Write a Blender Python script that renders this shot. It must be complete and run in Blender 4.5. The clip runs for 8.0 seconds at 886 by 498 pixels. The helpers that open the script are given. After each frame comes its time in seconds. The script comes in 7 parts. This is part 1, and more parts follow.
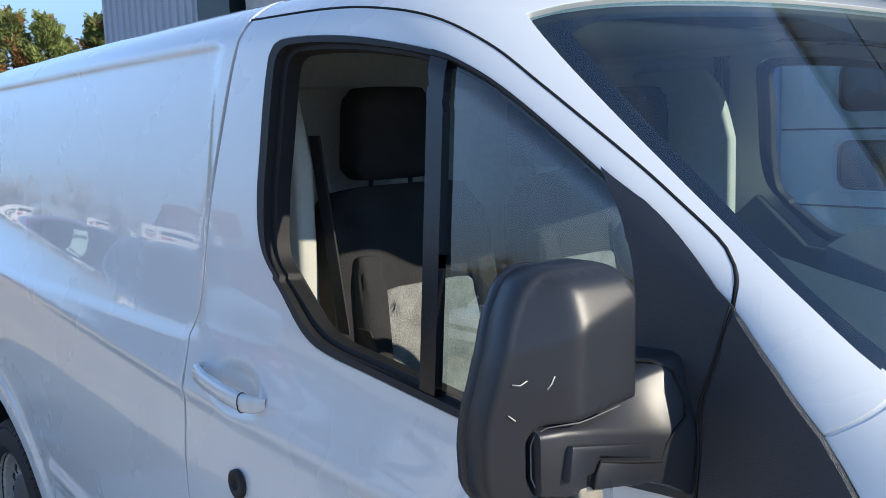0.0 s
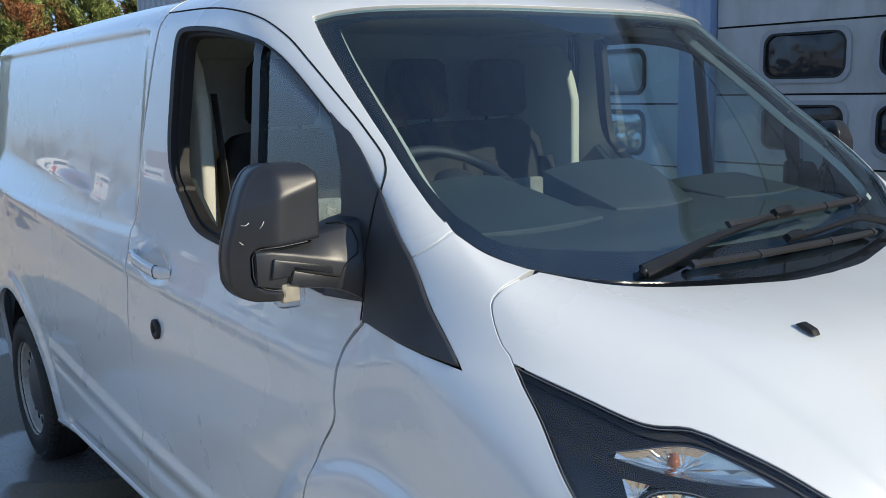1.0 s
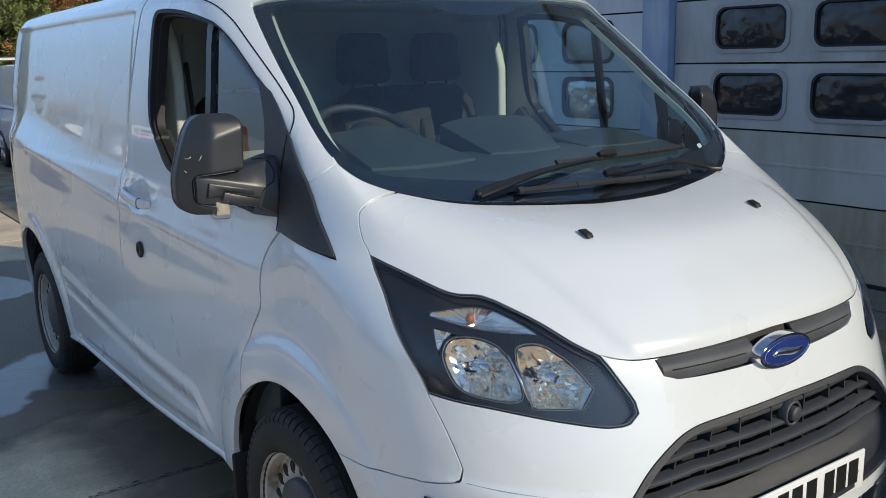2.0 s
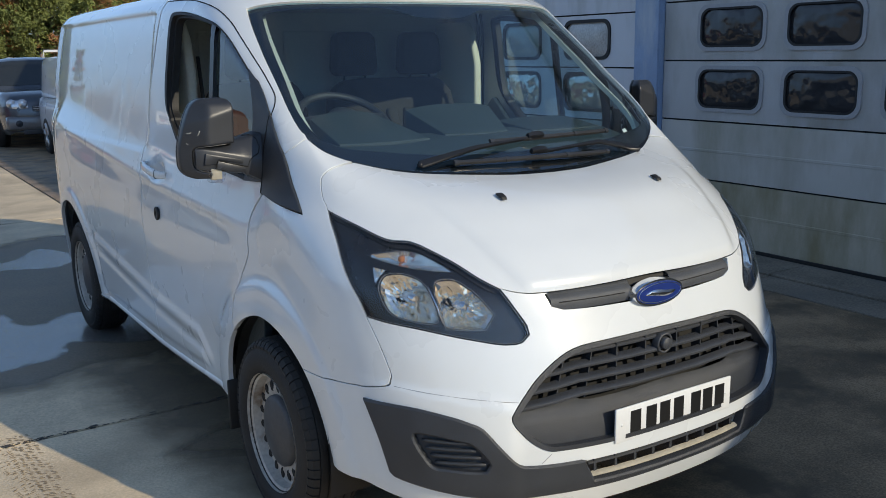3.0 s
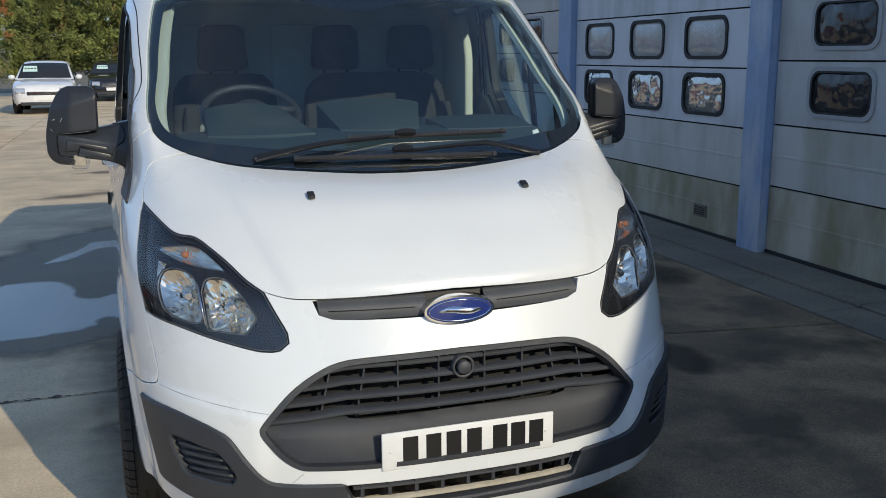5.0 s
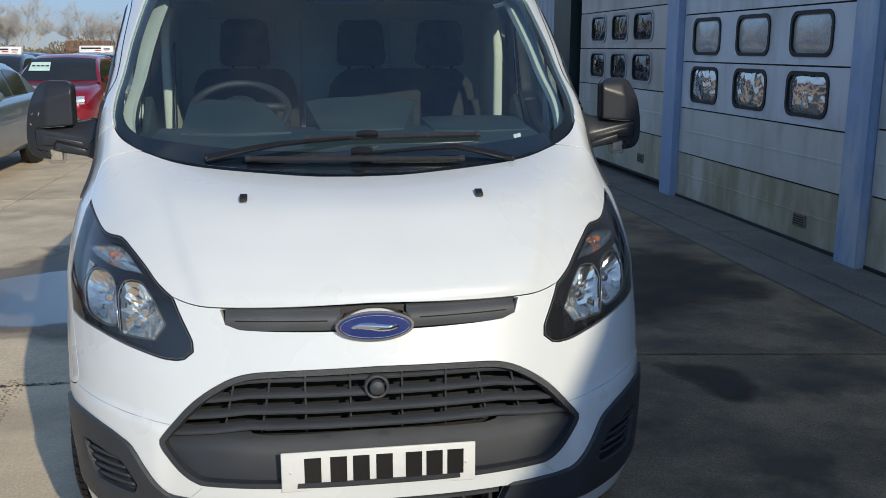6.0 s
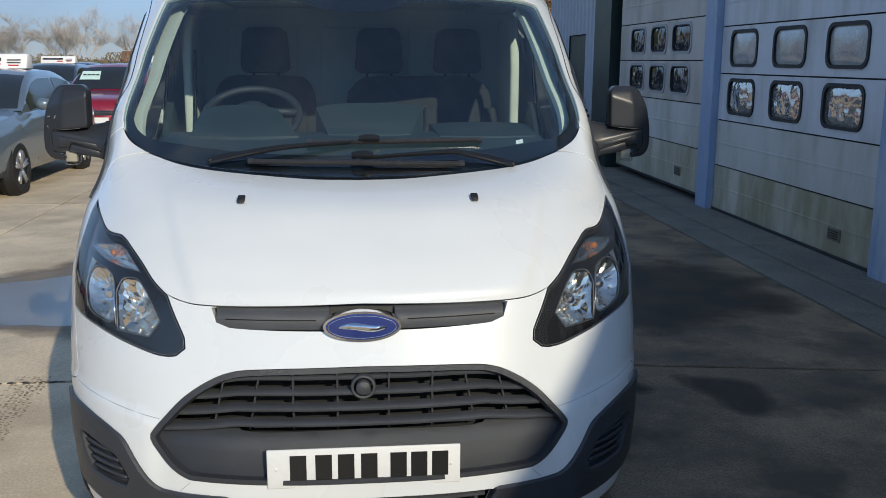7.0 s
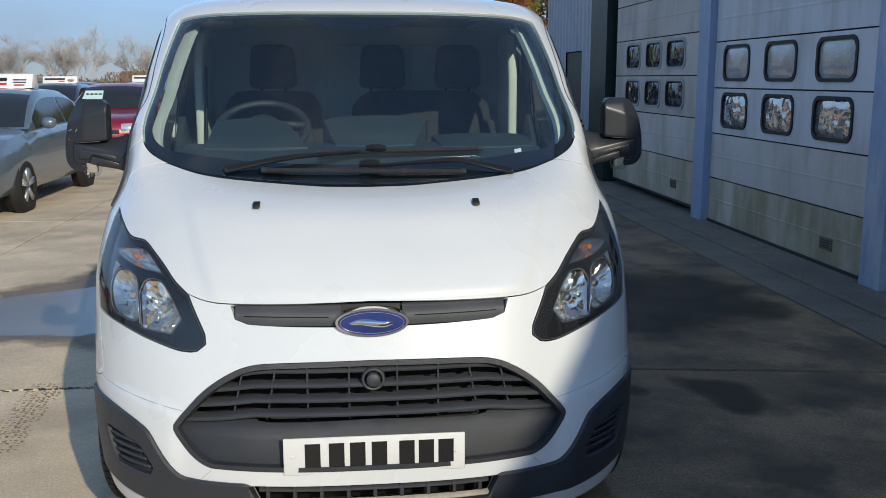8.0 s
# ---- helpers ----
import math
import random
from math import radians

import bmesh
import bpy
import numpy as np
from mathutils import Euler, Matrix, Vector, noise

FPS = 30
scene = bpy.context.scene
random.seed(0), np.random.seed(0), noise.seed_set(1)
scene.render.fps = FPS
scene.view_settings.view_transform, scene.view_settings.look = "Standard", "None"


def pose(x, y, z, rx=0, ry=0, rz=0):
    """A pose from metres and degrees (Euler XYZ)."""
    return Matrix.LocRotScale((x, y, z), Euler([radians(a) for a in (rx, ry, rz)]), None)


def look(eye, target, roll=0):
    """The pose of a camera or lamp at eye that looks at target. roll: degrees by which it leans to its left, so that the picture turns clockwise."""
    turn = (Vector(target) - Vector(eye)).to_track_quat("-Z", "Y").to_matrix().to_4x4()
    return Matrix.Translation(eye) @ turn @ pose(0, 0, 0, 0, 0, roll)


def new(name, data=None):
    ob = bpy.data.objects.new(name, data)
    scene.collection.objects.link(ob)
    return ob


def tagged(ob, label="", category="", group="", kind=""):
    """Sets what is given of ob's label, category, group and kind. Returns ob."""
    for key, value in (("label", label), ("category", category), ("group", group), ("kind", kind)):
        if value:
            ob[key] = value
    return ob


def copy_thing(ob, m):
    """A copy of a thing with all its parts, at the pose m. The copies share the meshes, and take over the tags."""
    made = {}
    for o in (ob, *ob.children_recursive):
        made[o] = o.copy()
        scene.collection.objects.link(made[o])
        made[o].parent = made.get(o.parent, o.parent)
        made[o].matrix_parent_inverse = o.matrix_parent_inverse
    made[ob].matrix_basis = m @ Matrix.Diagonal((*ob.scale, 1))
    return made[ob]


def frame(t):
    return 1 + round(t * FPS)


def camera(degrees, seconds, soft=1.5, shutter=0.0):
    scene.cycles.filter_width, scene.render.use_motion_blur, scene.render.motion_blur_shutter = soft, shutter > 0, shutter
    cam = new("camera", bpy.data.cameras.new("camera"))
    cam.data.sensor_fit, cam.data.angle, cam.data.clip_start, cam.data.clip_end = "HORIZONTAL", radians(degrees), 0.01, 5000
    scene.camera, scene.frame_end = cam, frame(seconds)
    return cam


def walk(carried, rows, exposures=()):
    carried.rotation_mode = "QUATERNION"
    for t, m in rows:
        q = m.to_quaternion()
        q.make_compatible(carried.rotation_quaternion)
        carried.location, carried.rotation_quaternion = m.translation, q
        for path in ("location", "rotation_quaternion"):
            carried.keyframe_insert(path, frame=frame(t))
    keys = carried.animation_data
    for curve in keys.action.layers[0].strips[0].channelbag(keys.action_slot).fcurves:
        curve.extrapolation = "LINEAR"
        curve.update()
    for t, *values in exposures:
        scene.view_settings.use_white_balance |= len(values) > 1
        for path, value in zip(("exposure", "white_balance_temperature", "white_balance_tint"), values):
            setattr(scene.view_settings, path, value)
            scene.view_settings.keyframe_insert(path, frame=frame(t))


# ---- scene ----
cam = camera(51.5, 8.0, soft=0.85)
PATH = [
    (0, (-1.774, 0.507, 1.679), (-0.508, 2.031, 1.406), -1.9),

    (0.5, (-1.813, -0.021, 1.701), (-0.607, 1.543, 1.384), -2.8),

    (1, (-1.889, -0.483, 1.663), (-0.701, 1.088, 1.316), -1.4),

    (1.5, (-1.938, -0.895, 1.663), (-0.776, 0.684, 1.268), -1.3),


    (3, (-2.121, -1.932, 1.668), (-1.053, -0.295, 1.246), -0.9),
    (3.5, (-1.96, -2.231, 1.664), (-0.955, -0.551, 1.251), -1.2),
    (4, (-1.65, -2.318, 1.645), (-0.742, -0.584, 1.236), -1.0),
    (4.5, (-1.235, -2.348, 1.618), (-0.46, -0.549, 1.212), -0.7),

    (6, (-0.181, -2.299, 1.635), (0.118, -0.368, 1.207), 0.0),
    (6.5, (-0.007, -2.314, 1.618), (0.215, -0.368, 1.209), 0.1),
    (7, (-0.027, -2.343, 1.615), (0.172, -0.394, 1.212), 0.3),
    (7.5, (-0.065, -2.423, 1.612), (0.128, -0.47, 1.226), 0.2),
    (8, (-0.06, -2.515, 1.6), (0.142, -0.559, 1.234), -0.1),
]
walk(cam, [(t, look(eye, target, roll)) for t, eye, target, roll in PATH], exposures=((0.0, 0.58, 7250, 8), (0.5, 0.43, 7540, 7), (1.0, 0.32, 7850, 6), (1.5, 0.22, 7950, 6), (3.0, 0.12, 7900, 6), (4.5, 0.10, 8100, 6), (6.0, 0.12, 7820, 6), (8.0, 0.12, 7850, 6)))
import functools


# ---- light ----
SUN = Vector((0.75, -1.93, 1.0)).normalized()
world = bpy.data.worlds.new("sky")
scene.world = world
world.use_nodes = True
wn, wl = world.node_tree.nodes, world.node_tree.links
wn.clear()
w_out = wn.new("ShaderNodeOutputWorld")
w_bg = wn.new("ShaderNodeBackground")
w_sky = wn.new("ShaderNodeTexSky")
w_sky.sky_type = "NISHITA"
w_sky.sun_disc = False
w_sky.sun_elevation = math.asin(SUN.z)
w_sky.sun_rotation = math.atan2(SUN.x, SUN.y)
w_sky.altitude = 2500
w_sky.air_density, w_sky.dust_density, w_sky.ozone_density = 1.0, 0.05, 3.5
w_bg.inputs["Strength"].default_value = 0.272
# thin broken cloud
w_tc = wn.new("ShaderNodeTexCoord")
w_map = wn.new("ShaderNodeMapping")
w_map.inputs["Scale"].default_value = (1.0, 1.0, 3.2)
w_noise = wn.new("ShaderNodeTexNoise")
w_noise.inputs["Scale"].default_value = 2.6
w_noise.inputs["Detail"].default_value = 7
w_noise.inputs["Roughness"].default_value = 0.55
w_ramp = wn.new("ShaderNodeValToRGB")
w_ramp.color_ramp.elements[0].position, w_ramp.color_ramp.elements[1].position = 0.52, 0.80
w_ramp.color_ramp.elements[1].color = (0.30, 0.30, 0.30, 1)
w_mix = wn.new("ShaderNodeMix")
w_mix.data_type = "RGBA"
w_mix.inputs["B"].default_value = (3.6, 3.85, 4.2, 1)
wl.new(w_tc.outputs["Generated"], w_map.inputs["Vector"])
wl.new(w_map.outputs["Vector"], w_noise.inputs["Vector"])
wl.new(w_noise.outputs["Fac"], w_ramp.inputs["Fac"])
wl.new(w_ramp.outputs["Color"], w_mix.inputs["Factor"])
wl.new(w_sky.outputs["Color"], w_mix.inputs["A"])
# deeper blue low down, as the haze is thin
w_sep, w_low, w_tint, w_mul = wn.new("ShaderNodeSeparateXYZ"), wn.new("ShaderNodeMapRange"), wn.new("ShaderNodeMix"), wn.new("ShaderNodeVectorMath")
w_low.interpolation_type = "SMOOTHSTEP"
w_low.inputs["From Min"].default_value, w_low.inputs["From Max"].default_value = -0.02, 0.33
w_tint.data_type = "RGBA"
w_tint.inputs["A"].default_value, w_tint.inputs["B"].default_value = (0.115, 0.135, 0.22, 1), (0.82, 0.83, 0.86, 1)
w_mul.operation = "MULTIPLY"
wl.new(w_tc.outputs["Generated"], w_sep.inputs[0])
wl.new(w_sep.outputs["Z"], w_low.inputs["Value"])
wl.new(w_low.outputs[0], w_tint.inputs["Factor"])
wl.new(w_mix.outputs["Result"], w_mul.inputs[0])
wl.new(w_tint.outputs["Result"], w_mul.inputs[1])
wl.new(w_mul.outputs["Vector"], w_bg.inputs["Color"])
wl.new(w_bg.outputs["Background"], w_out.inputs["Surface"])
sun_data = bpy.data.lights.new("sun", "SUN")
sun_data.energy, sun_data.angle, sun_data.color = 2.9, radians(0.55), (1.0, 0.955, 0.885)
sun = new("sun", sun_data)
sun.matrix_world = look(SUN * 50, (0, 0, 0))

# ---- materials ----


def nodes_of(name):
    m = bpy.data.materials.new(name)
    m.use_nodes = True
    nt = m.node_tree
    return m, nt, nt.nodes["Principled BSDF"]


def mat(name, color, rough=0.5, metal=0.0, coat=0.0, var=0.12, scale=6.0, bump=0.0, bump_scale=60.0, rough_var=0.08, spec=0.5, random_piece=0.0, stain=None, stain_scale=0.7, stain_pos=(0.5, 0.75), streak=1.0):
    """A painted, plastic or mineral surface: colour varied at two scales, worn gloss, fine relief."""
    m, nt, b = nodes_of(name)
    n, l = nt.nodes, nt.links
    tc = n.new("ShaderNodeTexCoord")
    big, fine = n.new("ShaderNodeTexNoise"), n.new("ShaderNodeTexNoise")
    big.inputs["Scale"].default_value, big.inputs["Detail"].default_value = scale, 4
    fine.inputs["Scale"].default_value, fine.inputs["Detail"].default_value = bump_scale, 3
    where = tc.outputs["Object"]
    if random_piece:
        # each piece takes its own part of the pattern
        ob_info, shift, move = n.new("ShaderNodeObjectInfo"), n.new("ShaderNodeMath"), n.new("ShaderNodeVectorMath")
        shift.operation, move.operation = "MULTIPLY", "ADD"
        shift.inputs[1].default_value = 63.0
        l.new(ob_info.outputs["Random"], shift.inputs[0])
        l.new(where, move.inputs[0])
        l.new(shift.outputs[0], move.inputs[1])
        where = move.outputs["Vector"]
    for t in (big, fine):
        l.new(where, t.inputs["Vector"])
    add = n.new("ShaderNodeMath")
    add.operation = "ADD"
    l.new(big.outputs["Fac"], add.inputs[0])
    l.new(fine.outputs["Fac"], add.inputs[1])
    rng = n.new("ShaderNodeMapRange")
    rng.inputs["From Min"].default_value, rng.inputs["From Max"].default_value = 0.7, 1.3
    rng.inputs["To Min"].default_value, rng.inputs["To Max"].default_value = 1 - var, 1 + var
    l.new(add.outputs[0], rng.inputs["Value"])
    last = rng.outputs[0]
    if random_piece:
        oi = n.new("ShaderNodeObjectInfo")
        r2 = n.new("ShaderNodeMapRange")
        r2.inputs["To Min"].default_value, r2.inputs["To Max"].default_value = 1 - random_piece, 1 + random_piece
        l.new(oi.outputs["Random"], r2.inputs["Value"])
        mu = n.new("ShaderNodeMath")
        mu.operation = "MULTIPLY"
        l.new(last, mu.inputs[0])
        l.new(r2.outputs[0], mu.inputs[1])
        last = mu.outputs[0]
    mul = n.new("ShaderNodeVectorMath")
    mul.operation = "SCALE"
    mul.inputs[0].default_value = color[:3]
    l.new(last, mul.inputs["Scale"])
    col = mul.outputs["Vector"]
    if stain:
        sn, sr, sm = n.new("ShaderNodeTexNoise"), n.new("ShaderNodeValToRGB"), n.new("ShaderNodeMix")
        sn.inputs["Scale"].default_value, sn.inputs["Detail"].default_value, sn.inputs["Roughness"].default_value = stain_scale, 6, 0.6
        sv = n.new("ShaderNodeMapping")
        sv.inputs["Scale"].default_value = (1.0, 1.0, streak)
        l.new(where, sv.inputs["Vector"])
        l.new(sv.outputs["Vector"], sn.inputs["Vector"])
        sr.color_ramp.elements[0].position, sr.color_ramp.elements[1].position = stain_pos
        l.new(sn.outputs["Fac"], sr.inputs["Fac"])
        sm.data_type = "RGBA"
        sm.inputs["B"].default_value = (*stain, 1)
        l.new(sr.outputs["Color"], sm.inputs["Factor"])
        l.new(col, sm.inputs["A"])
        col = sm.outputs["Result"]
    l.new(col, b.inputs["Base Color"])
    rr = n.new("ShaderNodeMapRange")
    rr.inputs["To Min"].default_value, rr.inputs["To Max"].default_value = max(0.02, rough - rough_var), min(1, rough + rough_var)
    l.new(big.outputs["Fac"], rr.inputs["Value"])
    l.new(rr.outputs[0], b.inputs["Roughness"])
    b.inputs["Metallic"].default_value = metal
    b.inputs["Specular IOR Level"].default_value = spec
    b.inputs["Coat Weight"].default_value = coat
    b.inputs["Coat Roughness"].default_value = 0.012
    if bump:
        bp = n.new("ShaderNodeBump")
        bp.inputs["Strength"].default_value, bp.inputs["Distance"].default_value = bump, 0.004
        l.new(fine.outputs["Fac"], bp.inputs["Height"])
        l.new(bp.outputs["Normal"], b.inputs["Normal"])
    return m


def patchy(name, color, rough, cover=0.9):
    """A stain or painted shade that thins out towards its ragged shore, over what lies under it."""
    m = mat(name, color, rough, var=0.35, scale=2.2, bump=0.4, bump_scale=70, rough_var=0.15)
    n, l = m.node_tree.nodes, m.node_tree.links
    at, no, tc, ad, mr = (n.new("ShaderNode" + k) for k in ("Attribute", "TexNoise", "TexCoord", "Math", "MapRange"))
    at.attribute_name = "cover"
    no.inputs["Scale"].default_value, no.inputs["Detail"].default_value, no.inputs["Roughness"].default_value = 4.0, 6, 0.65
    l.new(tc.outputs["Object"], no.inputs["Vector"])
    ad.operation = "ADD"
    l.new(at.outputs["Fac"], ad.inputs[0])
    l.new(no.outputs["Fac"], ad.inputs[1])
    mr.inputs["From Min"].default_value, mr.inputs["From Max"].default_value = 0.55, 1.25
    mr.inputs["To Min"].default_value, mr.inputs["To Max"].default_value = 0.0, cover
    l.new(ad.outputs[0], mr.inputs["Value"])
    l.new(mr.outputs[0], n["Principled BSDF"].inputs["Alpha"])
    return m


def glass(name, tint=(0.8, 0.88, 0.86), wave=0.0, ior=1.5, share=1.8):
    """Thin clear pane: tinted see-through and a mirror share by Fresnel."""
    m = bpy.data.materials.new(name)
    m.use_nodes = True
    n, l = m.node_tree.nodes, m.node_tree.links
    n.clear()
    out, mix, tr, gl, fr = (n.new("ShaderNode" + k) for k in ("OutputMaterial", "MixShader", "BsdfTransparent", "BsdfGlossy", "LayerWeight"))
    tr.inputs["Color"].default_value = (*tint, 1)
    gl.inputs["Roughness"].default_value = 0.015
    fr.inputs["Blend"].default_value = 0.5
    f0 = share * ((ior - 1) / (ior + 1)) ** 2
    pw, mr = n.new("ShaderNodeMath"), n.new("ShaderNodeMapRange")
    pw.operation = "POWER"
    pw.inputs[1].default_value = 4.2
    mr.inputs["To Min"].default_value, mr.inputs["To Max"].default_value = f0, 1.0
    l.new(fr.outputs["Facing"], pw.inputs[0])
    l.new(pw.outputs[0], mr.inputs["Value"])
    if wave:
        tc, no, bp = n.new("ShaderNodeTexCoord"), n.new("ShaderNodeTexNoise"), n.new("ShaderNodeBump")
        no.inputs["Scale"].default_value = 3.0
        l.new(tc.outputs["Object"], no.inputs["Vector"])
        bp.inputs["Strength"].default_value, bp.inputs["Distance"].default_value = wave, 0.05
        l.new(no.outputs["Fac"], bp.inputs["Height"])
        l.new(bp.outputs["Normal"], gl.inputs["Normal"])
    l.new(mr.outputs[0], mix.inputs[0])
    l.new(tr.outputs[0], mix.inputs[1])
    l.new(gl.outputs[0], mix.inputs[2])
    l.new(mix.outputs[0], out.inputs["Surface"])
    return m


PAINT = mat("white_paint", (0.72, 0.75, 0.755), 0.28, coat=1.0, var=0.02, scale=3, bump=0.010, bump_scale=5.5, rough_var=0.04)
PAINT.node_tree.nodes["Principled BSDF"].inputs["Coat IOR"].default_value = 1.62
BLACK = mat("black_grained_plastic", (0.033, 0.037, 0.044), 0.40, var=0.2, scale=9, bump=0.35, bump_scale=900)
GREYPL = mat("dark_grey_plastic", (0.052, 0.057, 0.066), 0.42, var=0.2, scale=8, bump=0.3, bump_scale=700)
RUBBER = mat("black_rubber", (0.012, 0.012, 0.013), 0.6, var=0.25, scale=10, bump=0.2, bump_scale=400)
MIRRORBLACK = mat("black_mirror_plastic", (0.023, 0.026, 0.032), 0.36, var=0.2, scale=7, bump=0.06, bump_scale=1100)
LAMPGREY = mat("smoked_bezel", (0.015, 0.015, 0.016), 0.22, var=0.02, rough_var=0.01)
LAMPW2 = mat("lens_edge_plastic", (0.16, 0.165, 0.17), 0.25, var=0.1)
# pale grey for the painted highlight on the mirror shell's edge
EDGELIGHT = mat("edge_highlight_grey", (0.16, 0.16, 0.16), 0.5, var=0.3, scale=40)
BEIGE = mat("beige_filler", (0.42, 0.38, 0.30), 0.6, var=0.15, scale=9)
SEAMGREY = mat("seam_shadow_grey", (0.36, 0.37, 0.39), 0.7, var=0.1)
# black for joints and gap rubber, and for shade put into hollows and holes
GAPBLACK = mat("shade_and_gap_black", (0.006, 0.006, 0.006), 0.8, var=0.2)
GLOSSBLACK = mat("gloss_black", (0.008, 0.009, 0.012), 0.12, var=0.1)
TYRE = mat("tyre_rubber", (0.013, 0.0125, 0.0125), 0.72, var=0.3, scale=12, bump=0.4, bump_scale=150, stain=(0.028, 0.025, 0.021), stain_scale=5)
STEEL = mat("wheel_steel", (0.46, 0.43, 0.385), 0.45, metal=0.1, var=0.2, scale=14, stain=(0.16, 0.09, 0.045), stain_scale=9, stain_pos=(0.55, 0.72))
SLOTGREY = mat("slot_grey_plastic", (0.070, 0.075, 0.083), 0.5, var=0.15, scale=9, bump=0.3, bump_scale=700)
CAP = mat("wheel_cap_grey", (0.06, 0.062, 0.065), 0.5, var=0.2, scale=10)
CHROME = mat("chrome", (0.75, 0.75, 0.76), 0.07, metal=1.0, var=0.03)
WIPER = mat("wiper_black", (0.012, 0.0135, 0.017), 0.42, var=0.2, scale=12, spec=0.35)
BOWL = mat("reflector_chrome", (0.96, 0.885, 0.77), 0.07, metal=1.0, var=0.03)
BADGE = mat("badge_blue", (0.015, 0.035, 0.18), 0.22, coat=0.8, var=0.08)
PLATE = mat("plate_white", (0.74, 0.75, 0.74), 0.45, var=0.03, scale=14)
INK = mat("plate_black", (0.012, 0.012, 0.012), 0.4, var=0.05)
AMBER = mat("amber_bulb", (0.42, 0.15, 0.05), 0.2, var=0.05)
CLEAR = glass("clear_lens", (0.95, 0.955, 0.96), share=1.5)
SCREEN = glass("windscreen_glass", (0.70, 0.90, 0.93), ior=1.52, share=3.0)
PANE = glass("door_glass", (0.66, 0.84, 0.88), ior=1.52, share=3.4)
DASH = mat("dashboard_plastic", (0.031, 0.047, 0.053), 0.6, var=0.15, scale=5, bump=0.4, bump_scale=500)
FABRIC = mat("charcoal_seat_fabric", (0.042, 0.042, 0.043), 0.9, var=0.25, scale=15, bump=0.5, bump_scale=500, spec=0.2)
FABRIC2 = mat("grey_woven_seat_fabric", (0.27, 0.275, 0.26), 0.9, var=0.35, scale=20, bump=0.9, bump_scale=260, spec=0.2)
CREAM = mat("cream_cab_trim", (0.62, 0.62, 0.54), 0.6, var=0.06, scale=6)
BULK = mat("grey_bulkhead", (0.48, 0.49, 0.47), 0.7, var=0.08, scale=5)
STRAP = mat("seat_belt_webbing", (0.02, 0.02, 0.021), 0.75, var=0.2, scale=30)

# ---- mesh helpers ----


def part(name, bm, material, parent=None, label="", smooth=True):
    me = bpy.data.meshes.new(name)
    for f in bm.faces:
        f.smooth = smooth
    bm.to_mesh(me)
    bm.free()
    me.materials.append(material)
    ob = new(name, me)
    ob.parent = parent
    if label:
        tagged(ob, label)
    return ob


def auto_sharp(bm, deg=35):
    bm.normal_update()
    lim = radians(deg)
    for e in bm.edges:
        if len(e.link_faces) == 2:
            e.smooth = e.calc_face_angle(0) < lim
    return bm


def box(bm, lo, hi, bevel=0.0, segs=2):
    b2 = bmesh.new()
    bmesh.ops.create_cube(b2, size=1, matrix=Matrix.LocRotScale(((Vector(lo) + Vector(hi)) / 2), None, Vector(hi) - Vector(lo)))
    if bevel:
        bmesh.ops.bevel(b2, geom=list(b2.edges), offset=bevel, segments=segs, profile=0.5, affect="EDGES")
    return merge(bm, b2)


def merge(bm, b2, m=None):
    if m is not None:
        bmesh.ops.transform(b2, matrix=m, verts=list(b2.verts))
    me = bpy.data.meshes.new("tmp")
    b2.to_mesh(me)
    b2.free()
    bm.from_mesh(me)
    bpy.data.meshes.remove(me)
    return bm


def tube(bm, pts, r, n=8, caps=True):
    """A round bar along points; r a number or one radius a point."""
    pts = [Vector(p) for p in pts]
    rs = r if isinstance(r, (list, tuple)) else [r] * len(pts)
    rings = []
    for i, p in enumerate(pts):
        d = (pts[min(i + 1, len(pts) - 1)] - pts[max(i - 1, 0)]).normalized()
        u = d.orthogonal().normalized() if i == 0 else (u - d * u.dot(d)).normalized()
        v = d.cross(u)
        rings.append([bm.verts.new(p + (u * math.cos(a) + v * math.sin(a)) * rs[i]) for a in (2 * math.pi * k / n for k in range(n))])
    for a, b in zip(rings, rings[1:]):
        for k in range(n):
            bm.faces.new((a[k], a[(k + 1) % n], b[(k + 1) % n], b[k]))
    if caps:
        bm.faces.new(rings[0][::-1])
        bm.faces.new(rings[-1])
    return bm


def lathe(bm, prof, axis="X", n=40, at=(0, 0, 0)):
    """Turns (along, radius) points about an axis through at."""
    rings = []
    for s, r in prof:
        ring = []
        for k in range(n):
            a = 2 * math.pi * k / n
            c, d = r * math.cos(a), r * math.sin(a)
            v = (s, c, d) if axis == "X" else (c, s, d) if axis == "Y" else (c, d, s)
            ring.append(bm.verts.new(Vector(at) + Vector(v)))
        rings.append(ring)
    for a, b in zip(rings, rings[1:]):
        for k in range(n):
            bm.faces.new((a[k], a[(k + 1) % n], b[(k + 1) % n], b[k]))
    return bm


def extrude_poly(bm, pts, axis, lo, hi, bevel=0.0):
    """A prism: pts in the plane across axis ('x': (y, z), 'y': (x, z), 'z': (x, y)), from lo to hi along it."""
    def v3(p, s):
        return (s, p[0], p[1]) if axis == "x" else (p[0], s, p[1]) if axis == "y" else (p[0], p[1], s)
    b2 = bmesh.new()
    a = [b2.verts.new(v3(p, lo)) for p in pts]
    b = [b2.verts.new(v3(p, hi)) for p in pts]
    n = len(pts)
    b2.faces.new(a)
    b2.faces.new(b[::-1])
    for k in range(n):
        b2.faces.new((a[k], b[k], b[(k + 1) % n], a[(k + 1) % n]))
    bmesh.ops.recalc_face_normals(b2, faces=list(b2.faces))
    if bevel:
        bmesh.ops.bevel(b2, geom=list(b2.edges), offset=bevel, segments=2, profile=0.5, affect="EDGES")
    return merge(bm, b2)


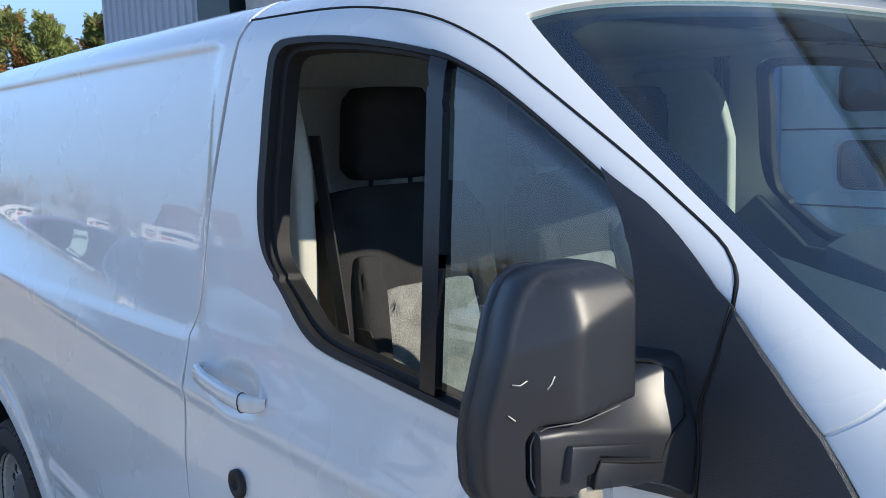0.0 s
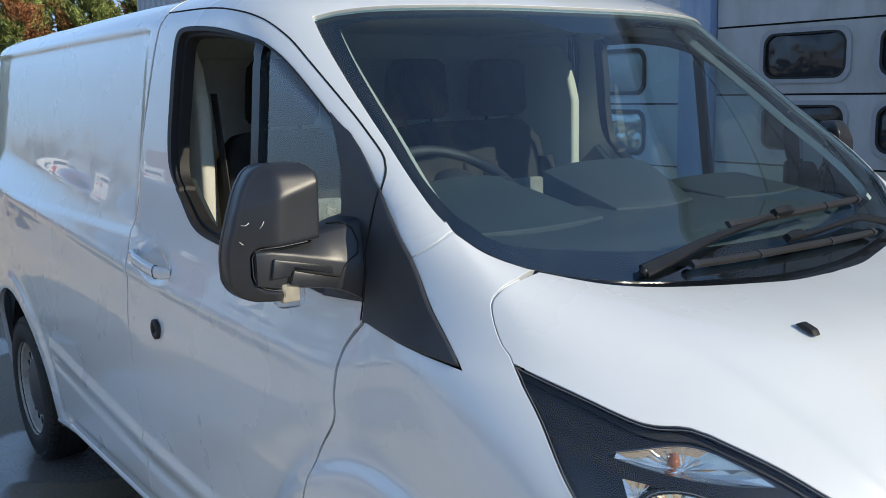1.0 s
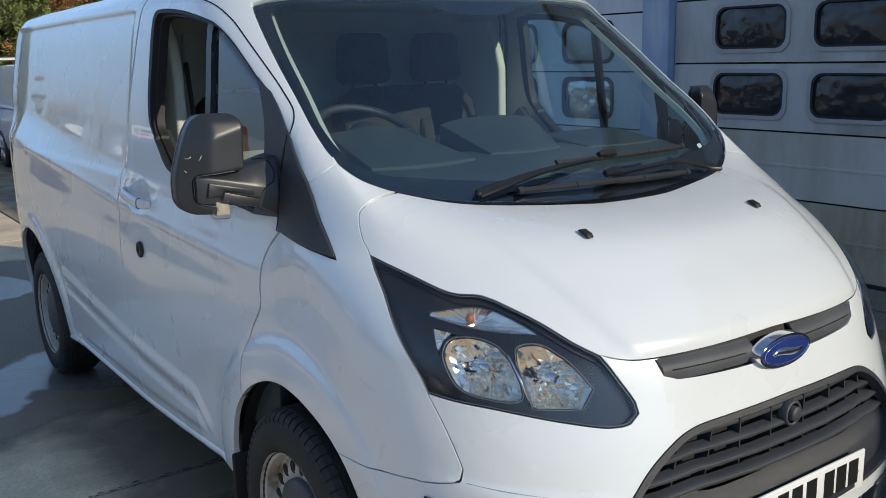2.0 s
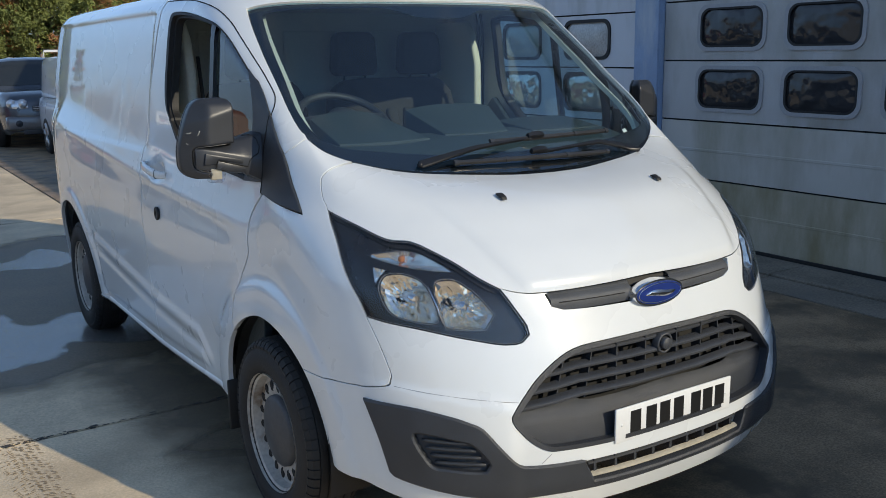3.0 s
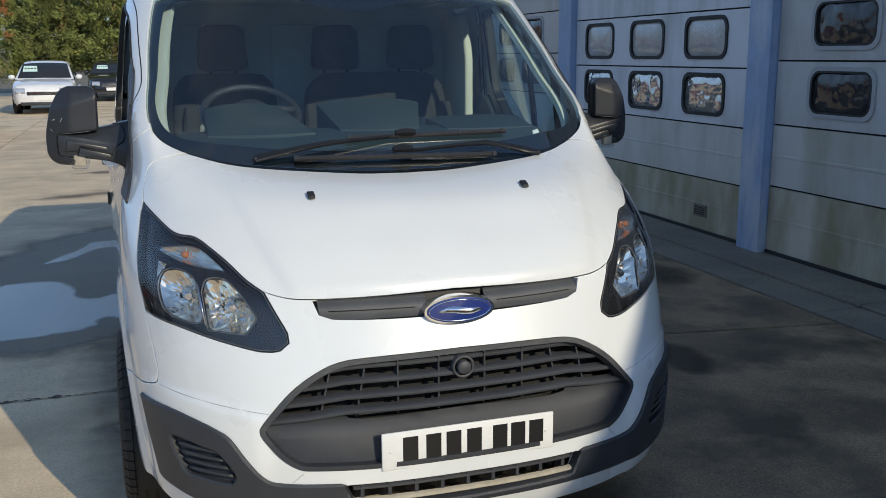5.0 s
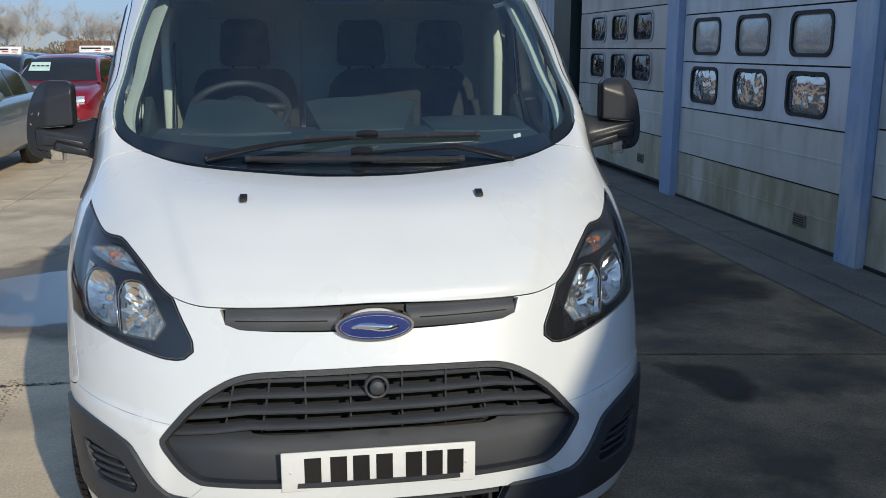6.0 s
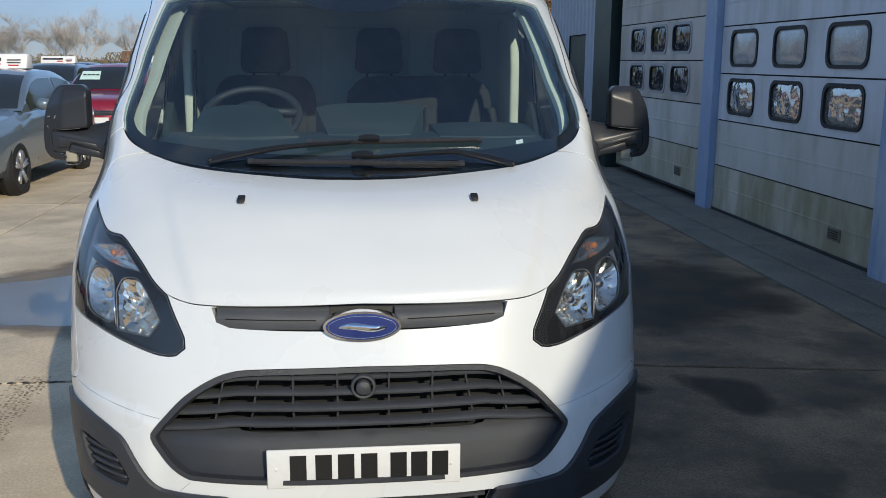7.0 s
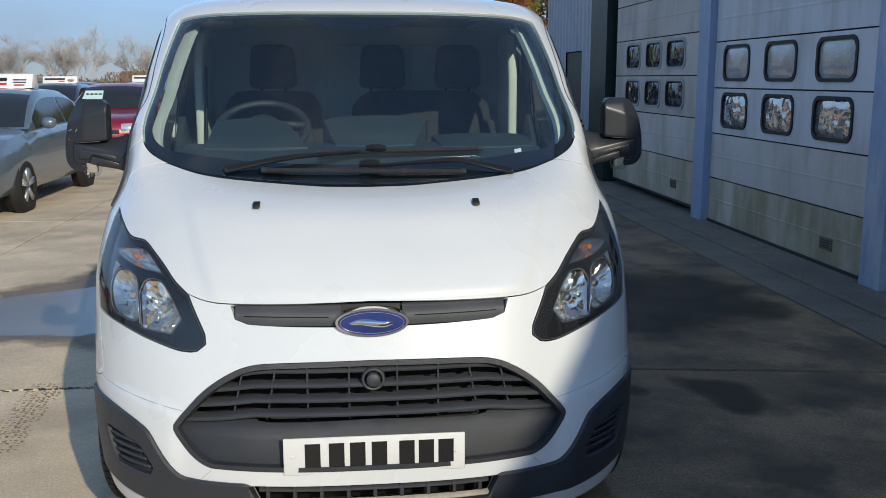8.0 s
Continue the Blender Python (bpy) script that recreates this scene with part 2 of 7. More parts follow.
def spline(pts, step=0.02, closed=False):
    """Catmull-Rom through 2D or 3D points, cut to about step."""
    P = [np.array(p, float) for p in pts]
    n = len(P)
    out = []
    last = n if closed else n - 1
    for i in range(last):
        p1, p2 = P[i], P[(i + 1) % n]
        p0 = P[i - 1] if i > 0 or closed else 2 * p1 - p2
        p3 = P[(i + 2) % n] if closed or i + 2 < n else 2 * p2 - p1
        k = max(1, int(np.linalg.norm(p2 - p1) / step))
        for j in range(k):
            t = j / k
            out.append(0.5 * (2 * p1 + (p2 - p0) * t + (2 * p0 - 5 * p1 + 4 * p2 - p3) * t * t + (3 * p1 - p0 - 3 * p2 + p3) * t ** 3))
    if not closed:
        out.append(P[-1])
    return out


# ---- the van's skin: one smooth surface, round the nose and along the sides ----
def table(tab, v):
    """Monotone cubic through (place, value) pairs."""
    if v <= tab[0][0]:
        return tab[0][1]
    if v >= tab[-1][0]:
        return tab[-1][1]
    i = 0
    while v > tab[i + 1][0]:
        i += 1

    def slope(k):
        if k == 0 or k == len(tab) - 1:
            j = min(k, len(tab) - 2)
            return (tab[j + 1][1] - tab[j][1]) / (tab[j + 1][0] - tab[j][0])
        d0 = (tab[k][1] - tab[k - 1][1]) / (tab[k][0] - tab[k - 1][0])
        d1 = (tab[k + 1][1] - tab[k][1]) / (tab[k + 1][0] - tab[k][0])
        return 0 if d0 * d1 <= 0 else 2 * d0 * d1 / (d0 + d1)
    (a, p), (b, q) = tab[i], tab[i + 1]
    h = b - a
    t = (v - a) / h
    return (2 * t ** 3 - 3 * t * t + 1) * p + (t ** 3 - 2 * t * t + t) * h * slope(i) + (3 * t * t - 2 * t ** 3) * q + (t ** 3 - t * t) * h * slope(i + 1)


# half width by height; share of it by length; foremost point by height; depth of the round corner by height
SIDE = [(0.22, 0.90), (0.32, 0.945), (0.5, 0.965), (0.65, 0.98), (0.8, 0.992), (0.986, 0.995), (1.09, 0.993), (1.135, 0.989), (1.165, 0.981), (1.265, 0.957), (1.30, 0.951), (1.45, 0.932), (1.6, 0.912), (1.85, 0.868), (1.9, 0.835), (1.935, 0.78), (1.955, 0.70)]
WID = [(0, 0.935), (0.8, 0.93), (1.1, 0.925), (1.3, 0.945), (1.6, 0.965), (2.0, 0.987), (2.4, 1.0), (3.6, 1.0), (4.2, 0.99), (4.5, 0.973), (4.7, 0.955), (4.86, 0.92), (4.93, 0.87)]
NOSE = [(0.22, 0.05), (0.3, 0.0), (0.4, -0.03), (0.5, -0.03), (0.6, -0.015), (0.75, 0.03), (0.85, 0.065), (0.907, 0.085), (0.96, 0.107), (1.0, 0.14), (1.05, 0.19), (1.1, 0.255), (1.174, 0.365), (1.2, 0.425), (1.25, 0.64), (1.4, 0.81), (1.6, 1.045), (1.84, 1.325), (1.87, 1.36), (1.92, 1.47), (1.955, 1.62)]
DEPTH = [(0.22, 0.7), (0.6, 0.72), (1.0, 0.74), (1.17, 0.72), (1.25, 0.48), (1.3, 0.34), (1.45, 0.27), (1.6, 0.33), (1.84, 0.47), (1.955, 0.5)]
POW = 2.6
WHEELS_Y, HUB_Z = (1.0, 3.94), 0.335
ARCH_Y, ARCH_R = (1.03, 3.94), (0.415, 0.475)


def ease(t):
    t = min(1, max(0, t))
    return t * t * (3 - 2 * t)


def shear(y, z):
    """The height at which the side's section is read: its shoulder line climbs towards the tail."""
    return z - 0.074 * (min(4.3, max(1.3, y)) - 2.34) * ease((z - 0.85) / 0.2) * ease((1.88 - z) / 0.48)


def swell(y, z):
    """How far the skin stands out at the wheel arches and in at the side's pressed hollows."""
    s = 0
    for yc, r, h, reach in ((ARCH_Y[0], ARCH_R[0], 0.034 if y > 1.0 else 0.034 - 0.012 * ease((1.0 - y) / 0.3), 0.2), (ARCH_Y[1], ARCH_R[1], 0.018, 0.12)):
        d = math.hypot(y - yc, z - HUB_Z)
        s += 0.55 * h * ease(1 - (d - r) / reach) + 0.45 * h * ease((r + 0.72 * reach - d) / (0.22 * reach))
    if 1.5 < y < 3.6 and 0.36 < z < 0.78:
        ridge = 0.552 + 0.095 * (y - 1.8) - 0.10 * ease((1.78 - y) / 0.12)
        s += (0.013 * ease((ridge - z) / 0.024) - 0.012 * ease((ridge - 0.035 - z) / 0.06) + 0.008 * ease((ridge - 0.105 - z) / 0.02)) * ease((y - 1.66) / 0.05) * ease((3.42 - y) / 0.06) * ease((z - 0.36) / 0.04)
    if 2.2 < y < 4.75 and z > 1.25:
        s -= 0.012 * ease((y - 2.285) / 0.06) * ease((4.7 - y) / 0.03) * ease((1.862 - z) / 0.016) * ease((z - 1.05) / 0.5)
    if 1.95 < y < 2.34 and 1.08 < z < 1.26:
        s -= 0.02 * ease(1.5 - math.hypot((y - 2.135) / 0.07, (z - 1.168) / 0.04))
    zr = shear(y, z)
    s -= 0.007 * ease((1.130 - zr) / 0.022) * ease((zr - 0.96) / 0.13) * ease((y - 1.2) / 0.25) * ease((4.6 - y) / 0.3)
    s -= 0.034 * ease((y - 4.25) / 0.4) * ease((1.5 - z) / 0.25)
    s -= 0.036 * ease((y - 2.6) / 1.6) * ease((shear(y, z) - 1.08) / 0.2)
    return s


# height of the foot of the windscreen by turn
COWL = [(0.0, 1.244), (0.222, 1.249), (0.584, 1.274), (0.809, 1.309), (0.945, 1.345), (1.039, 1.385)]


def nose_depth(z, p):
    """Foremost point and corner depth at height z; on the wings they change more gently than across the bonnet."""
    yf, b = table(NOSE, z), table(DEPTH, z)
    ze = table(COWL, abs(p))
    if 1.17 < z < ze:
        # the bonnet runs on in one gentle curve to the foot of the windscreen
        y0, y1 = table(NOSE, 1.17), table(NOSE, ze)
        h = ze - 1.17
        t = (z - 1.17) / h
        lead = 1.75 * h
        yf = y0 + lead * t + (y1 - y0 - lead) * t * t
        b = table(DEPTH, 1.17) + (table(DEPTH, ze) - table(DEPTH, 1.17)) * t
    if 1.15 < z < 1.40:
        k = ease((abs(p) - 0.98) / 0.3)
        t = min(1, max(0, (z - 1.17) / 0.23))
        h1, h2, h3 = t * t * (3 - 2 * t), t * (1 - t) ** 2, t * t * (t - 1)
        fade = ease((z - 1.15) / 0.03)
        yf, b = yf + k * (0.358 + 0.452 * h1 + 0.50 * h2 + 0.28 * h3 - yf) * fade, b + k * (0.72 - 0.43 * h1 - 0.10 * h2 - 0.08 * h3 - b) * fade
    return yf, b


@functools.lru_cache(None)
def skin(p, z, off=0.0):
    """The point of the skin at turn p (0: middle of the nose; beyond a quarter turn: metres along the side) and height z, off metres outside it."""
    if off:
        e = 0.002
        a = skin(p + e, z) - skin(p - e, z)
        b = skin(p, min(1.954, z + e)) - skin(p, z - e)
        n = a.cross(b).normalized()
        return skin(p, z) + n * off
    a, (yf, b) = abs(p), nose_depth(z, p)
    if a <= math.pi / 2:
        s, c = math.sin(a), max(0.0, math.cos(a))
        r = (s ** POW + c ** POW) ** (-1 / POW)
        X, y = r * s, yf + b - b * r * c
    else:
        X, y = 1.0, yf + b + a - math.pi / 2
    x = (table(SIDE, z + (shear(y, z) - z) * ease((y - 0.9) / 0.35)) * table(WID, y) + swell(y, z)) * X
    if z < 1.30 and a < 1.2:
        # raised middle of the bonnet, fold across the bumper
        y -= 0.013 * ease((0.466 + 0.5 * (z - 0.97) - x) / 0.045 + 0.5) * ease((z - 0.955) / 0.03) * ease((1.27 - z) / 0.06)
        y -= 0.010 * ease((0.659 + 0.14 * (x - 0.552) - z) / 0.012) * ease((x - 0.54) / 0.06)
    return Vector((math.copysign(x, p), y, z))


@functools.lru_cache(None)
def S(y, z):
    """Turn and height of the skin's point at length y on the side."""
    p = 1.4
    for _ in range(12):
        yf, b = nose_depth(z, p)
        Y = min(1, (yf + b - y) / b)
        new_p = math.pi / 2 + y - yf - b if Y <= 0 else math.atan2((1 - Y ** POW) ** (1 / POW), Y)
        p = 0.5 * (p + new_p)
    return (p if 1.15 < z < 1.42 else new_p, z)


@functools.lru_cache(None)
def F(x, z):
    """Turn and height of the skin's point at x metres from the middle of the front."""
    p = 0.5
    for _ in range(12):
        yf, b = nose_depth(z, p)
        y = yf
        for _ in range(4):
            X = min(0.9995, abs(x) / (table(SIDE, z) * table(WID, y)))
            Y = (1 - X ** POW) ** (1 / POW)
            y = yf + b * (1 - Y)
        new_p = math.atan2(X, Y)
        p = 0.5 * (p + new_p)
    return (math.copysign(p if 1.15 < z < 1.42 else new_p, x), z)


def SL(*pts, step=0.02):
    """A smooth line on the side through (length, height) points."""
    return [S(*p) for p in (spline(pts, step) if len(pts) > 2 else lerp2(pts, step) + [np.array(pts[-1])])]


def loop(*segs, step=0.02):
    """One closed outline from smooth pieces that meet in corners."""
    out = []
    for s in segs:
        out += spline(s, step)[:-1] if len(s) > 2 else lerp2(s, step)
    return out


def lerp2(s, step):
    a, b = np.array(s[0], float), np.array(s[1], float)
    k = max(1, int(np.linalg.norm(b - a) / step))
    return [a + (b - a) * j / k for j in range(k)]


def mirrored(half):
    """A symmetric outline from its half that runs from the middle above to the middle below."""
    return list(half) + [np.array((-p[0], p[1])) for p in half[-2:0:-1]]


def inset(poly, d):
    P = np.array(poly)
    area = 0.5 * np.sum(P[:, 0] * np.roll(P[:, 1], -1) - np.roll(P[:, 0], -1) * P[:, 1])
    t = np.roll(P, -1, 0) - np.roll(P, 1, 0)
    t /= np.maximum(1e-9, np.linalg.norm(t, axis=1))[:, None]
    nrm = np.stack((-t[:, 1], t[:, 0]), 1) * np.sign(area)
    return P + nrm * d


def inset_clean(poly, d):
    """An inset without the knots that tight corners tie."""
    P = np.array(poly, float)
    q = inset(P, d)
    near = np.array([np.hypot(*(P - v).T).min() for v in q])
    q = q[(near > 0.94 * d) & inside(P, q)]
    for _ in range(2):
        q = 0.5 * q + 0.25 * (np.roll(q, 1, 0) + np.roll(q, -1, 0))
    return q


def inside(poly, q):
    x, y = q[:, 0], q[:, 1]
    r = np.zeros(len(q), bool)
    for (x0, y0), (x1, y1) in zip(poly, np.roll(poly, -1, 0)):
        c = (y0 > y) != (y1 > y)
        with np.errstate(divide="ignore", invalid="ignore"):
            r ^= c & (x < (x1 - x0) * (y - y0) / (y1 - y0) + x0)
    return r


def near_line(poly, q, d):
    hit = np.zeros(len(q), bool)
    for p in poly:
        hit |= np.hypot(q[:, 0] - p[0], q[:, 1] - p[1]) < d
    return hit


def fill(outer, holes=(), step=0.03):
    """Triangles of a flat outline with holes: points, triangles, and the loops of their borders."""
    from mathutils import geometry
    loops = [np.array(outer)] + [np.array(h) for h in holes]
    pts, edges, rings = [], [], []
    for lp in loops:
        k = len(pts)
        pts += [tuple(p) for p in lp]
        rings.append(list(range(k, k + len(lp))))
        edges += [(k + i, k + (i + 1) % len(lp)) for i in range(len(lp))]
    lo, hi = loops[0].min(0), loops[0].max(0)
    gx, gy = np.meshgrid(np.arange(lo[0] + step / 2, hi[0], step), np.arange(lo[1] + step / 2, hi[1], step))
    gx = gx + (np.arange(gx.shape[0]) % 2)[:, None] * step / 2
    q = np.stack((gx.ravel(), gy.ravel()), 1)
    ok = inside(loops[0], q)
    for h in loops[1:]:
        ok &= ~inside(h, q)
    q = q[ok]
    for lp in loops:
        q = q[~near_line(lp, q, step * 0.45)]
    pts += [tuple(p) for p in q]
    vs, _, fs, *_ = geometry.delaunay_2d_cdt([Vector(p) for p in pts], edges, [], 0, 1e-6)
    V = np.array([tuple(v) for v in vs])
    T = np.array(fs)
    c = V[T].mean(1)
    ok = inside(loops[0], c)
    for h in loops[1:]:
        ok &= ~inside(h, c)
    return V, T[ok]


def sheet(bm, V, T, to3, normal_in, fold, inner=None, bevel=0.0):
    """Lays a filled outline on a surface and folds its borders in by fold; inner gives the folded edge's place."""
    vs = [bm.verts.new(to3(*v)) for v in V]
    at = {v: tuple(uv) for v, uv in zip(vs, V)}
    for t in T:
        try:
            bm.faces.new([vs[i] for i in t])
        except ValueError:
            pass
    lone = [v for v in bm.verts if not v.link_faces]
    for v in lone:
        at.pop(v, None)
    bmesh.ops.delete(bm, geom=lone, context="VERTS")
    bm.normal_update()
    flip = [f for f in bm.faces if f.normal.dot(normal_in(f.calc_center_median())) > 0]
    bmesh.ops.reverse_faces(bm, faces=flip)
    bm.normal_update()
    if fold:
        rim = [e for e in bm.edges if e.is_boundary]
        made, lip, out = {}, {}, {}
        if bevel:
            for e in rim:
                f = e.link_faces[0]
                d = (e.verts[1].co - e.verts[0].co).cross(f.normal)
                mid = (e.verts[0].co + e.verts[1].co) / 2
                d = d if d.dot(mid - f.calc_center_median()) > 0 else -d
                for v in e.verts:
                    out[v] = out.get(v, Vector()) + d.normalized()
        for e in rim:
            for v in e.verts:
                if v not in made:
                    push = out[v].normalized() * bevel if bevel else Vector()
                    nr = v.normal.copy()
                    made[v] = bm.verts.new((inner(*at[v]) if inner else v.co - nr * fold) + push)
                    if bevel:
                        lip[v] = bm.verts.new(v.co + push - nr * bevel * 0.8)
        for e in rim:
            a, b = e.verts
            f = e.link_faces[0]
            # keep the winding of the face beside
            for lp in f.loops:
                if lp.edge == e:
                    a, b = lp.vert, lp.link_loop_next.vert
            if bevel:
                bm.faces.new((b, a, lip[a], lip[b]))
                bm.faces.new((lip[b], lip[a], made[a], made[b]))
                bm.edges.get((lip[a], lip[b])).smooth = False
            else:
                bm.faces.new((b, a, made[a], made[b]))
            e.smooth = False
    return bm


KX = 0.8  # metres of a unit of turn, about


def to_van_inside(c):
    return Vector((0, max(1.2, min(4.5, c.y)) if c.y > 0.9 else 1.6, 1.0 if c.z < 1.7 else 1.2)) - c


def panel(name, outline, material, parent, holes=(), side=0, off=0.0, fold=0.016, gap=0.0022, step=0.03, label="", edge=0.0):
    """A piece of the skin, cut by its outline (turn, height). side -1 or 1: on that side alone; 0: outline goes across."""
    k = side if side else 1
    flat = [(k * p[0] * KX, p[1]) for p in outline]
    bevel = edge if edge else 0.0011 if fold and gap > 0 else 0.0
    flat = inset(flat, gap + bevel)
    hs = [inset([(k * p[0] * KX, p[1]) for p in h], -gap - bevel if gap > 0 or edge else 0) for h in holes]
    V, T = fill(flat, hs, step)
    bm = bmesh.new()
    sheet(bm, V, T, lambda u, z: skin(u / KX, z, off), to_van_inside, fold, lambda u, z: skin(u / KX, z, off - fold), bevel)
    return part(name, bm, material, parent, label)


def band(name, outer, inner, material, parent, side=0, off=0.004, fold=0.01, step=0.02, label=""):
    return panel(name, outer, material, parent, holes=[inner], side=side, off=off, fold=fold, gap=0, step=step, label=label)


def seam_backing(name, line, parent, side=0, width=0.014, off=-0.0145):
    """A dark strip behind a seam, so that the gap between two panels reads as a gap."""
    bm = bmesh.new()
    k = side if side else 1
    P = np.array([(p[0] * KX * k, p[1]) for p in spline(line, 0.02)])
    t = np.gradient(P, axis=0)
    t /= np.maximum(1e-9, np.linalg.norm(t, axis=1))[:, None]
    nr = np.stack((-t[:, 1], t[:, 0]), 1) * width
    a = [bm.verts.new(skin(p[0] / KX, min(1.95, p[1]), off)) for p in P + nr]
    b = [bm.verts.new(skin(p[0] / KX, min(1.95, p[1]), off)) for p in P - nr]
    for i in range(len(P) - 1):
        bm.faces.new((a[i], a[i + 1], b[i + 1], b[i]))
    return part(name, bm, RUBBER, parent)


def arc(yc, r, a0, a1, n=14):
    return [S(yc + r * math.cos(radians(a0 + (a1 - a0) * k / n)), HUB_Z + r * math.sin(radians(a0 + (a1 - a0) * k / n))) for k in range(n + 1)]


# shared seams, as (turn, height)
GLASS_TOP = [F(x, z) for x, z in ((0, 1.868), (0.3, 1.868), (0.58, 1.862), (0.69, 1.852))] + [F(0.752, 1.837)]
GLASS_SIDE = [F(0.752, 1.837), F(0.78, 1.72), F(0.806, 1.53), F(0.812, 1.44), F(0.80, 1.385)]
GLASS_LOW = [F(0.80, 1.385), F(0.765, 1.345), F(0.692, 1.309), F(0.525, 1.274), F(0.2, 1.249), F(0, 1.244)]
BONNET_SEAM = [F(0.692, 1.309), F(0.741, 1.3035), F(0.777, 1.296), F(0.799, 1.286), F(0.8125, 1.274), F(0.820, 1.262),
               F(0.8255, 1.248), F(0.8305, 1.232), F(0.835, 1.215), F(0.838, 1.200), S(0.715, 1.186), S(0.702, 1.173)]
LAMP_TOP = [S(0.702, 1.173), S(0.581, 1.140), F(0.757, 1.106), F(0.703, 1.100), F(0.667, 1.078), F(0.623, 1.044), F(0.579, 1.002), F(0.538, 0.974)]
LAMP_NOSE = [F(0.538, 0.974), F(0.513, 0.922), F(0.485, 0.866), F(0.483, 0.840), F(0.508, 0.820), F(0.559, 0.817), F(0.649, 0.836), F(0.758, 0.863), F(0.83, 0.877), S(0.433, 0.886)]
LAMP_BACK = SL((0.433, 0.886), (0.469, 0.937), (0.538, 1.010), (0.593, 1.075), (0.633, 1.115), (0.702, 1.173))
WING_SEAM = [S(0.433, 0.886), S(0.378, 0.804), S(0.335, 0.722), S(0.338, 0.697), S(0.405, 0.676), S(0.55, 0.655), S(0.70, 0.646), S(0.752, 0.643)]
A0 = math.degrees(math.atan2(0.643 - HUB_Z, 0.752 - ARCH_Y[0]))
A1 = math.degrees(math.atan2(0.635 - HUB_Z, 1.317 - ARCH_Y[0]))
DOOR_FRONT = SL((1.317, 0.635), (1.304, 0.717), (1.262, 0.851), (1.200, 0.948), (1.198, 1.012), (1.179, 1.109), (1.119, 1.183))
TRIM_BACK = SL((1.119, 1.183), (1.119, 1.234), (1.119, 1.26), (1.121, 1.291), (1.124, 1.317), (1.122, 1.344), (1.114, 1.372), (1.102, 1.418), (1.096, 1.456))
TRIM_UP = SL((1.096, 1.456), (0.978, 1.332))
TRIM_DOWN = SL((0.978, 1.332), (0.955, 1.301), (0.905, 1.240), (0.792, 1.153))
TRIM_FRONT = TRIM_UP[:-1] + TRIM_DOWN
TRIM_LOW = SL((0.792, 1.153), (0.84, 1.1575), (0.985, 1.170), (1.119, 1.183))
DOOR_TOP = SL((1.096, 1.456), (1.100, 1.484), (1.126, 1.519), (1.194, 1.569), (1.283, 1.632), (1.436, 1.731), (1.541, 1.795), (1.657, 1.846), (1.789, 1.874), (1.958, 1.891), (2.226, 1.899))
DOOR_BACK = SL((2.226, 1.899), (2.250, 1.747), (2.294, 1.527), (2.320, 1.324), (2.348, 1.247), (2.345, 1.14), (2.339, 0.904), (2.34, 0.33))
WINDOW = [S(*p) for p in spline(((2.101, 1.654), (2.098, 1.79), (2.093, 1.822), (2.065, 1.842), (1.95, 1.84), (1.805, 1.824), (1.634, 1.791), (1.549, 1.76), (1.467, 1.717), (1.357, 1.648), (1.277, 1.594), (1.216, 1.554), (1.200, 1.45), (1.205, 1.30), (1.235, 1.222), (1.35, 1.225), (1.511, 1.240), (1.745, 1.270), (1.877, 1.286), (1.933, 1.308), (2.016, 1.381), (2.082, 1.437), (2.103, 1.475)), 0.01, closed=True)]

for _ in range(40):
    WINDOW = [tuple(0.5 * np.array(b) + 0.25 * (np.array(a) + np.array(c))) if b[1] < 1.6 and S(1.75, b[1])[0] < b[0] else b for a, b, c in zip(WINDOW[-1:] + WINDOW[:-1], WINDOW, WINDOW[1:] + WINDOW[:1])]


def rev(seg):
    return list(reversed(seg))


van = tagged(new("panel_van"), "white panel van, dusty, with black mirrors and steel wheels, on concrete", "van")

# cab frame: windscreen pillars, header and roof rails
top = 1.953
half_glass = loop(GLASS_TOP, GLASS_SIDE, GLASS_LOW)
k_top = [(p, top) for p in np.linspace(S(2.226, top)[0], 0, 90)]
half = loop([F(0, 1.868), F(0.3, 1.868)], GLASS_TOP[1:], GLASS_SIDE, [F(0.80, 1.385), S(0.978, 1.332)], rev(TRIM_UP), DOOR_TOP, SL((2.226, 1.899), (2.226, top))) + [np.array(p) for p in k_top]
panel("cab_frame", mirrored(half), PAINT, van, fold=0.02, step=0.018, gap=0.0016)

# windscreen: one pane with the black printed border under it
screen_line = mirrored(half_glass + [np.array(F(0, 1.244))])
windscreen = panel("windscreen", screen_line, SCREEN, van, off=-0.004, fold=0.006, step=0.016, label="raked laminated windscreen with black printed border")
windscreen.visible_shadow = False
inner_half = loop([F(0, 1.808), F(0.09, 1.811), F(0.15, 1.824), F(0.20, 1.840), F(0.25, 1.848), F(0.32, 1.848), F(0.58, 1.842), F(0.67, 1.835), F(0.718, 1.818)], [F(0.718, 1.818), F(0.750, 1.70), F(0.780, 1.53), F(0.784, 1.46), F(0.764, 1.40), F(0.71, 1.362), F(0.6, 1.345), F(0.4, 1.325), F(0.2, 1.315), F(0, 1.312)])
screen_out = [(p[0] / KX, p[1]) for p in inset([(p[0] * KX, p[1]) for p in screen_line], -0.014)]
band("printed_border", screen_out, mirrored(inner_half + [np.array(F(0, 1.312))]), GLOSSBLACK, windscreen, off=-0.016, fold=0.0, step=0.016)

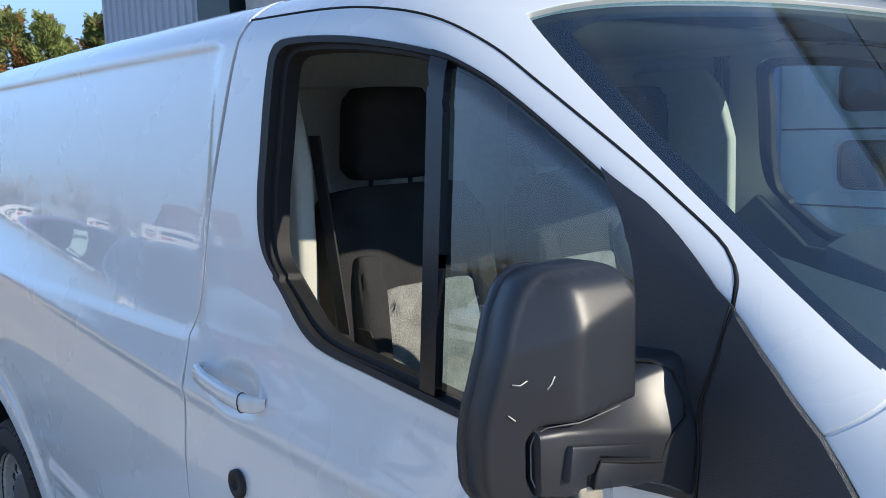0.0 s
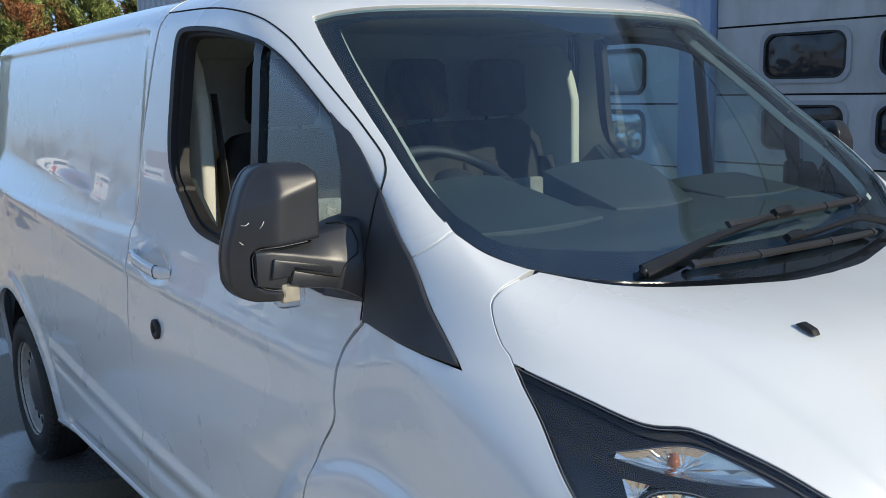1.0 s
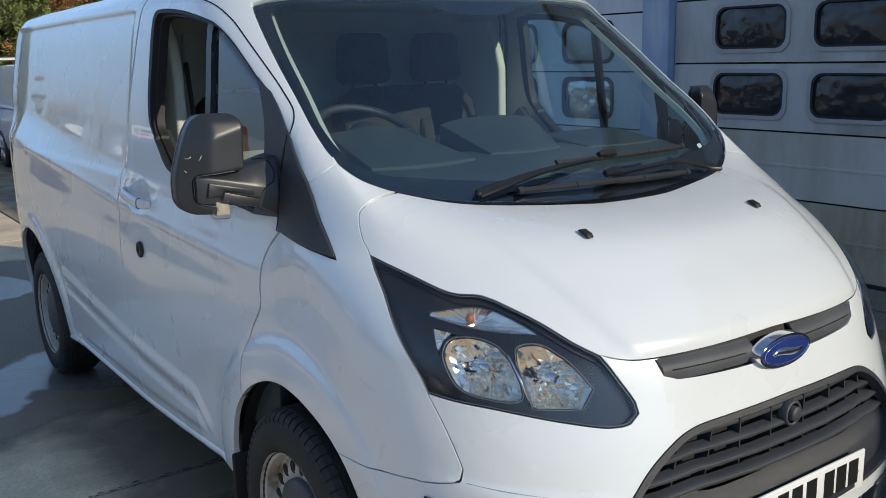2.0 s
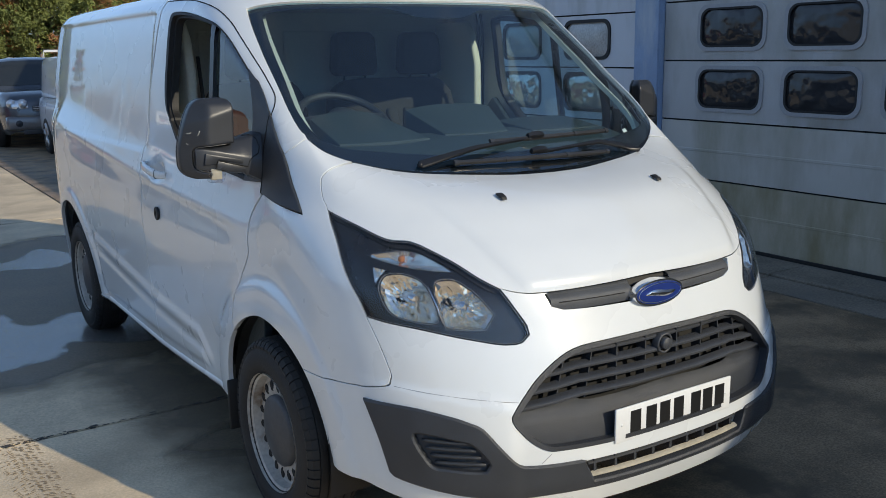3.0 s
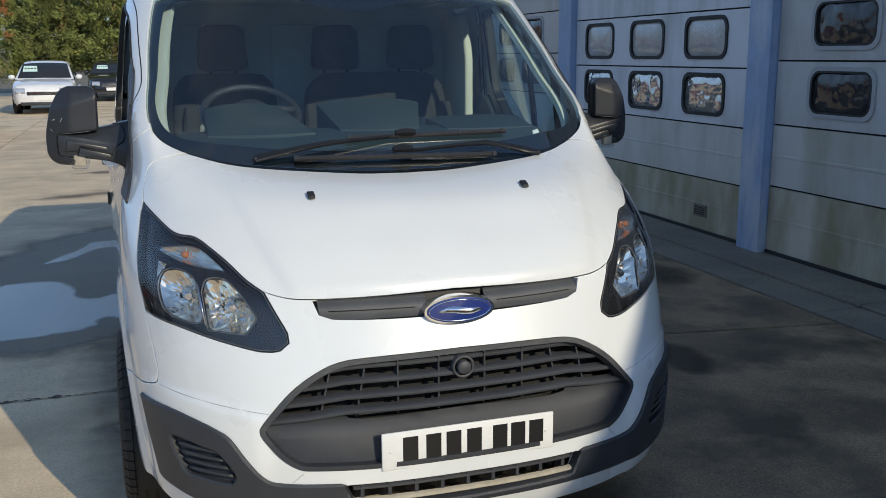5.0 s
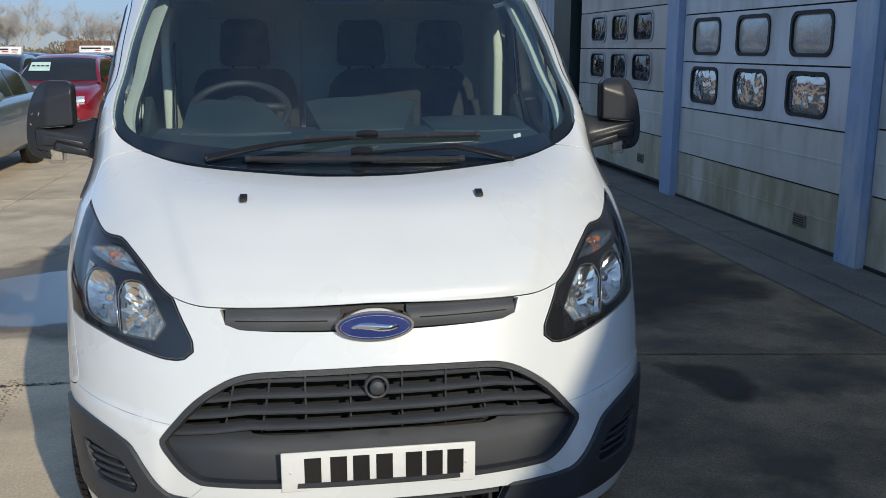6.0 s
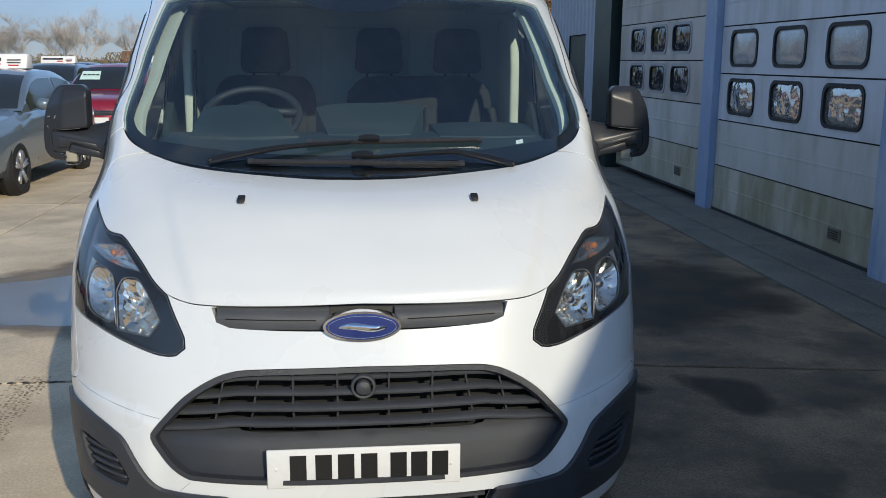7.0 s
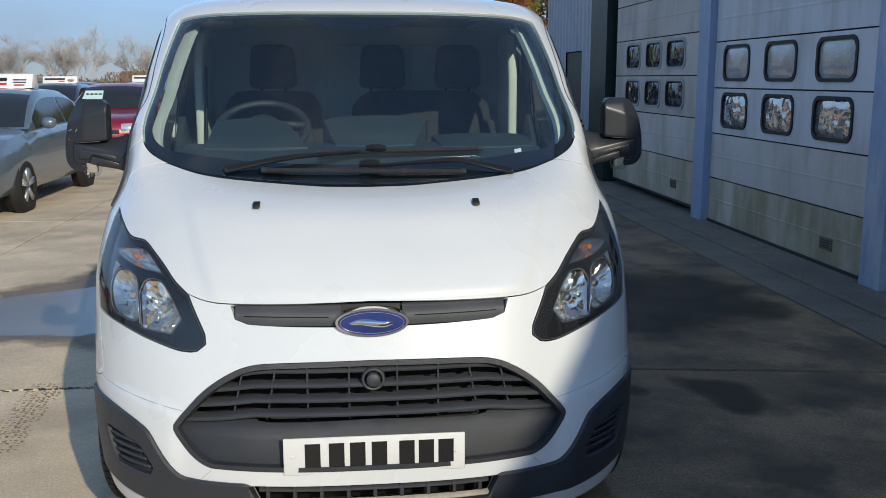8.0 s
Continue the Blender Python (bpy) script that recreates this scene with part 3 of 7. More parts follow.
# bonnet
HOOD_LINE = [F(0, 0.9583), F(0.2, 0.9543), F(0.41, 0.9533), F(0.48, 0.9585), F(0.538, 0.974)]
bon_half = loop([F(0, 1.240), F(0.2, 1.245), F(0.525, 1.270), F(0.690, 1.3075)], [F(0.690, 1.3075)] + BONNET_SEAM[1:], LAMP_TOP, rev(HOOD_LINE)) + [np.array(HOOD_LINE[0])]
panel("bonnet", mirrored(bon_half), PAINT, van, fold=0.02, gap=0.0009, step=0.016)

# bumper with its openings
GRILLE = loop([F(0, 0.797), F(0.26, 0.793), F(0.356, 0.784), F(0.422, 0.757), F(0.488, 0.712), F(0.539, 0.660), F(0.578, 0.614), F(0.578, 0.600), F(0.57, 0.584), F(0.53, 0.535), F(0.482, 0.503), F(0.426, 0.497), F(0.2, 0.494), F(0, 0.494)]) + [np.array(F(0, 0.494))]
SLOT = loop([F(0, 0.9545), F(0.2, 0.9505), F(0.408, 0.9490)], [F(0.408, 0.9490), F(0.395, 0.912), F(0.36, 0.900), F(0.2, 0.893), F(0, 0.890)]) + [np.array(F(0, 0.890))]
LOWGR = loop([F(0, 0.448), F(0.36, 0.448)], [F(0.36, 0.448), F(0.33, 0.385)], [F(0.33, 0.385), F(0, 0.378)]) + [np.array(F(0, 0.378))]
bum_half = loop(HOOD_LINE, LAMP_NOSE, WING_SEAM, arc(ARCH_Y[0], ARCH_R[0], A0 + 360 if A0 < 0 else A0, 178), [S(ARCH_Y[0] - ARCH_R[0] * math.cos(radians(2)), HUB_Z + 0.015), S(0.585, 0.338)], [S(0.585, 0.338), S(0.44, 0.338), S(0.345, 0.328), F(0.737, 0.312), F(0.59, 0.300), F(0.42, 0.292), F(0, 0.286)]) + [np.array(F(0, 0.286))]
VENT = [S(0.263, 0.557), F(0.715, 0.547), F(0.681, 0.531), F(0.645, 0.478), F(0.655, 0.455), F(0.743, 0.459), S(0.223, 0.469)]
vent_loop = [np.array(p) for p in spline(VENT, 0.015, closed=True)]
bumper = panel("front_bumper", mirrored(bum_half), PAINT, van, holes=[mirrored(GRILLE), mirrored(SLOT), mirrored(LOWGR), vent_loop, [(-p[0], p[1]) for p in vent_loop]], fold=0.03, step=0.014, gap=0.0014)

# black lower trim, standing proud, with the fog-light blanks
TRIM = loop([F(0, 0.455), F(0.387, 0.457), F(0.52, 0.460), F(0.562, 0.468), F(0.593, 0.498), F(0.622, 0.536), F(0.656, 0.584), F(0.685, 0.602), F(0.736, 0.622), S(0.279, 0.638), S(0.434, 0.636)], [S(0.434, 0.636), S(0.348, 0.414)], [S(0.348, 0.414), S(0.332, 0.403), F(0.781, 0.388), F(0.689, 0.372), F(0.567, 0.359), F(0.45, 0.358), F(0.2, 0.355), F(0, 0.355)]) + [np.array(F(0, 0.355))]
panel("lower_trim", mirrored(TRIM), BLACK, bumper, holes=[mirrored(LOWGR), vent_loop, [(-p[0], p[1]) for p in vent_loop]], off=0.010, fold=0.034, gap=0.0, step=0.016, label="black grained plastic lower bumper trim", edge=0.006)
for s in (-1, 1):
    blank = panel("fog_blank", vent_loop, GREYPL, bumper, side=s, off=-0.012, fold=0, gap=0)
    for k in range(4):
        z = 0.475 + 0.022 * k
        bm = bmesh.new()
        a, b = S(0.245 - 0.01 * (3 - k), z)[0], F(0.655 + 0.012 * k, z)[0]
        tube(bm, [skin(s * (a + (b - a) * t / 8), z, -0.003) for t in range(9)], 0.006, 6)
        part("louvre", bm, BLACK, blank)

# main grille: hollow with its shade put in as a black sheet, number panel, slats and ribs
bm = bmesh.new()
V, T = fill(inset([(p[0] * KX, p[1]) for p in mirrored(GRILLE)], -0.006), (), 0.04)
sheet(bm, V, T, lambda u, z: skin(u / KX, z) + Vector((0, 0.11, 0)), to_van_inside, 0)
grille = part("grille", bm, GAPBLACK, van, "black front grille with horizontal slats")
g_in = inset([(p[0] * KX, p[1]) for p in mirrored(GRILLE)], 0.014)
band("rim", mirrored(GRILLE), [(p[0] / KX, p[1]) for p in g_in], BLACK, grille, off=0.003, fold=0.03, step=0.02)
low = [F(0, 0.622), F(0.3, 0.618), F(0.36, 0.632), F(0.545, 0.637), F(0.566, 0.612), F(0.566, 0.598), F(0.52, 0.538), F(0.475, 0.512), F(0.426, 0.507), F(0.2, 0.504), F(0, 0.504)]
low_half = loop(low[:4], low[3:]) + [np.array(low[-1])]
bm = bmesh.new()
V, T = fill([(p[0] * KX, p[1]) for p in mirrored(low_half)], (), 0.02)
sheet(bm, V, T, lambda u, z: skin(u / KX, z) + Vector((0, 0.024 + 0.034 * ease((z - 0.588) / 0.05), 0)), to_van_inside, 0.03)
part("number_panel", bm, BLACK, grille)


def bar(name, pts, depth, height, parent, material=BLACK):
    """A slat: a flat bar with a softly rounded nose along points of its front edge."""
    bm = bmesh.new()
    prof = [(0.001, -0.5), (-0.0015, -0.2), (-0.0015, 0.25), (0.002, 0.55), (depth * 0.5, 0.75), (depth, 0.95), (depth, 0.35), (depth * 0.5, 0.0)]
    rings = [[bm.verts.new(Vector(p) + Vector((0, d, h * height))) for d, h in prof] for p in pts]
    n = len(prof)
    for a, b in zip(rings, rings[1:]):
        for k in range(n):
            bm.faces.new((a[k], a[(k + 1) % n], b[(k + 1) % n], b[k]))
    bm.faces.new(rings[0])
    bm.faces.new(rings[-1][::-1])
    bmesh.ops.recalc_face_normals(bm, faces=list(bm.faces))
    return part(name, auto_sharp(bm, 40), material, parent)


def grille_half_width(z):
    return np.interp(z, (0.6, 0.66, 0.712, 0.757, 0.784), (0.575, 0.535, 0.483, 0.418, 0.35))


SLATS = (0.767, 0.727, 0.687, 0.648)
for i, z0 in enumerate(SLATS):
    end_z = z0 - 0.016 - 0.004 * i
    w = grille_half_width(end_z) - 0.012
    xs = [-w, -(w + 0.32) / 2, -0.34, -0.3, -0.15, 0, 0.15, 0.3, 0.34, (w + 0.32) / 2, w]
    pts = []
    for x in xs:
        z = z0 - (z0 - end_z) * ease((abs(x) - 0.3) / max(0.02, w - 0.3))
        v = skin(*F(x, z))
        pts.append((x, v.y + 0.012 + 0.012 * ease((abs(x) - 0.28) / 0.1), z))
    bar("slat", pts, 0.030, 0.0115, grille, GREYPL)
for x in (-0.41, -0.31, -0.19, -0.07, 0.07, 0.19, 0.31, 0.41):
    zt = 0.782 - 0.03 * ease((abs(x) - 0.3) / 0.1)
    bm = bmesh.new()
    lean = -0.03 * math.copysign(1, x) * (abs(x) > 0.3)
    y0 = skin(*F(x, 0.70)).y
    extrude_poly(bm, [(x - 0.0025 + lean, zt), (x + 0.0025 + lean, zt), (x + 0.0025, 0.622), (x - 0.0025, 0.622)], "y", y0 + 0.032, y0 + 0.07)
    part("rib", bm, BLACK, grille, smooth=False)
bm = bmesh.new()
lathe(bm, [(0.0, 0.0), (0.0, 0.018), (0.003, 0.02), (0.03, 0.02)], "Y", 24, (0, 0.018, 0.745))
lathe(bm, [(0.012, 0.026), (0.008, 0.03), (0.012, 0.034), (0.035, 0.034)], "Y", 24, (0, 0.018, 0.745))
part("sensor", bm, GREYPL, grille)
# pale filler strips showing behind the lowest slat
for x0, x1 in ((-0.30, -0.16), (-0.13, 0.02), (0.05, 0.19), (0.22, 0.31)):
    bm = bmesh.new()
    box(bm, (x0, 0.075, 0.618), (x1, 0.085, 0.634), 0.002, 1)
    part("filler_strip", bm, BEIGE, grille, smooth=False)
# lower grille, the shade of its hollow put in as a black box
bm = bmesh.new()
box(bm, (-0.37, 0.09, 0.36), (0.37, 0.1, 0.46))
part("lower_hollow", bm, GAPBLACK, bumper)
for z in (0.432, 0.396):
    bar("lower_slat", [(x, skin(*F(x, z)).y + (0.008 if z < 0.41 else 0.02), z - 0.004) for x in np.linspace(-0.335, 0.335, 9)], 0.014, 0.009, bumper, GREYPL if z > 0.41 else BEIGE)
for x in np.linspace(-0.31, 0.31, 9):
    bm = bmesh.new()
    box(bm, (x - 0.005, skin(*F(x, 0.41)).y + 0.02, 0.376), (x + 0.005, 0.06, 0.45))
    part("lower_rib", bm, BLACK, bumper, smooth=False)

# upper slot with its bar and the oval badge
bm = bmesh.new()
V, T = fill(inset([(p[0] * KX, p[1]) for p in mirrored(SLOT)], -0.004), (), 0.03)
sheet(bm, V, T, lambda u, z: skin(u / KX, z) + Vector((0, 0.03, 0)), to_van_inside, 0)
slot = part("upper_grille", bm, RUBBER, van)
for s in (-1, 1):
    xs = [s * x for x in (0.09, 0.15, 0.22, 0.30, 0.36, 0.385, 0.396)]
    bar("slot_bar", [(x, skin(*F(x, 0.91)).y + 0.004, 0.906 + 0.012 * abs(x)) for x in xs], 0.022, 0.034, slot, SLOTGREY)
    bar("slot_blade", [(x, skin(*F(x, 0.937)).y + 0.016, 0.940) for x in xs], 0.02, 0.010, slot, SLOTGREY)
    # groove along the bar: a black line painted for its shade
    bm = bmesh.new()
    tube(bm, [(s * x, skin(*F(s * x, 0.915)).y + 0.0005, 0.9165 + 0.012 * x) for x in (0.125, 0.2, 0.28, 0.34, 0.37)], 0.0016, 6)
    part("bar_groove", bm, GAPBLACK, slot)
badge_y = 0.062


def oval(bm, rx, rz, y, h, n=48, dome=0.0):
    r0 = [bm.verts.new((rx * math.cos(2 * math.pi * k / n), y + h, 0.906 + rz * math.sin(2 * math.pi * k / n))) for k in range(n)]
    r1 = [bm.verts.new((rx * 0.97 * math.cos(2 * math.pi * k / n), y, 0.906 + rz * 0.96 * math.sin(2 * math.pi * k / n))) for k in range(n)]
    r2 = [bm.verts.new((rx * 0.5 * math.cos(2 * math.pi * k / n), y - dome, 0.906 + rz * 0.5 * math.sin(2 * math.pi * k / n))) for k in range(n)]
    for a, b in ((r0, r1), (r1, r2)):
        for k in range(n):
            bm.faces.new((a[k], a[(k + 1) % n], b[(k + 1) % n], b[k]))
    bm.faces.new(r2)
    bmesh.ops.recalc_face_normals(bm, faces=list(bm.faces))
    return auto_sharp(bm, 30)


badge = part("badge", oval(bmesh.new(), 0.109, 0.0445, badge_y, 0.03), CHROME, van, "chrome-edged blue oval badge")
part("badge_field", oval(bmesh.new(), 0.1, 0.037, badge_y - 0.004, 0.006, dome=0.002), BADGE, badge)
bm = bmesh.new()
tube(bm, [(0.092 * math.cos(a), badge_y - 0.0045, 0.906 + 0.031 * math.sin(a)) for a in np.linspace(0, 2 * math.pi, 60)], 0.0014, 5)
part("badge_line", bm, CHROME, badge)
bm = bmesh.new()
n = 16
up = [(-0.066 + 0.132 * k / n, 0.906 + 0.004 * math.sin(6.3 * k / n) + 0.010 * math.sin(math.pi * k / n) ** 0.5) for k in range(n + 1)]
dn = [(-0.066 + 0.132 * k / n, 0.906 + 0.004 * math.sin(6.3 * k / n) - 0.010 * math.sin(math.pi * k / n) ** 0.5) for k in range(n - 1, 0, -1)]
extrude_poly(bm, up + dn, "y", badge_y - 0.008, badge_y - 0.004)
part("badge_flourish", bm, CHROME, badge)

# number plate, its characters as plain bars
bm = bmesh.new()
box(bm, (-0.26, -0.026, 0.484), (0.26, -0.018, 0.595), 0.003)
plate = part("number_plate", bm, PLATE, van, "white number plate with dark characters")
for k, x in enumerate((-0.177, -0.109, -0.049, 0.013, 0.092, 0.148, 0.205)):
    bm = bmesh.new()
    box(bm, (x - 0.022, -0.0275, 0.508), (x + 0.022, -0.025, 0.578))
    part("character_bar", bm, INK, plate, smooth=False)
bm = bmesh.new()
box(bm, (-0.09, -0.0282, 0.478), (0.07, -0.025, 0.492), 0.001, 1)
st = part("dealer_strip", bm, PLATE, plate, smooth=False)
bm = bmesh.new()
box(bm, (-0.07, -0.0292, 0.482), (0.05, -0.028, 0.487))
part("lettering_bar", bm, BADGE, st, smooth=False)
for x in (-0.235, 0.235):
    bm = bmesh.new()
    lathe(bm, [(-0.003, 0), (-0.003, 0.004), (0.0, 0.005)], "Y", 10, (x, -0.025, 0.54))
    part("plate_screw", bm, PLATE, plate)

# headlamps
LAMP = loop(LAMP_TOP, LAMP_NOSE, LAMP_BACK)


def dished(name, outline, material, parent, side, rim, depth, rings=5, sectors=22, jolt=0.0042, label=""):
    """A facetted hollow of the given outline, sunk from rim metres below the skin at its edge to rim + depth in its middle."""
    flat = np.array([(side * p[0] * KX, p[1]) for p in outline])
    c = flat.mean(0)
    reach = np.hypot(*(flat - c).T)
    ang = np.arctan2(flat[:, 1] - c[1], flat[:, 0] - c[0])
    o = np.argsort(ang)
    dice = random.Random(len(name) + 7 * sectors)
    bm = bmesh.new()
    mesh_rings = []
    for j in range(rings + 1):
        t = 0.10 + 0.90 * j / rings
        ring = []
        for k in range(sectors):
            a = 2 * math.pi * (k + 0.5 * (j % 2)) / sectors
            R = np.interp(a, ang[o], reach[o], period=2 * math.pi) * t
            sink = rim + depth * (1 - t * t) + (dice.uniform(-jolt, jolt) if j < rings else 0)
            ring.append(bm.verts.new(skin((c[0] + R * math.cos(a)) / KX, c[1] + R * math.sin(a), -sink)))
        mesh_rings.append(ring)
    for j in range(rings):
        for k in range(sectors):
            p, q = mesh_rings[j], mesh_rings[j + 1]
            n = (k + 1) % sectors
            if j % 2:
                bm.faces.new((p[k], p[n], q[n]))
                bm.faces.new((p[k], q[n], q[k]))
            else:
                bm.faces.new((p[k], p[n], q[k]))
                bm.faces.new((p[n], q[n], q[k]))
    bm.faces.new(mesh_rings[0])
    bm.normal_update()
    bmesh.ops.reverse_faces(bm, faces=[f for f in bm.faces if f.normal.dot(to_van_inside(f.calc_center_median())) > 0])
    return part(name, bm, material, parent, label, smooth=False)


def scaled(outline, k):
    P = np.array(outline)
    c = P.mean(0)
    return [tuple(c + (p - c) * k) for p in P]


BOWL_OUT = spline([F(0.806, 1.008), F(0.765, 1.018), F(0.730, 1.000), F(0.722, 0.955), F(0.722, 0.890), F(0.775, 0.888), F(0.818, 0.908), F(0.828, 0.965)], 0.012, closed=True)
BOWL_IN = loop([F(0.706, 0.965), F(0.690, 0.998), F(0.645, 1.002), F(0.612, 0.975)], [F(0.612, 0.975), F(0.585, 0.925), F(0.574, 0.905)], [F(0.574, 0.905), F(0.604, 0.866)], [F(0.604, 0.866), F(0.698, 0.870)], [F(0.698, 0.870), F(0.706, 0.965)], step=0.012)
SIGNAL = loop([S(0.508, 1.066), F(0.748, 1.082), F(0.706, 1.080), F(0.676, 1.062), F(0.638, 1.028)], [F(0.638, 1.028), F(0.698, 1.032), F(0.763, 1.043), S(0.508, 1.066)], step=0.01)
BOWL_OUT, BOWL_IN = scaled(BOWL_OUT, 1.07), scaled(BOWL_IN, 1.09)
WEDGE = loop([F(0.836, 0.972), F(0.822, 1.034)], [F(0.822, 1.034), F(0.786, 1.027)], [F(0.786, 1.027), F(0.815, 1.012), F(0.836, 0.972)], step=0.006)
for s in (-1, 1):
    V, T = fill(inset([(s * p[0] * KX, p[1]) for p in LAMP], 0.004), [[(s * p[0] * KX, p[1]) for p in scaled(h, 0.96)] for h in (BOWL_OUT, BOWL_IN, SIGNAL, WEDGE)], 0.03)
    bm = bmesh.new()
    sheet(bm, V, T, lambda u, z: skin(u / KX, z, -0.020), to_van_inside, 0.02)
    lamp = part("headlamp", bm, LAMPGREY, van, "clear headlamp with smoked bezel and chrome reflectors")
    panel("lens", LAMP, CLEAR, lamp, side=s, off=0.002, fold=0.0, gap=0.004)
    inner = [(p[0] / KX, p[1]) for p in inset([(p[0] * KX, p[1]) for p in LAMP], 0.0035)]
    band("bezel_rim", [(s * p[0], p[1]) for p in LAMP], [(s * p[0], p[1]) for p in inner], GLOSSBLACK, lamp, off=-0.004, fold=0.03)
    bm = bmesh.new()
    ring = [skin(s * p[0], p[1], -0.002) for p in inner]
    tube(bm, ring + ring[:1], 0.0009, 5, caps=False)
    part("lens_edge", bm, LAMPW2, lamp)
    for outline, depth, sectors in ((BOWL_OUT, 0.07, 30), (BOWL_IN, 0.075, 25)):
        rf = dished("reflector", outline, BOWL, lamp, s, 0.019, depth, 7, sectors, 0.0046)
        c = np.mean(np.array(outline), 0)
        bm = bmesh.new()
        cap = skin(s * c[0], c[1] + 0.012, -0.062)
        lathe(bm, [(-0.034, 0.0), (-0.033, 0.010), (-0.026, 0.0145), (0.0, 0.016), (0.02, 0.016)], "Y", 16, cap)
        bmesh.ops.recalc_face_normals(bm, faces=list(bm.faces))
        part("bulb_shield", auto_sharp(bm, 40), CHROME, rf)
        ring = [skin(s * p[0], p[1], -0.0185) for p in outline]
        bm = bmesh.new()
        tube(bm, ring + ring[:1], 0.0011, 5, caps=False)
        part("reflector_rim", bm, LAMPW2, rf)
    # bright strut between the two hollows, with a toothed edge
    bm = bmesh.new()
    tube(bm, [skin(s * F(0.7165, 0.99)[0], 0.99, -0.017), skin(s * F(0.712, 0.93)[0], 0.93, -0.015), skin(s * F(0.705, 0.874)[0], 0.874, -0.017)], 0.0026, 8)
    strut = part("strut", bm, CHROME, lamp)
    for k in range(7):
        z = 0.885 + 0.0155 * k
        bm = bmesh.new()
        tube(bm, [skin(s * F(0.719, z)[0], z, -0.02), skin(s * F(0.729, z)[0], z + 0.001, -0.024)], 0.0009, 5)
        part("tooth", bm, CHROME, strut)
    si = dished("indicator", SIGNAL, BOWL, lamp, s, 0.019, 0.018, 3, 64, 0.0012)
    panel("indicator_lens", SIGNAL, CLEAR, si, side=s, off=-0.011, fold=0.006, gap=0)
    bm = bmesh.new()
    bmesh.ops.create_uvsphere(bm, u_segments=14, v_segments=8, radius=0.0105, matrix=Matrix.Translation(skin(s * F(0.748, 1.066)[0], 1.066, -0.028)))
    part("indicator_bulb", bm, AMBER, si)
    dished("side_reflector", WEDGE, BOWL, lamp, s, 0.019, 0.006, 2, 48, 0.0008)

# wings, doors, sides, black corner trims
for s in (-1, 1):
    wing = loop(rev(LAMP_BACK), WING_SEAM, arc(ARCH_Y[0], ARCH_R[0], A0, A1), DOOR_FRONT, rev(TRIM_LOW), rev(TRIM_DOWN), [S(0.978, 1.332), F(0.80, 1.385)], GLASS_LOW[:3], BONNET_SEAM)
    panel("front_wing", wing, PAINT, van, side=s, fold=0.02, step=0.014, gap=0.0016)
    seam_backing("pillar_joint", [S(0.978, 1.332), S(0.93, 1.352), F(0.80, 1.385)], van, side=s, width=0.02, off=-0.003).data.materials[0] = PAINT
    panel("corner_trim", loop(TRIM_BACK, TRIM_FRONT, TRIM_LOW), BLACK, van, side=s, off=0.008, fold=0.022, gap=0.001, step=0.014, label="black plastic trim below the windscreen pillar", edge=0.0035)
    bm = bmesh.new()
    tube(bm, [skin(s * p[0], p[1], 0.0078) for p in TRIM_BACK], 0.0019, 6)
    part("trim_joint", bm, GAPBLACK, van)
    # joint across the bumper corner and the break below the grille
    for ends in (((0.550, 0.653), (0.832, 0.692)), ((0.470, 0.490), (0.499, 0.463))):
        (xa, za), (xb, zb) = ends
        bm = bmesh.new()
        tube(bm, [skin(s * F(xa + (xb - xa) * t, za + (zb - za) * t)[0], za + (zb - za) * t, 0.0004) for t in np.linspace(0, 1, 36)], 0.0009, 6)
        part("bumper_joint", bm, SEAMGREY, van)
    # rubber in the gap round the top of the door
    bm = bmesh.new()
    tube(bm, [skin(s * p[0], p[1], -0.0008) for p in DOOR_TOP], 0.0026, 6)
    part("door_gap_rubber", bm, GAPBLACK, van)
    A2 = math.degrees(math.asin((0.315 - HUB_Z) / ARCH_R[0]))
    y2 = ARCH_Y[0] + ARCH_R[0] * math.cos(radians(A2))
    outline = loop(DOOR_TOP, DOOR_BACK, [S(2.34, 0.33), S(1.9, 0.32), S(y2, 0.315)], arc(ARCH_Y[0], ARCH_R[0], A2, A1), DOOR_FRONT, TRIM_BACK)
    win = WINDOW
    door = panel("door", outline, PAINT, van, holes=[win], side=s, fold=0.02, step=0.013, label="white cab door with its rear pane lowered" if s < 0 else "white cab door with closed window")
    flat = inset_clean([(s * p[0] * KX, p[1]) for p in win], 0.012)
    pin = [(p[0] / KX, p[1]) for p in flat]
    band("window_seal", [(s * p[0], p[1]) for p in win], pin, RUBBER, door, off=0.004, fold=0.045)
    flat2 = inset_clean([(s * p[0] * KX, p[1]) for p in win], 0.021)
    band("inner_seal", pin, [(p[0] / KX, p[1]) for p in flat2], RUBBER, door, off=-0.014, fold=0.03)
    divider = loop(SL((1.633, 1.793), (1.595, 1.781)), SL((1.595, 1.781), (1.574, 1.256)), SL((1.574, 1.256), (1.609, 1.262)), SL((1.609, 1.262), (1.633, 1.793)))
    panel("window_bar", divider, GLOSSBLACK, door, side=s, off=0.001, fold=0.016, gap=0, step=0.012)
    front_pane = loop(SL((1.6, 1.79), (1.549, 1.762), (1.467, 1.719), (1.357, 1.65), (1.277, 1.596), (1.2, 1.55)), SL((1.2, 1.55), (1.19, 1.4), (1.22, 1.22)), SL((1.22, 1.22), (1.5, 1.235), (1.58, 1.24)), SL((1.58, 1.24), (1.6, 1.79)))
    panel("front_pane", front_pane, PANE, door, side=s, off=-0.012, fold=0.0, gap=0).visible_shadow = False
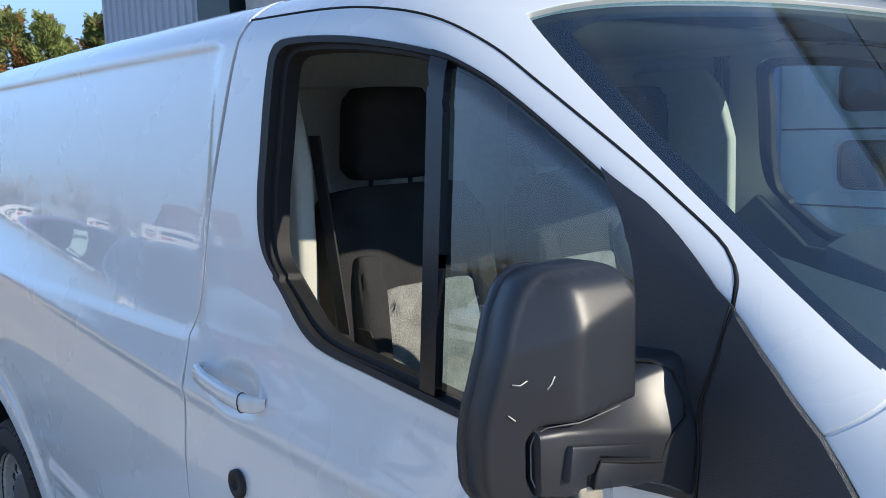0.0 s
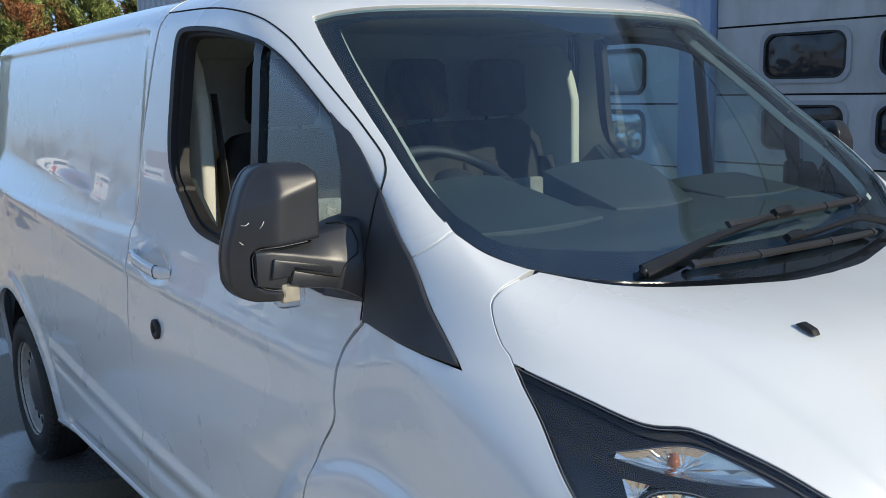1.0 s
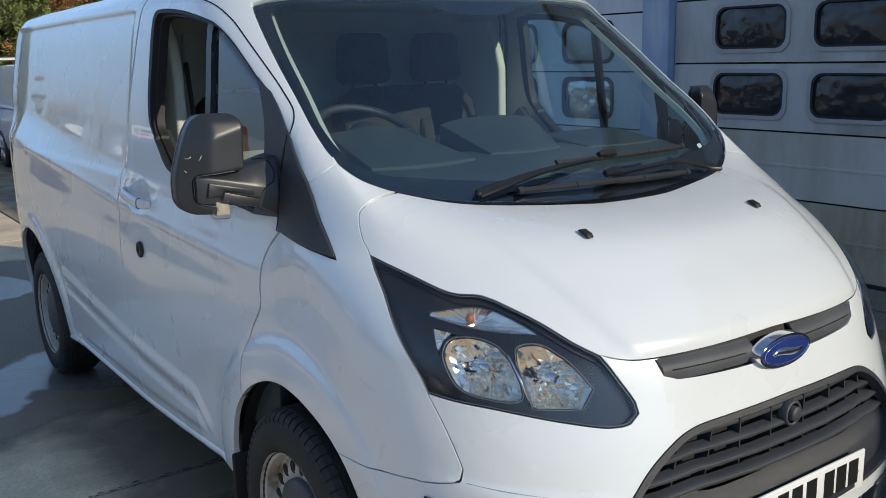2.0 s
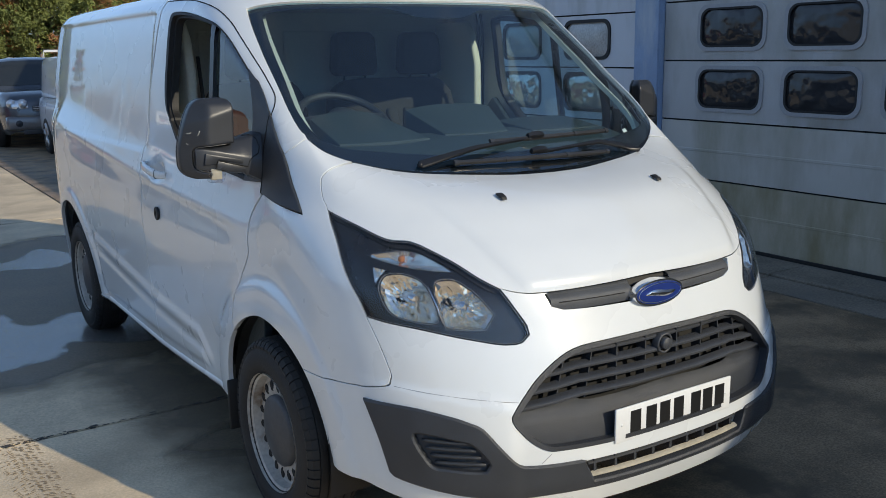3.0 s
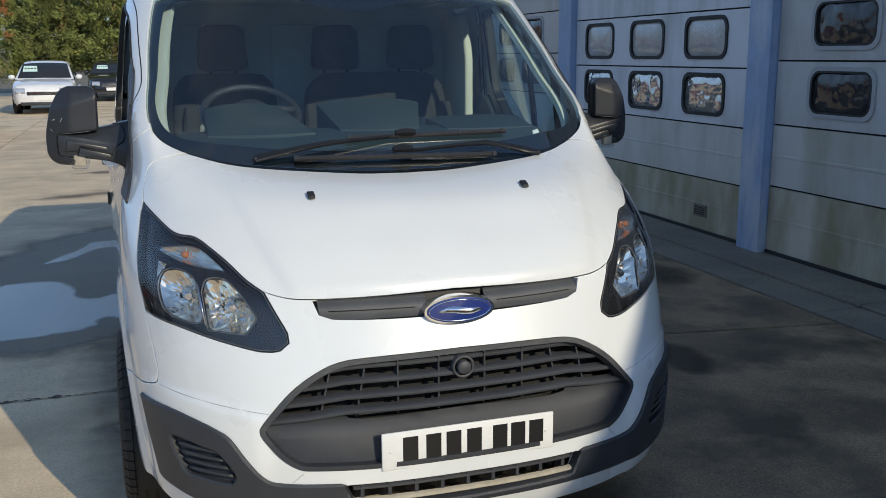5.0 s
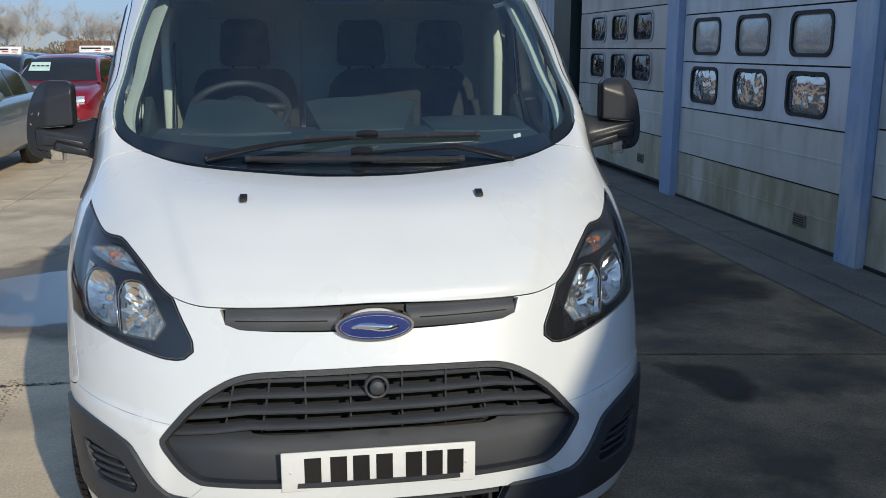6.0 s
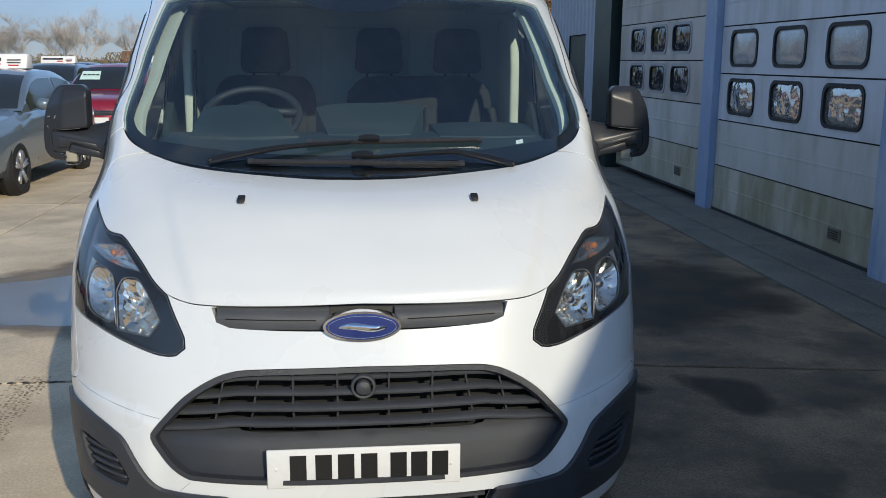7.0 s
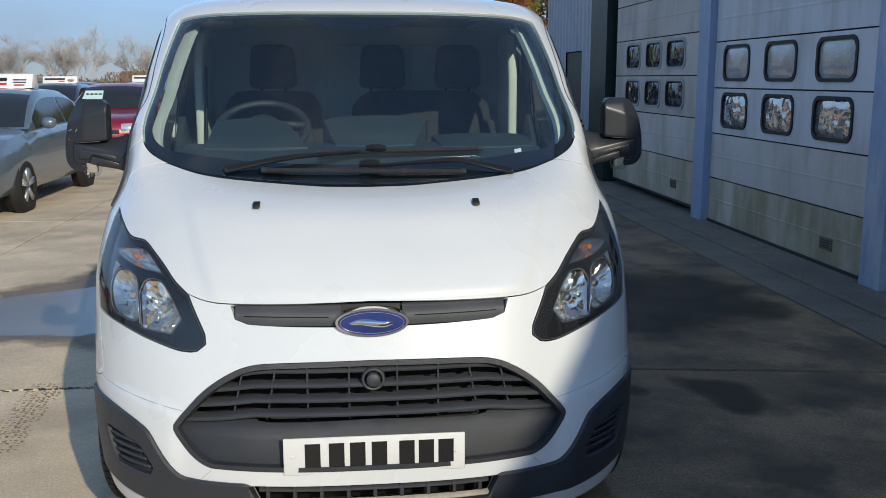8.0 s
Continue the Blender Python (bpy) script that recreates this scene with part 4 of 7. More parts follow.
    if s > 0:
        rear_pane = loop(SL((1.61, 1.79), (1.8, 1.826), (2.05, 1.846), (2.1, 1.82)), SL((2.1, 1.82), (2.105, 1.46)), SL((2.105, 1.46), (2.02, 1.38), (1.93, 1.30)), SL((1.93, 1.30), (1.59, 1.243)), SL((1.59, 1.243), (1.61, 1.79)))
        panel("rear_pane", rear_pane, PANE, door, side=s, off=-0.016, fold=0.0, gap=0).visible_shadow = False
    sail = loop(SL((1.30, 1.613), (1.277, 1.598), (1.214, 1.558), (1.155, 1.510), (1.100, 1.457)), SL((1.092, 1.455), (1.095, 1.418), (1.106, 1.372), (1.114, 1.344), (1.116, 1.317), (1.113, 1.291), (1.111, 1.26), (1.112, 1.222)), SL((1.112, 1.222), (1.19, 1.217), (1.27, 1.214)), SL((1.27, 1.214), (1.228, 1.30), (1.224, 1.45), (1.248, 1.54), (1.30, 1.613)))
    panel("mirror_sail", sail, BLACK, door, side=s, off=0.0062, step=0.014, fold=0.03, gap=0.0)
    # handle: a hollow with a bowed grip, lock barrel
    bm = bmesh.new()
    e0, e1 = skin(s * S(2.272, 1.190)[0], 1.190), skin(s * S(2.022, 1.160)[0], 1.160)
    rings = []
    for t, o, k in ((0.0, -0.004, 0.55), (0.03, 0.016, 0.85), (0.10, 0.027, 1.0), (0.3, 0.034, 1.0), (0.6, 0.035, 1.0), (0.85, 0.030, 1.0), (0.95, 0.020, 0.9), (1.0, -0.004, 0.6)):
        c = e0.lerp(e1, t) + Vector((s * o, 0, 0))
        rings.append([bm.verts.new(c + Vector((0.010 * k * math.cos(a), 0, 0.019 * k * math.copysign(abs(math.sin(a)) ** 0.7, math.sin(a))))) for a in np.linspace(0, 2 * math.pi, 14, endpoint=False)])
    for a, b in zip(rings, rings[1:]):
        for k in range(14):
            bm.faces.new((a[k], a[(k + 1) % 14], b[(k + 1) % 14], b[k]))
    bmesh.ops.recalc_face_normals(bm, faces=list(bm.faces))
    handle = part("door_handle", bm, PAINT, door)
    bm = bmesh.new()
    c = e0.lerp(e1, 0.86) + Vector((s * 0.030, 0, 0))
    ring = [c + Vector((0.0108 * math.cos(a), 0, 0.0198 * math.copysign(abs(math.sin(a)) ** 0.7, math.sin(a)))) for a in np.linspace(0, 2 * math.pi, 14, endpoint=False)]
    tube(bm, ring + ring[:1], 0.0011, 5, caps=False)
    part("handle_joint", bm, RUBBER, handle)
    bm = bmesh.new()
    lk = skin(s * S(2.112, 0.985)[0], 0.985)
    lathe(bm, [(0.0, 0.03), (s * 0.008, 0.03), (s * 0.01, 0.026), (s * 0.01, 0.012), (s * 0.004, 0.011), (s * 0.004, 0.0)], "X", 24, lk)
    part("lock", bm, RUBBER, door, "black round security lock")
    # cargo side
    R = ARCH_R[1]
    aL = math.degrees(math.asin((0.33 - HUB_Z) / R))
    outline = loop(SL((2.226, 1.899), (2.226, top)), SL((2.226, top), (4.80, top)), SL((4.80, top), (4.90, 1.85), (4.925, 1.6), (4.925, 1.0), (4.925, 0.33)), SL((4.925, 0.33), (WHEELS_Y[1] + R * math.cos(radians(aL)), 0.33)), arc(WHEELS_Y[1], R, aL, 180 - aL, 22), [S(WHEELS_Y[1] - R * math.cos(radians(aL)), 0.33), S(2.34, 0.33)], rev(DOOR_BACK))
    panel("cargo_side", outline, PAINT, van, side=s, fold=0.02, step=0.0125)
    bm = bmesh.new()
    tube(bm, [skin(s * S(y, 0.32)[0], 0.32, -0.012) for y in np.linspace(1.44, 3.45, 12)], 0.02, 8)
    part("sill", bm, PAINT, van)
    for yc, r in zip(ARCH_Y, ARCH_R):
        bm = bmesh.new()
        n = 22
        rows = []
        for xx in (0.93, 0.62):
            rows.append([bm.verts.new((s * xx * (0.985 if xx > 0.9 else 1), yc + (r + 0.012) * math.cos(a), HUB_Z + (r + 0.012) * math.sin(a))) for a in np.linspace(-0.25, math.pi + 0.25, n)])
        for k in range(n - 1):
            bm.faces.new((rows[0][k], rows[0][k + 1], rows[1][k + 1], rows[1][k]))
        bm.faces.new(rows[1])
        part("arch_liner", bm, RUBBER, van)
    bm = bmesh.new()
    box(bm, (min(s * 0.70, s * 0.955), 1.435, 0.19), (max(s * 0.70, s * 0.955), 1.45, 0.40), 0.006)
    part("mud_flap", bm, RUBBER, van)

    for line in (DOOR_TOP, DOOR_BACK, DOOR_FRONT, TRIM_BACK, TRIM_FRONT, WING_SEAM, LAMP_TOP):
        seam_backing("seam_seal", line, van, side=s)

    seam_backing("bonnet_gutter", BONNET_SEAM[1:], van, side=s, width=0.016, off=-0.007).data.materials[0] = PAINT

# roof, tail and floor
bm = bmesh.new()
rows = []
for y in [table(NOSE, 1.953)] + list(np.linspace(1.66, 2.2, 8)) + list(np.linspace(2.3, 4.82, 10)):
    Y = (table(NOSE, 1.953) + 0.5 - y) / 0.5
    X = 1 if Y <= 0 else max(0.0, 1 - min(1, Y) ** POW) ** (1 / POW)
    w = skin(S(max(y, table(NOSE, 1.953) + 0.001), 1.953)[0], 1.953).x
    rows.append([bm.verts.new((w * t, y, 1.953 + 0.034 * (1 - t * t) * ease((y - 1.5) / 0.6))) for t in np.linspace(-1, 1, 21)])
for a, b in zip(rows, rows[1:]):
    for k in range(20):
        bm.faces.new((a[k], a[k + 1], b[k + 1], b[k]))
bmesh.ops.remove_doubles(bm, verts=list(bm.verts), dist=0.0005)
bmesh.ops.recalc_face_normals(bm, faces=list(bm.faces))
part("roof", bm, PAINT, van)
bm = bmesh.new()
extrude_poly(bm, [(-0.3, 1.575), (0.3, 1.575), (0.5, 1.68), (0.58, 1.80), (0.62, 2.5), (-0.62, 2.5), (-0.58, 1.80), (-0.5, 1.68)], "z", 1.914, 1.926)
part("roof_lining", bm, RUBBER, van)
bm = bmesh.new()
tube(bm, [(0.22, 1.66, 1.97), (0.22, 1.70, 1.995), (0.22, 1.745, 2.06), (0.22, 1.865, 2.235)], [0.022, 0.012, 0.004, 0.003], 8)
part("aerial", bm, RUBBER, van)
bm = bmesh.new()
prof = [skin(S(4.925, z)[0], z) for z in np.linspace(0.33, 1.94, 24)]
bm.faces.new([bm.verts.new((v.x, 4.925, v.z)) for v in prof] + [bm.verts.new((-v.x, 4.925, v.z)) for v in reversed(prof)])
part("rear_door", bm, PAINT, van, smooth=False)
bm = bmesh.new()
box(bm, (-0.8, 0.75, 0.24), (0.8, 4.85, 0.40), 0.03)
part("underbody", bm, RUBBER, van)

# washer nozzles
for s in (-1, 1):
    c = skin(*F(s * 0.352, 1.198))
    bm = bmesh.new()
    extrude_poly(bm, [(c.y - 0.022, c.z - 0.004), (c.y - 0.014, c.z + 0.008), (c.y + 0.010, c.z + 0.017), (c.y + 0.022, c.z + 0.012)], "x", c.x - 0.011, c.x + 0.011, 0.003)
    part("washer_nozzle", auto_sharp(bm), RUBBER, van)

# wipers: flat tapered arms, slim spoiler blades held by three clips
WIPERBLADE = mat("worn_blade_cover", (0.030, 0.030, 0.031), 0.33, var=0.2, scale=25)
WIPERCLIP = mat("wiper_clip_grey", (0.035, 0.038, 0.043), 0.35, var=0.1, scale=20)


def ribbon(bm, pts, ups, widths, thick):
    """A flat bar along points, with its face towards ups: rounded on top, square below."""
    rings = []
    for i, (p, u, w) in enumerate(zip(pts, ups, widths)):
        d = (pts[min(i + 1, len(pts) - 1)] - pts[max(i - 1, 0)]).normalized()
        side = d.cross(u).normalized()
        rings.append([bm.verts.new(p + side * w * a + u * thick * h) for a, h in ((-0.5, -0.5), (-0.5, 0.15), (-0.36, 0.5), (0.36, 0.5), (0.5, 0.15), (0.5, -0.5))])
    for q, t in zip(rings, rings[1:]):
        for k in range(6):
            bm.faces.new((q[k], q[(k + 1) % 6], t[(k + 1) % 6], t[k]))
    bm.faces.new(rings[0])
    bm.faces.new(rings[-1])
    bmesh.ops.recalc_face_normals(bm, faces=list(bm.faces))
    return auto_sharp(bm, 40)


for (px, pz), (mx, mz), (hx, hz), (ax, az), (bx, bz) in (((-0.48, 1.282), (-0.245, 1.316), (0.037, 1.343), (-0.16, 1.338), (0.41, 1.343)), ((0.515, 1.266), (0.32, 1.300), (0.013, 1.291), (-0.348, 1.280), (0.342, 1.270))):
    def on(x, z, o):
        return skin(*F(x, z), o)

    def out(x, z):
        return (on(x, z, 0.02) - on(x, z, 0.0)).normalized()
    flat = [(px + (mx - px) * t, pz + (mz - pz) * t) for t in (0, 0.2, 0.4, 0.6, 0.8)] + [(mx + (hx - mx) * t, mz + (hz - mz) * t) for t in (0, 0.2, 0.4, 0.6, 0.8, 1)]
    rise = [0.012 + 0.012 * math.sin(math.pi * min(1, i / 9)) for i in range(len(flat))]
    bm = bmesh.new()
    ribbon(bm, [on(x, z, o) for (x, z), o in zip(flat, rise)], [out(x, z) for x, z in flat], [0.030, 0.028, 0.025, 0.022, 0.020, 0.018, 0.014, 0.012, 0.011, 0.011, 0.011], 0.010)
    wiper = part("wiper", bm, WIPER, van, "black windscreen wiper")
    line = [(ax + (bx - ax) * t, az + (bz - az) * t) for t in np.linspace(0, 1, 14)]
    bm = bmesh.new()
    ribbon(bm, [on(x, z, 0.012) for x, z in line], [out(x, z) for x, z in line], [0.013] + [0.016] * 12 + [0.013], 0.010)
    part("wiper_blade", bm, WIPERBLADE, wiper, "worn grey-black wiper blade")
    for t in (0.0, 0.3, 0.70, 1.0):
        x, z = ax + (bx - ax) * t, az + (bz - az) * t
        bm = bmesh.new()
        wide = 0.008 if t in (0.0, 1.0) else 0.006
        ribbon(bm, [on(x - wide, z, 0.0135), on(x + wide, z, 0.0135)], [out(x, z)] * 2, [0.019] * 2, 0.011)
        part("blade_clip", bm, WIPERCLIP, wiper)
    bm = bmesh.new()
    ribbon(bm, [on(hx - 0.034, hz, 0.020), on(hx - 0.012, hz, 0.026), on(hx + 0.016, hz, 0.026), on(hx + 0.036, hz, 0.020)], [out(hx, hz)] * 4, [0.018, 0.024, 0.024, 0.018], 0.016)
    part("blade_joint", bm, WIPER, wiper)
    bm = bmesh.new()
    bmesh.ops.create_uvsphere(bm, u_segments=14, v_segments=8, radius=0.0105, matrix=Matrix.Translation(on(px, pz, 0.010)))
    part("spindle_cap", bm, WIPER, wiper)

# number label low in the corner of the windscreen
bm = bmesh.new()
c0, c1 = skin(*F(0.548, 1.339), -0.012), skin(*F(0.575, 1.343), -0.012)
v = [bm.verts.new(p) for p in (c0, c1, c1 + Vector((0, 0.012, 0.012)), c0 + Vector((0, 0.012, 0.012)))]
bm.faces.new(v)
part("glass_label", bm, PLATE, windscreen, smooth=False)

# door mirrors


def rounded(corners, n=7):
    """A closed outline from (x, z, radius) corners."""
    out = []
    C = [np.array(c[:2]) for c in corners]
    for i, (c, r) in enumerate(zip(C, (c[2] for c in corners))):
        a, b = C[i - 1] - c, C[(i + 1) % len(C)] - c
        la, lb = np.linalg.norm(a), np.linalg.norm(b)
        a, b = a / la, b / lb
        half = math.acos(max(-1, min(1, a.dot(b)))) / 2
        d = min(r / math.tan(half), 0.48 * la, 0.48 * lb)
        p, q = c + a * d, c + b * d
        for k in range(n + 1):
            t = k / n
            out.append((1 - t) ** 2 * p + 2 * t * (1 - t) * (0.35 * c + 0.65 * (0.5 * c + 0.25 * (p + q))) + t * t * q)
    dense = []
    for p, q in zip(out, out[1:] + out[:1]):
        dense += lerp2((p, q), 0.008)
    return dense


SHELL = [(0.974, 1.366, 0.006), (0.971, 1.521, 0.030), (1.088, 1.521, 0.045), (1.129, 1.455, 0.2), (1.153, 1.35, 0.2), (1.150, 1.247, 0.045), (1.055, 1.247, 0.006), (1.060, 1.270, 0.006), (1.112, 1.276, 0.034), (1.112, 1.356, 0.02)]
for s in (-1, 1):
    lp = np.array(rounded(SHELL))

    def face_y(x, z):
        """The shell's face: flat, falling back to its outer edge and its top."""
        soft = lambda t, k: k * math.log1p(math.exp(min(60, t / k)))
        return 1.137 + 0.75 * soft(x - 1.070 + 0.10 * max(0, z - 1.40), 0.004) + 0.43 * soft(z + 0.3 * (x - 1.0) - 1.476, 0.002) + 1.2 * soft(z - 1.506, 0.004) + 0.5 * soft(1.268 - z, 0.006)
    bm = bmesh.new()
    V, T = fill(inset(lp, 0.006), (), 0.006)
    sheet(bm, V, T, lambda x, z: Vector((s * x, face_y(x, z), z)), lambda c: Vector((0, 1, 0)), 0)
    for v in bm.verts:
        v.normal_update()
    rings = [[bm.verts.new((s * p[0], face_y(*p), p[1])) for p in inset(lp, 0.006)]]
    for d, dy in ((0.0025, 0.002), (0.0005, 0.006), (0.0, 0.014)):
        rings.append([bm.verts.new((s * q[0], face_y(*p) + dy, q[1])) for p, q in zip(inset(lp, 0.006), inset(lp, d))])
    for y, d in ((1.190, 0.0), (1.191, 0.0012), (1.193, 0.0012), (1.194, 0.0), (1.206, 0.0008), (1.209, 0.005)):
        rings.append([bm.verts.new((s * q[0], max(y, face_y(*p) + 0.02 + y - 1.180), q[1])) for p, q in zip(lp, inset(lp, d))])
    for a, b in zip(rings, rings[1:]):
        for k in range(len(lp)):
            bm.faces.new((a[k], a[(k + 1) % len(lp)], b[(k + 1) % len(lp)], b[k]))
    bmesh.ops.remove_doubles(bm, verts=list(bm.verts), dist=0.00001)
    bmesh.ops.recalc_face_normals(bm, faces=list(bm.faces))
    mirror = part("door_mirror", auto_sharp(bm, 60), MIRRORBLACK, van, "black grained door mirror, scuffed on its outer edge" if s < 0 else "black grained door mirror")
    bm = bmesh.new()
    f = bm.faces.new([bm.verts.new((s * p[0], max(1.203, face_y(*p) + 0.024), p[1])) for p in inset(lp, 0.004)])
    bmesh.ops.triangulate(bm, faces=[f])
    part("mirror_glass", bm, CHROME, mirror, smooth=False)
    bm = bmesh.new()
    # sections of the arm: x, front, back, underside, shelf line, top
    arm = [(0.856, 1.120, 1.262, 1.222, 1.302, 1.398), (0.890, 1.124, 1.256, 1.230, 1.307, 1.393), (0.918, 1.133, 1.250, 1.246, 1.313, 1.386), (0.945, 1.139, 1.248, 1.256, 1.319, 1.379),
           (0.98, 1.141, 1.244, 1.262, 1.328, 1.374), (1.03, 1.1455, 1.240, 1.270, 1.340, 1.369), (1.08, 1.147, 1.236, 1.275, 1.350, 1.366), (1.109, 1.158, 1.230, 1.281, 1.350, 1.362)]
    rings = []
    for x, yf, yb, zb, zs, zt in arm:
        up = zt - zs
        prof = [(yf + 0.007, zb), (yf + 0.0015, zb + 0.002), (yf, zb + 0.008), (yf, zs - 0.006), (yf + 0.0012, zs - 0.001), (yf + 0.004, zs + 0.1 * up), (yf + 0.028, zt - 0.16 * up), (yf + 0.034, zt - 0.05 * up), (yf + 0.045, zt),
                (yb - 0.02, zt), (yb - 0.004, zt - 0.004), (yb, zt - 0.02), (yb, zb + 0.02), (yb - 0.004, zb + 0.004), (yb - 0.02, zb)]
        rings.append([bm.verts.new((s * x, y, z)) for y, z in prof])
    for a, b in zip(rings, rings[1:]):
        for k in range(len(a)):
            bm.faces.new((a[k], a[(k + 1) % len(a)], b[(k + 1) % len(a)], b[k]))
    bm.faces.new(rings[0])
    bm.faces.new(rings[-1])
    bmesh.ops.recalc_face_normals(bm, faces=list(bm.faces))
    arm_ob = part("mirror_arm", auto_sharp(bm, 45), MIRRORBLACK, mirror)
    # raised lower half of the arm's face and the parting line of the fold
    bm = bmesh.new()
    extrude_poly(bm, [(s * 1.047, 1.279), (s * 1.038, 1.308), (s * 0.934, 1.279), (s * 0.936, 1.258), (s * 0.97, 1.262)], "y", 1.1375, 1.17, 0.003)
    part("arm_step", auto_sharp(bm), MIRRORBLACK, arm_ob)
    bm = bmesh.new()
    extrude_poly(bm, [(s * 1.086, 1.296), (s * 1.080, 1.336), (s * 0.950, 1.307), (s * 0.945, 1.287), (s * 1.036, 1.313), (s * 1.046, 1.297)], "y", 1.1385, 1.17, 0.003)
    part("arm_step", auto_sharp(bm), MIRRORBLACK, arm_ob)
    bm = bmesh.new()
    tube(bm, [(s * 0.925, 1.20, 1.3855), (s * 0.908, 1.170, 1.389), (s * 0.892, 1.151, 1.378), (s * 0.885, 1.1395, 1.348), (s * 0.893, 1.130, 1.326), (s * 0.913, 1.1312, 1.314), (s * 0.925, 1.1350, 1.300), (s * 0.932, 1.1362, 1.281), (s * 0.985, 1.1370, 1.2945), (s * 1.038, 1.1370, 1.3095), (s * 1.045, 1.138, 1.295), (s * 1.048, 1.139, 1.280)], 0.0017, 6)
    part("parting_line", bm, GAPBLACK, arm_ob)
    # highlight on the shell's edge round the arm, painted as a thin pale line
    edge = rounded(SHELL)
    k0 = min(range(len(edge)), key=lambda i: math.hypot(edge[i][0] - 1.055, edge[i][1] - 1.249))
    k1 = len(edge) - 1
    bm = bmesh.new()
    tube(bm, [(s * p[0], face_y(*p) + 0.0015, p[1]) for p in edge[k0:k1:2]], 0.0009, 5)
    part("edge_highlight", bm, EDGELIGHT, mirror)
    bm = bmesh.new()
    rings = []
    for z, rx, ry in ((1.286, 0.030, 0.024), (1.26, 0.032, 0.026), (1.24, 0.029, 0.023), (1.232, 0.022, 0.018)):
        rings.append([bm.verts.new((s * 1.043 + rx * math.copysign(abs(math.cos(a)) ** 0.6, math.cos(a)), 1.158 + ry * math.copysign(abs(math.sin(a)) ** 0.6, math.sin(a)), z)) for a in np.linspace(0, 2 * math.pi, 20, endpoint=False)])
    for a, b in zip(rings, rings[1:]):
        for k in range(20):
            bm.faces.new((a[k], a[(k + 1) % 20], b[(k + 1) % 20], b[k]))
    bm.faces.new(rings[-1])
    bmesh.ops.recalc_face_normals(bm, faces=list(bm.faces))
    part("mirror_indicator", bm, CLEAR, mirror, "clear plastic indicator lens")
    bm = bmesh.new()
    box(bm, (s * 1.043 - 0.02, 1.145, 1.242), (s * 1.043 + 0.02, 1.172, 1.282), 0.004)
    part("indicator_back", bm, BEIGE, mirror)
    if s < 0:
        for pts in (((-1.128, 1.179, 1.405), (-1.121, 1.174, 1.404), (-1.115, 1.1695, 1.409)), ((-1.098, 1.1575, 1.398), (-1.094, 1.155, 1.404), (-1.091, 1.153, 1.412)), ((-1.132, 1.182, 1.372), (-1.126, 1.1775, 1.366))):
            bm = bmesh.new()
            tube(bm, pts, 0.0008, 5)
            part("scuff", bm, CREAM, mirror)

# wheels
rim_prof = [(0.10, 0.218), (0.088, 0.216), (0.082, 0.205), (0.05, 0.20), (0.045, 0.19), (0.058, 0.17), (0.062, 0.15), (0.05, 0.125), (0.052, 0.07)]
tyre_prof = [(0.085, 0.212), (0.098, 0.222), (0.108, 0.25), (0.106, 0.285), (0.092, 0.322), (0.078, 0.333), (0.04, 0.336), (-0.04, 0.336), (-0.078, 0.333), (-0.105, 0.28), (-0.1, 0.21)]


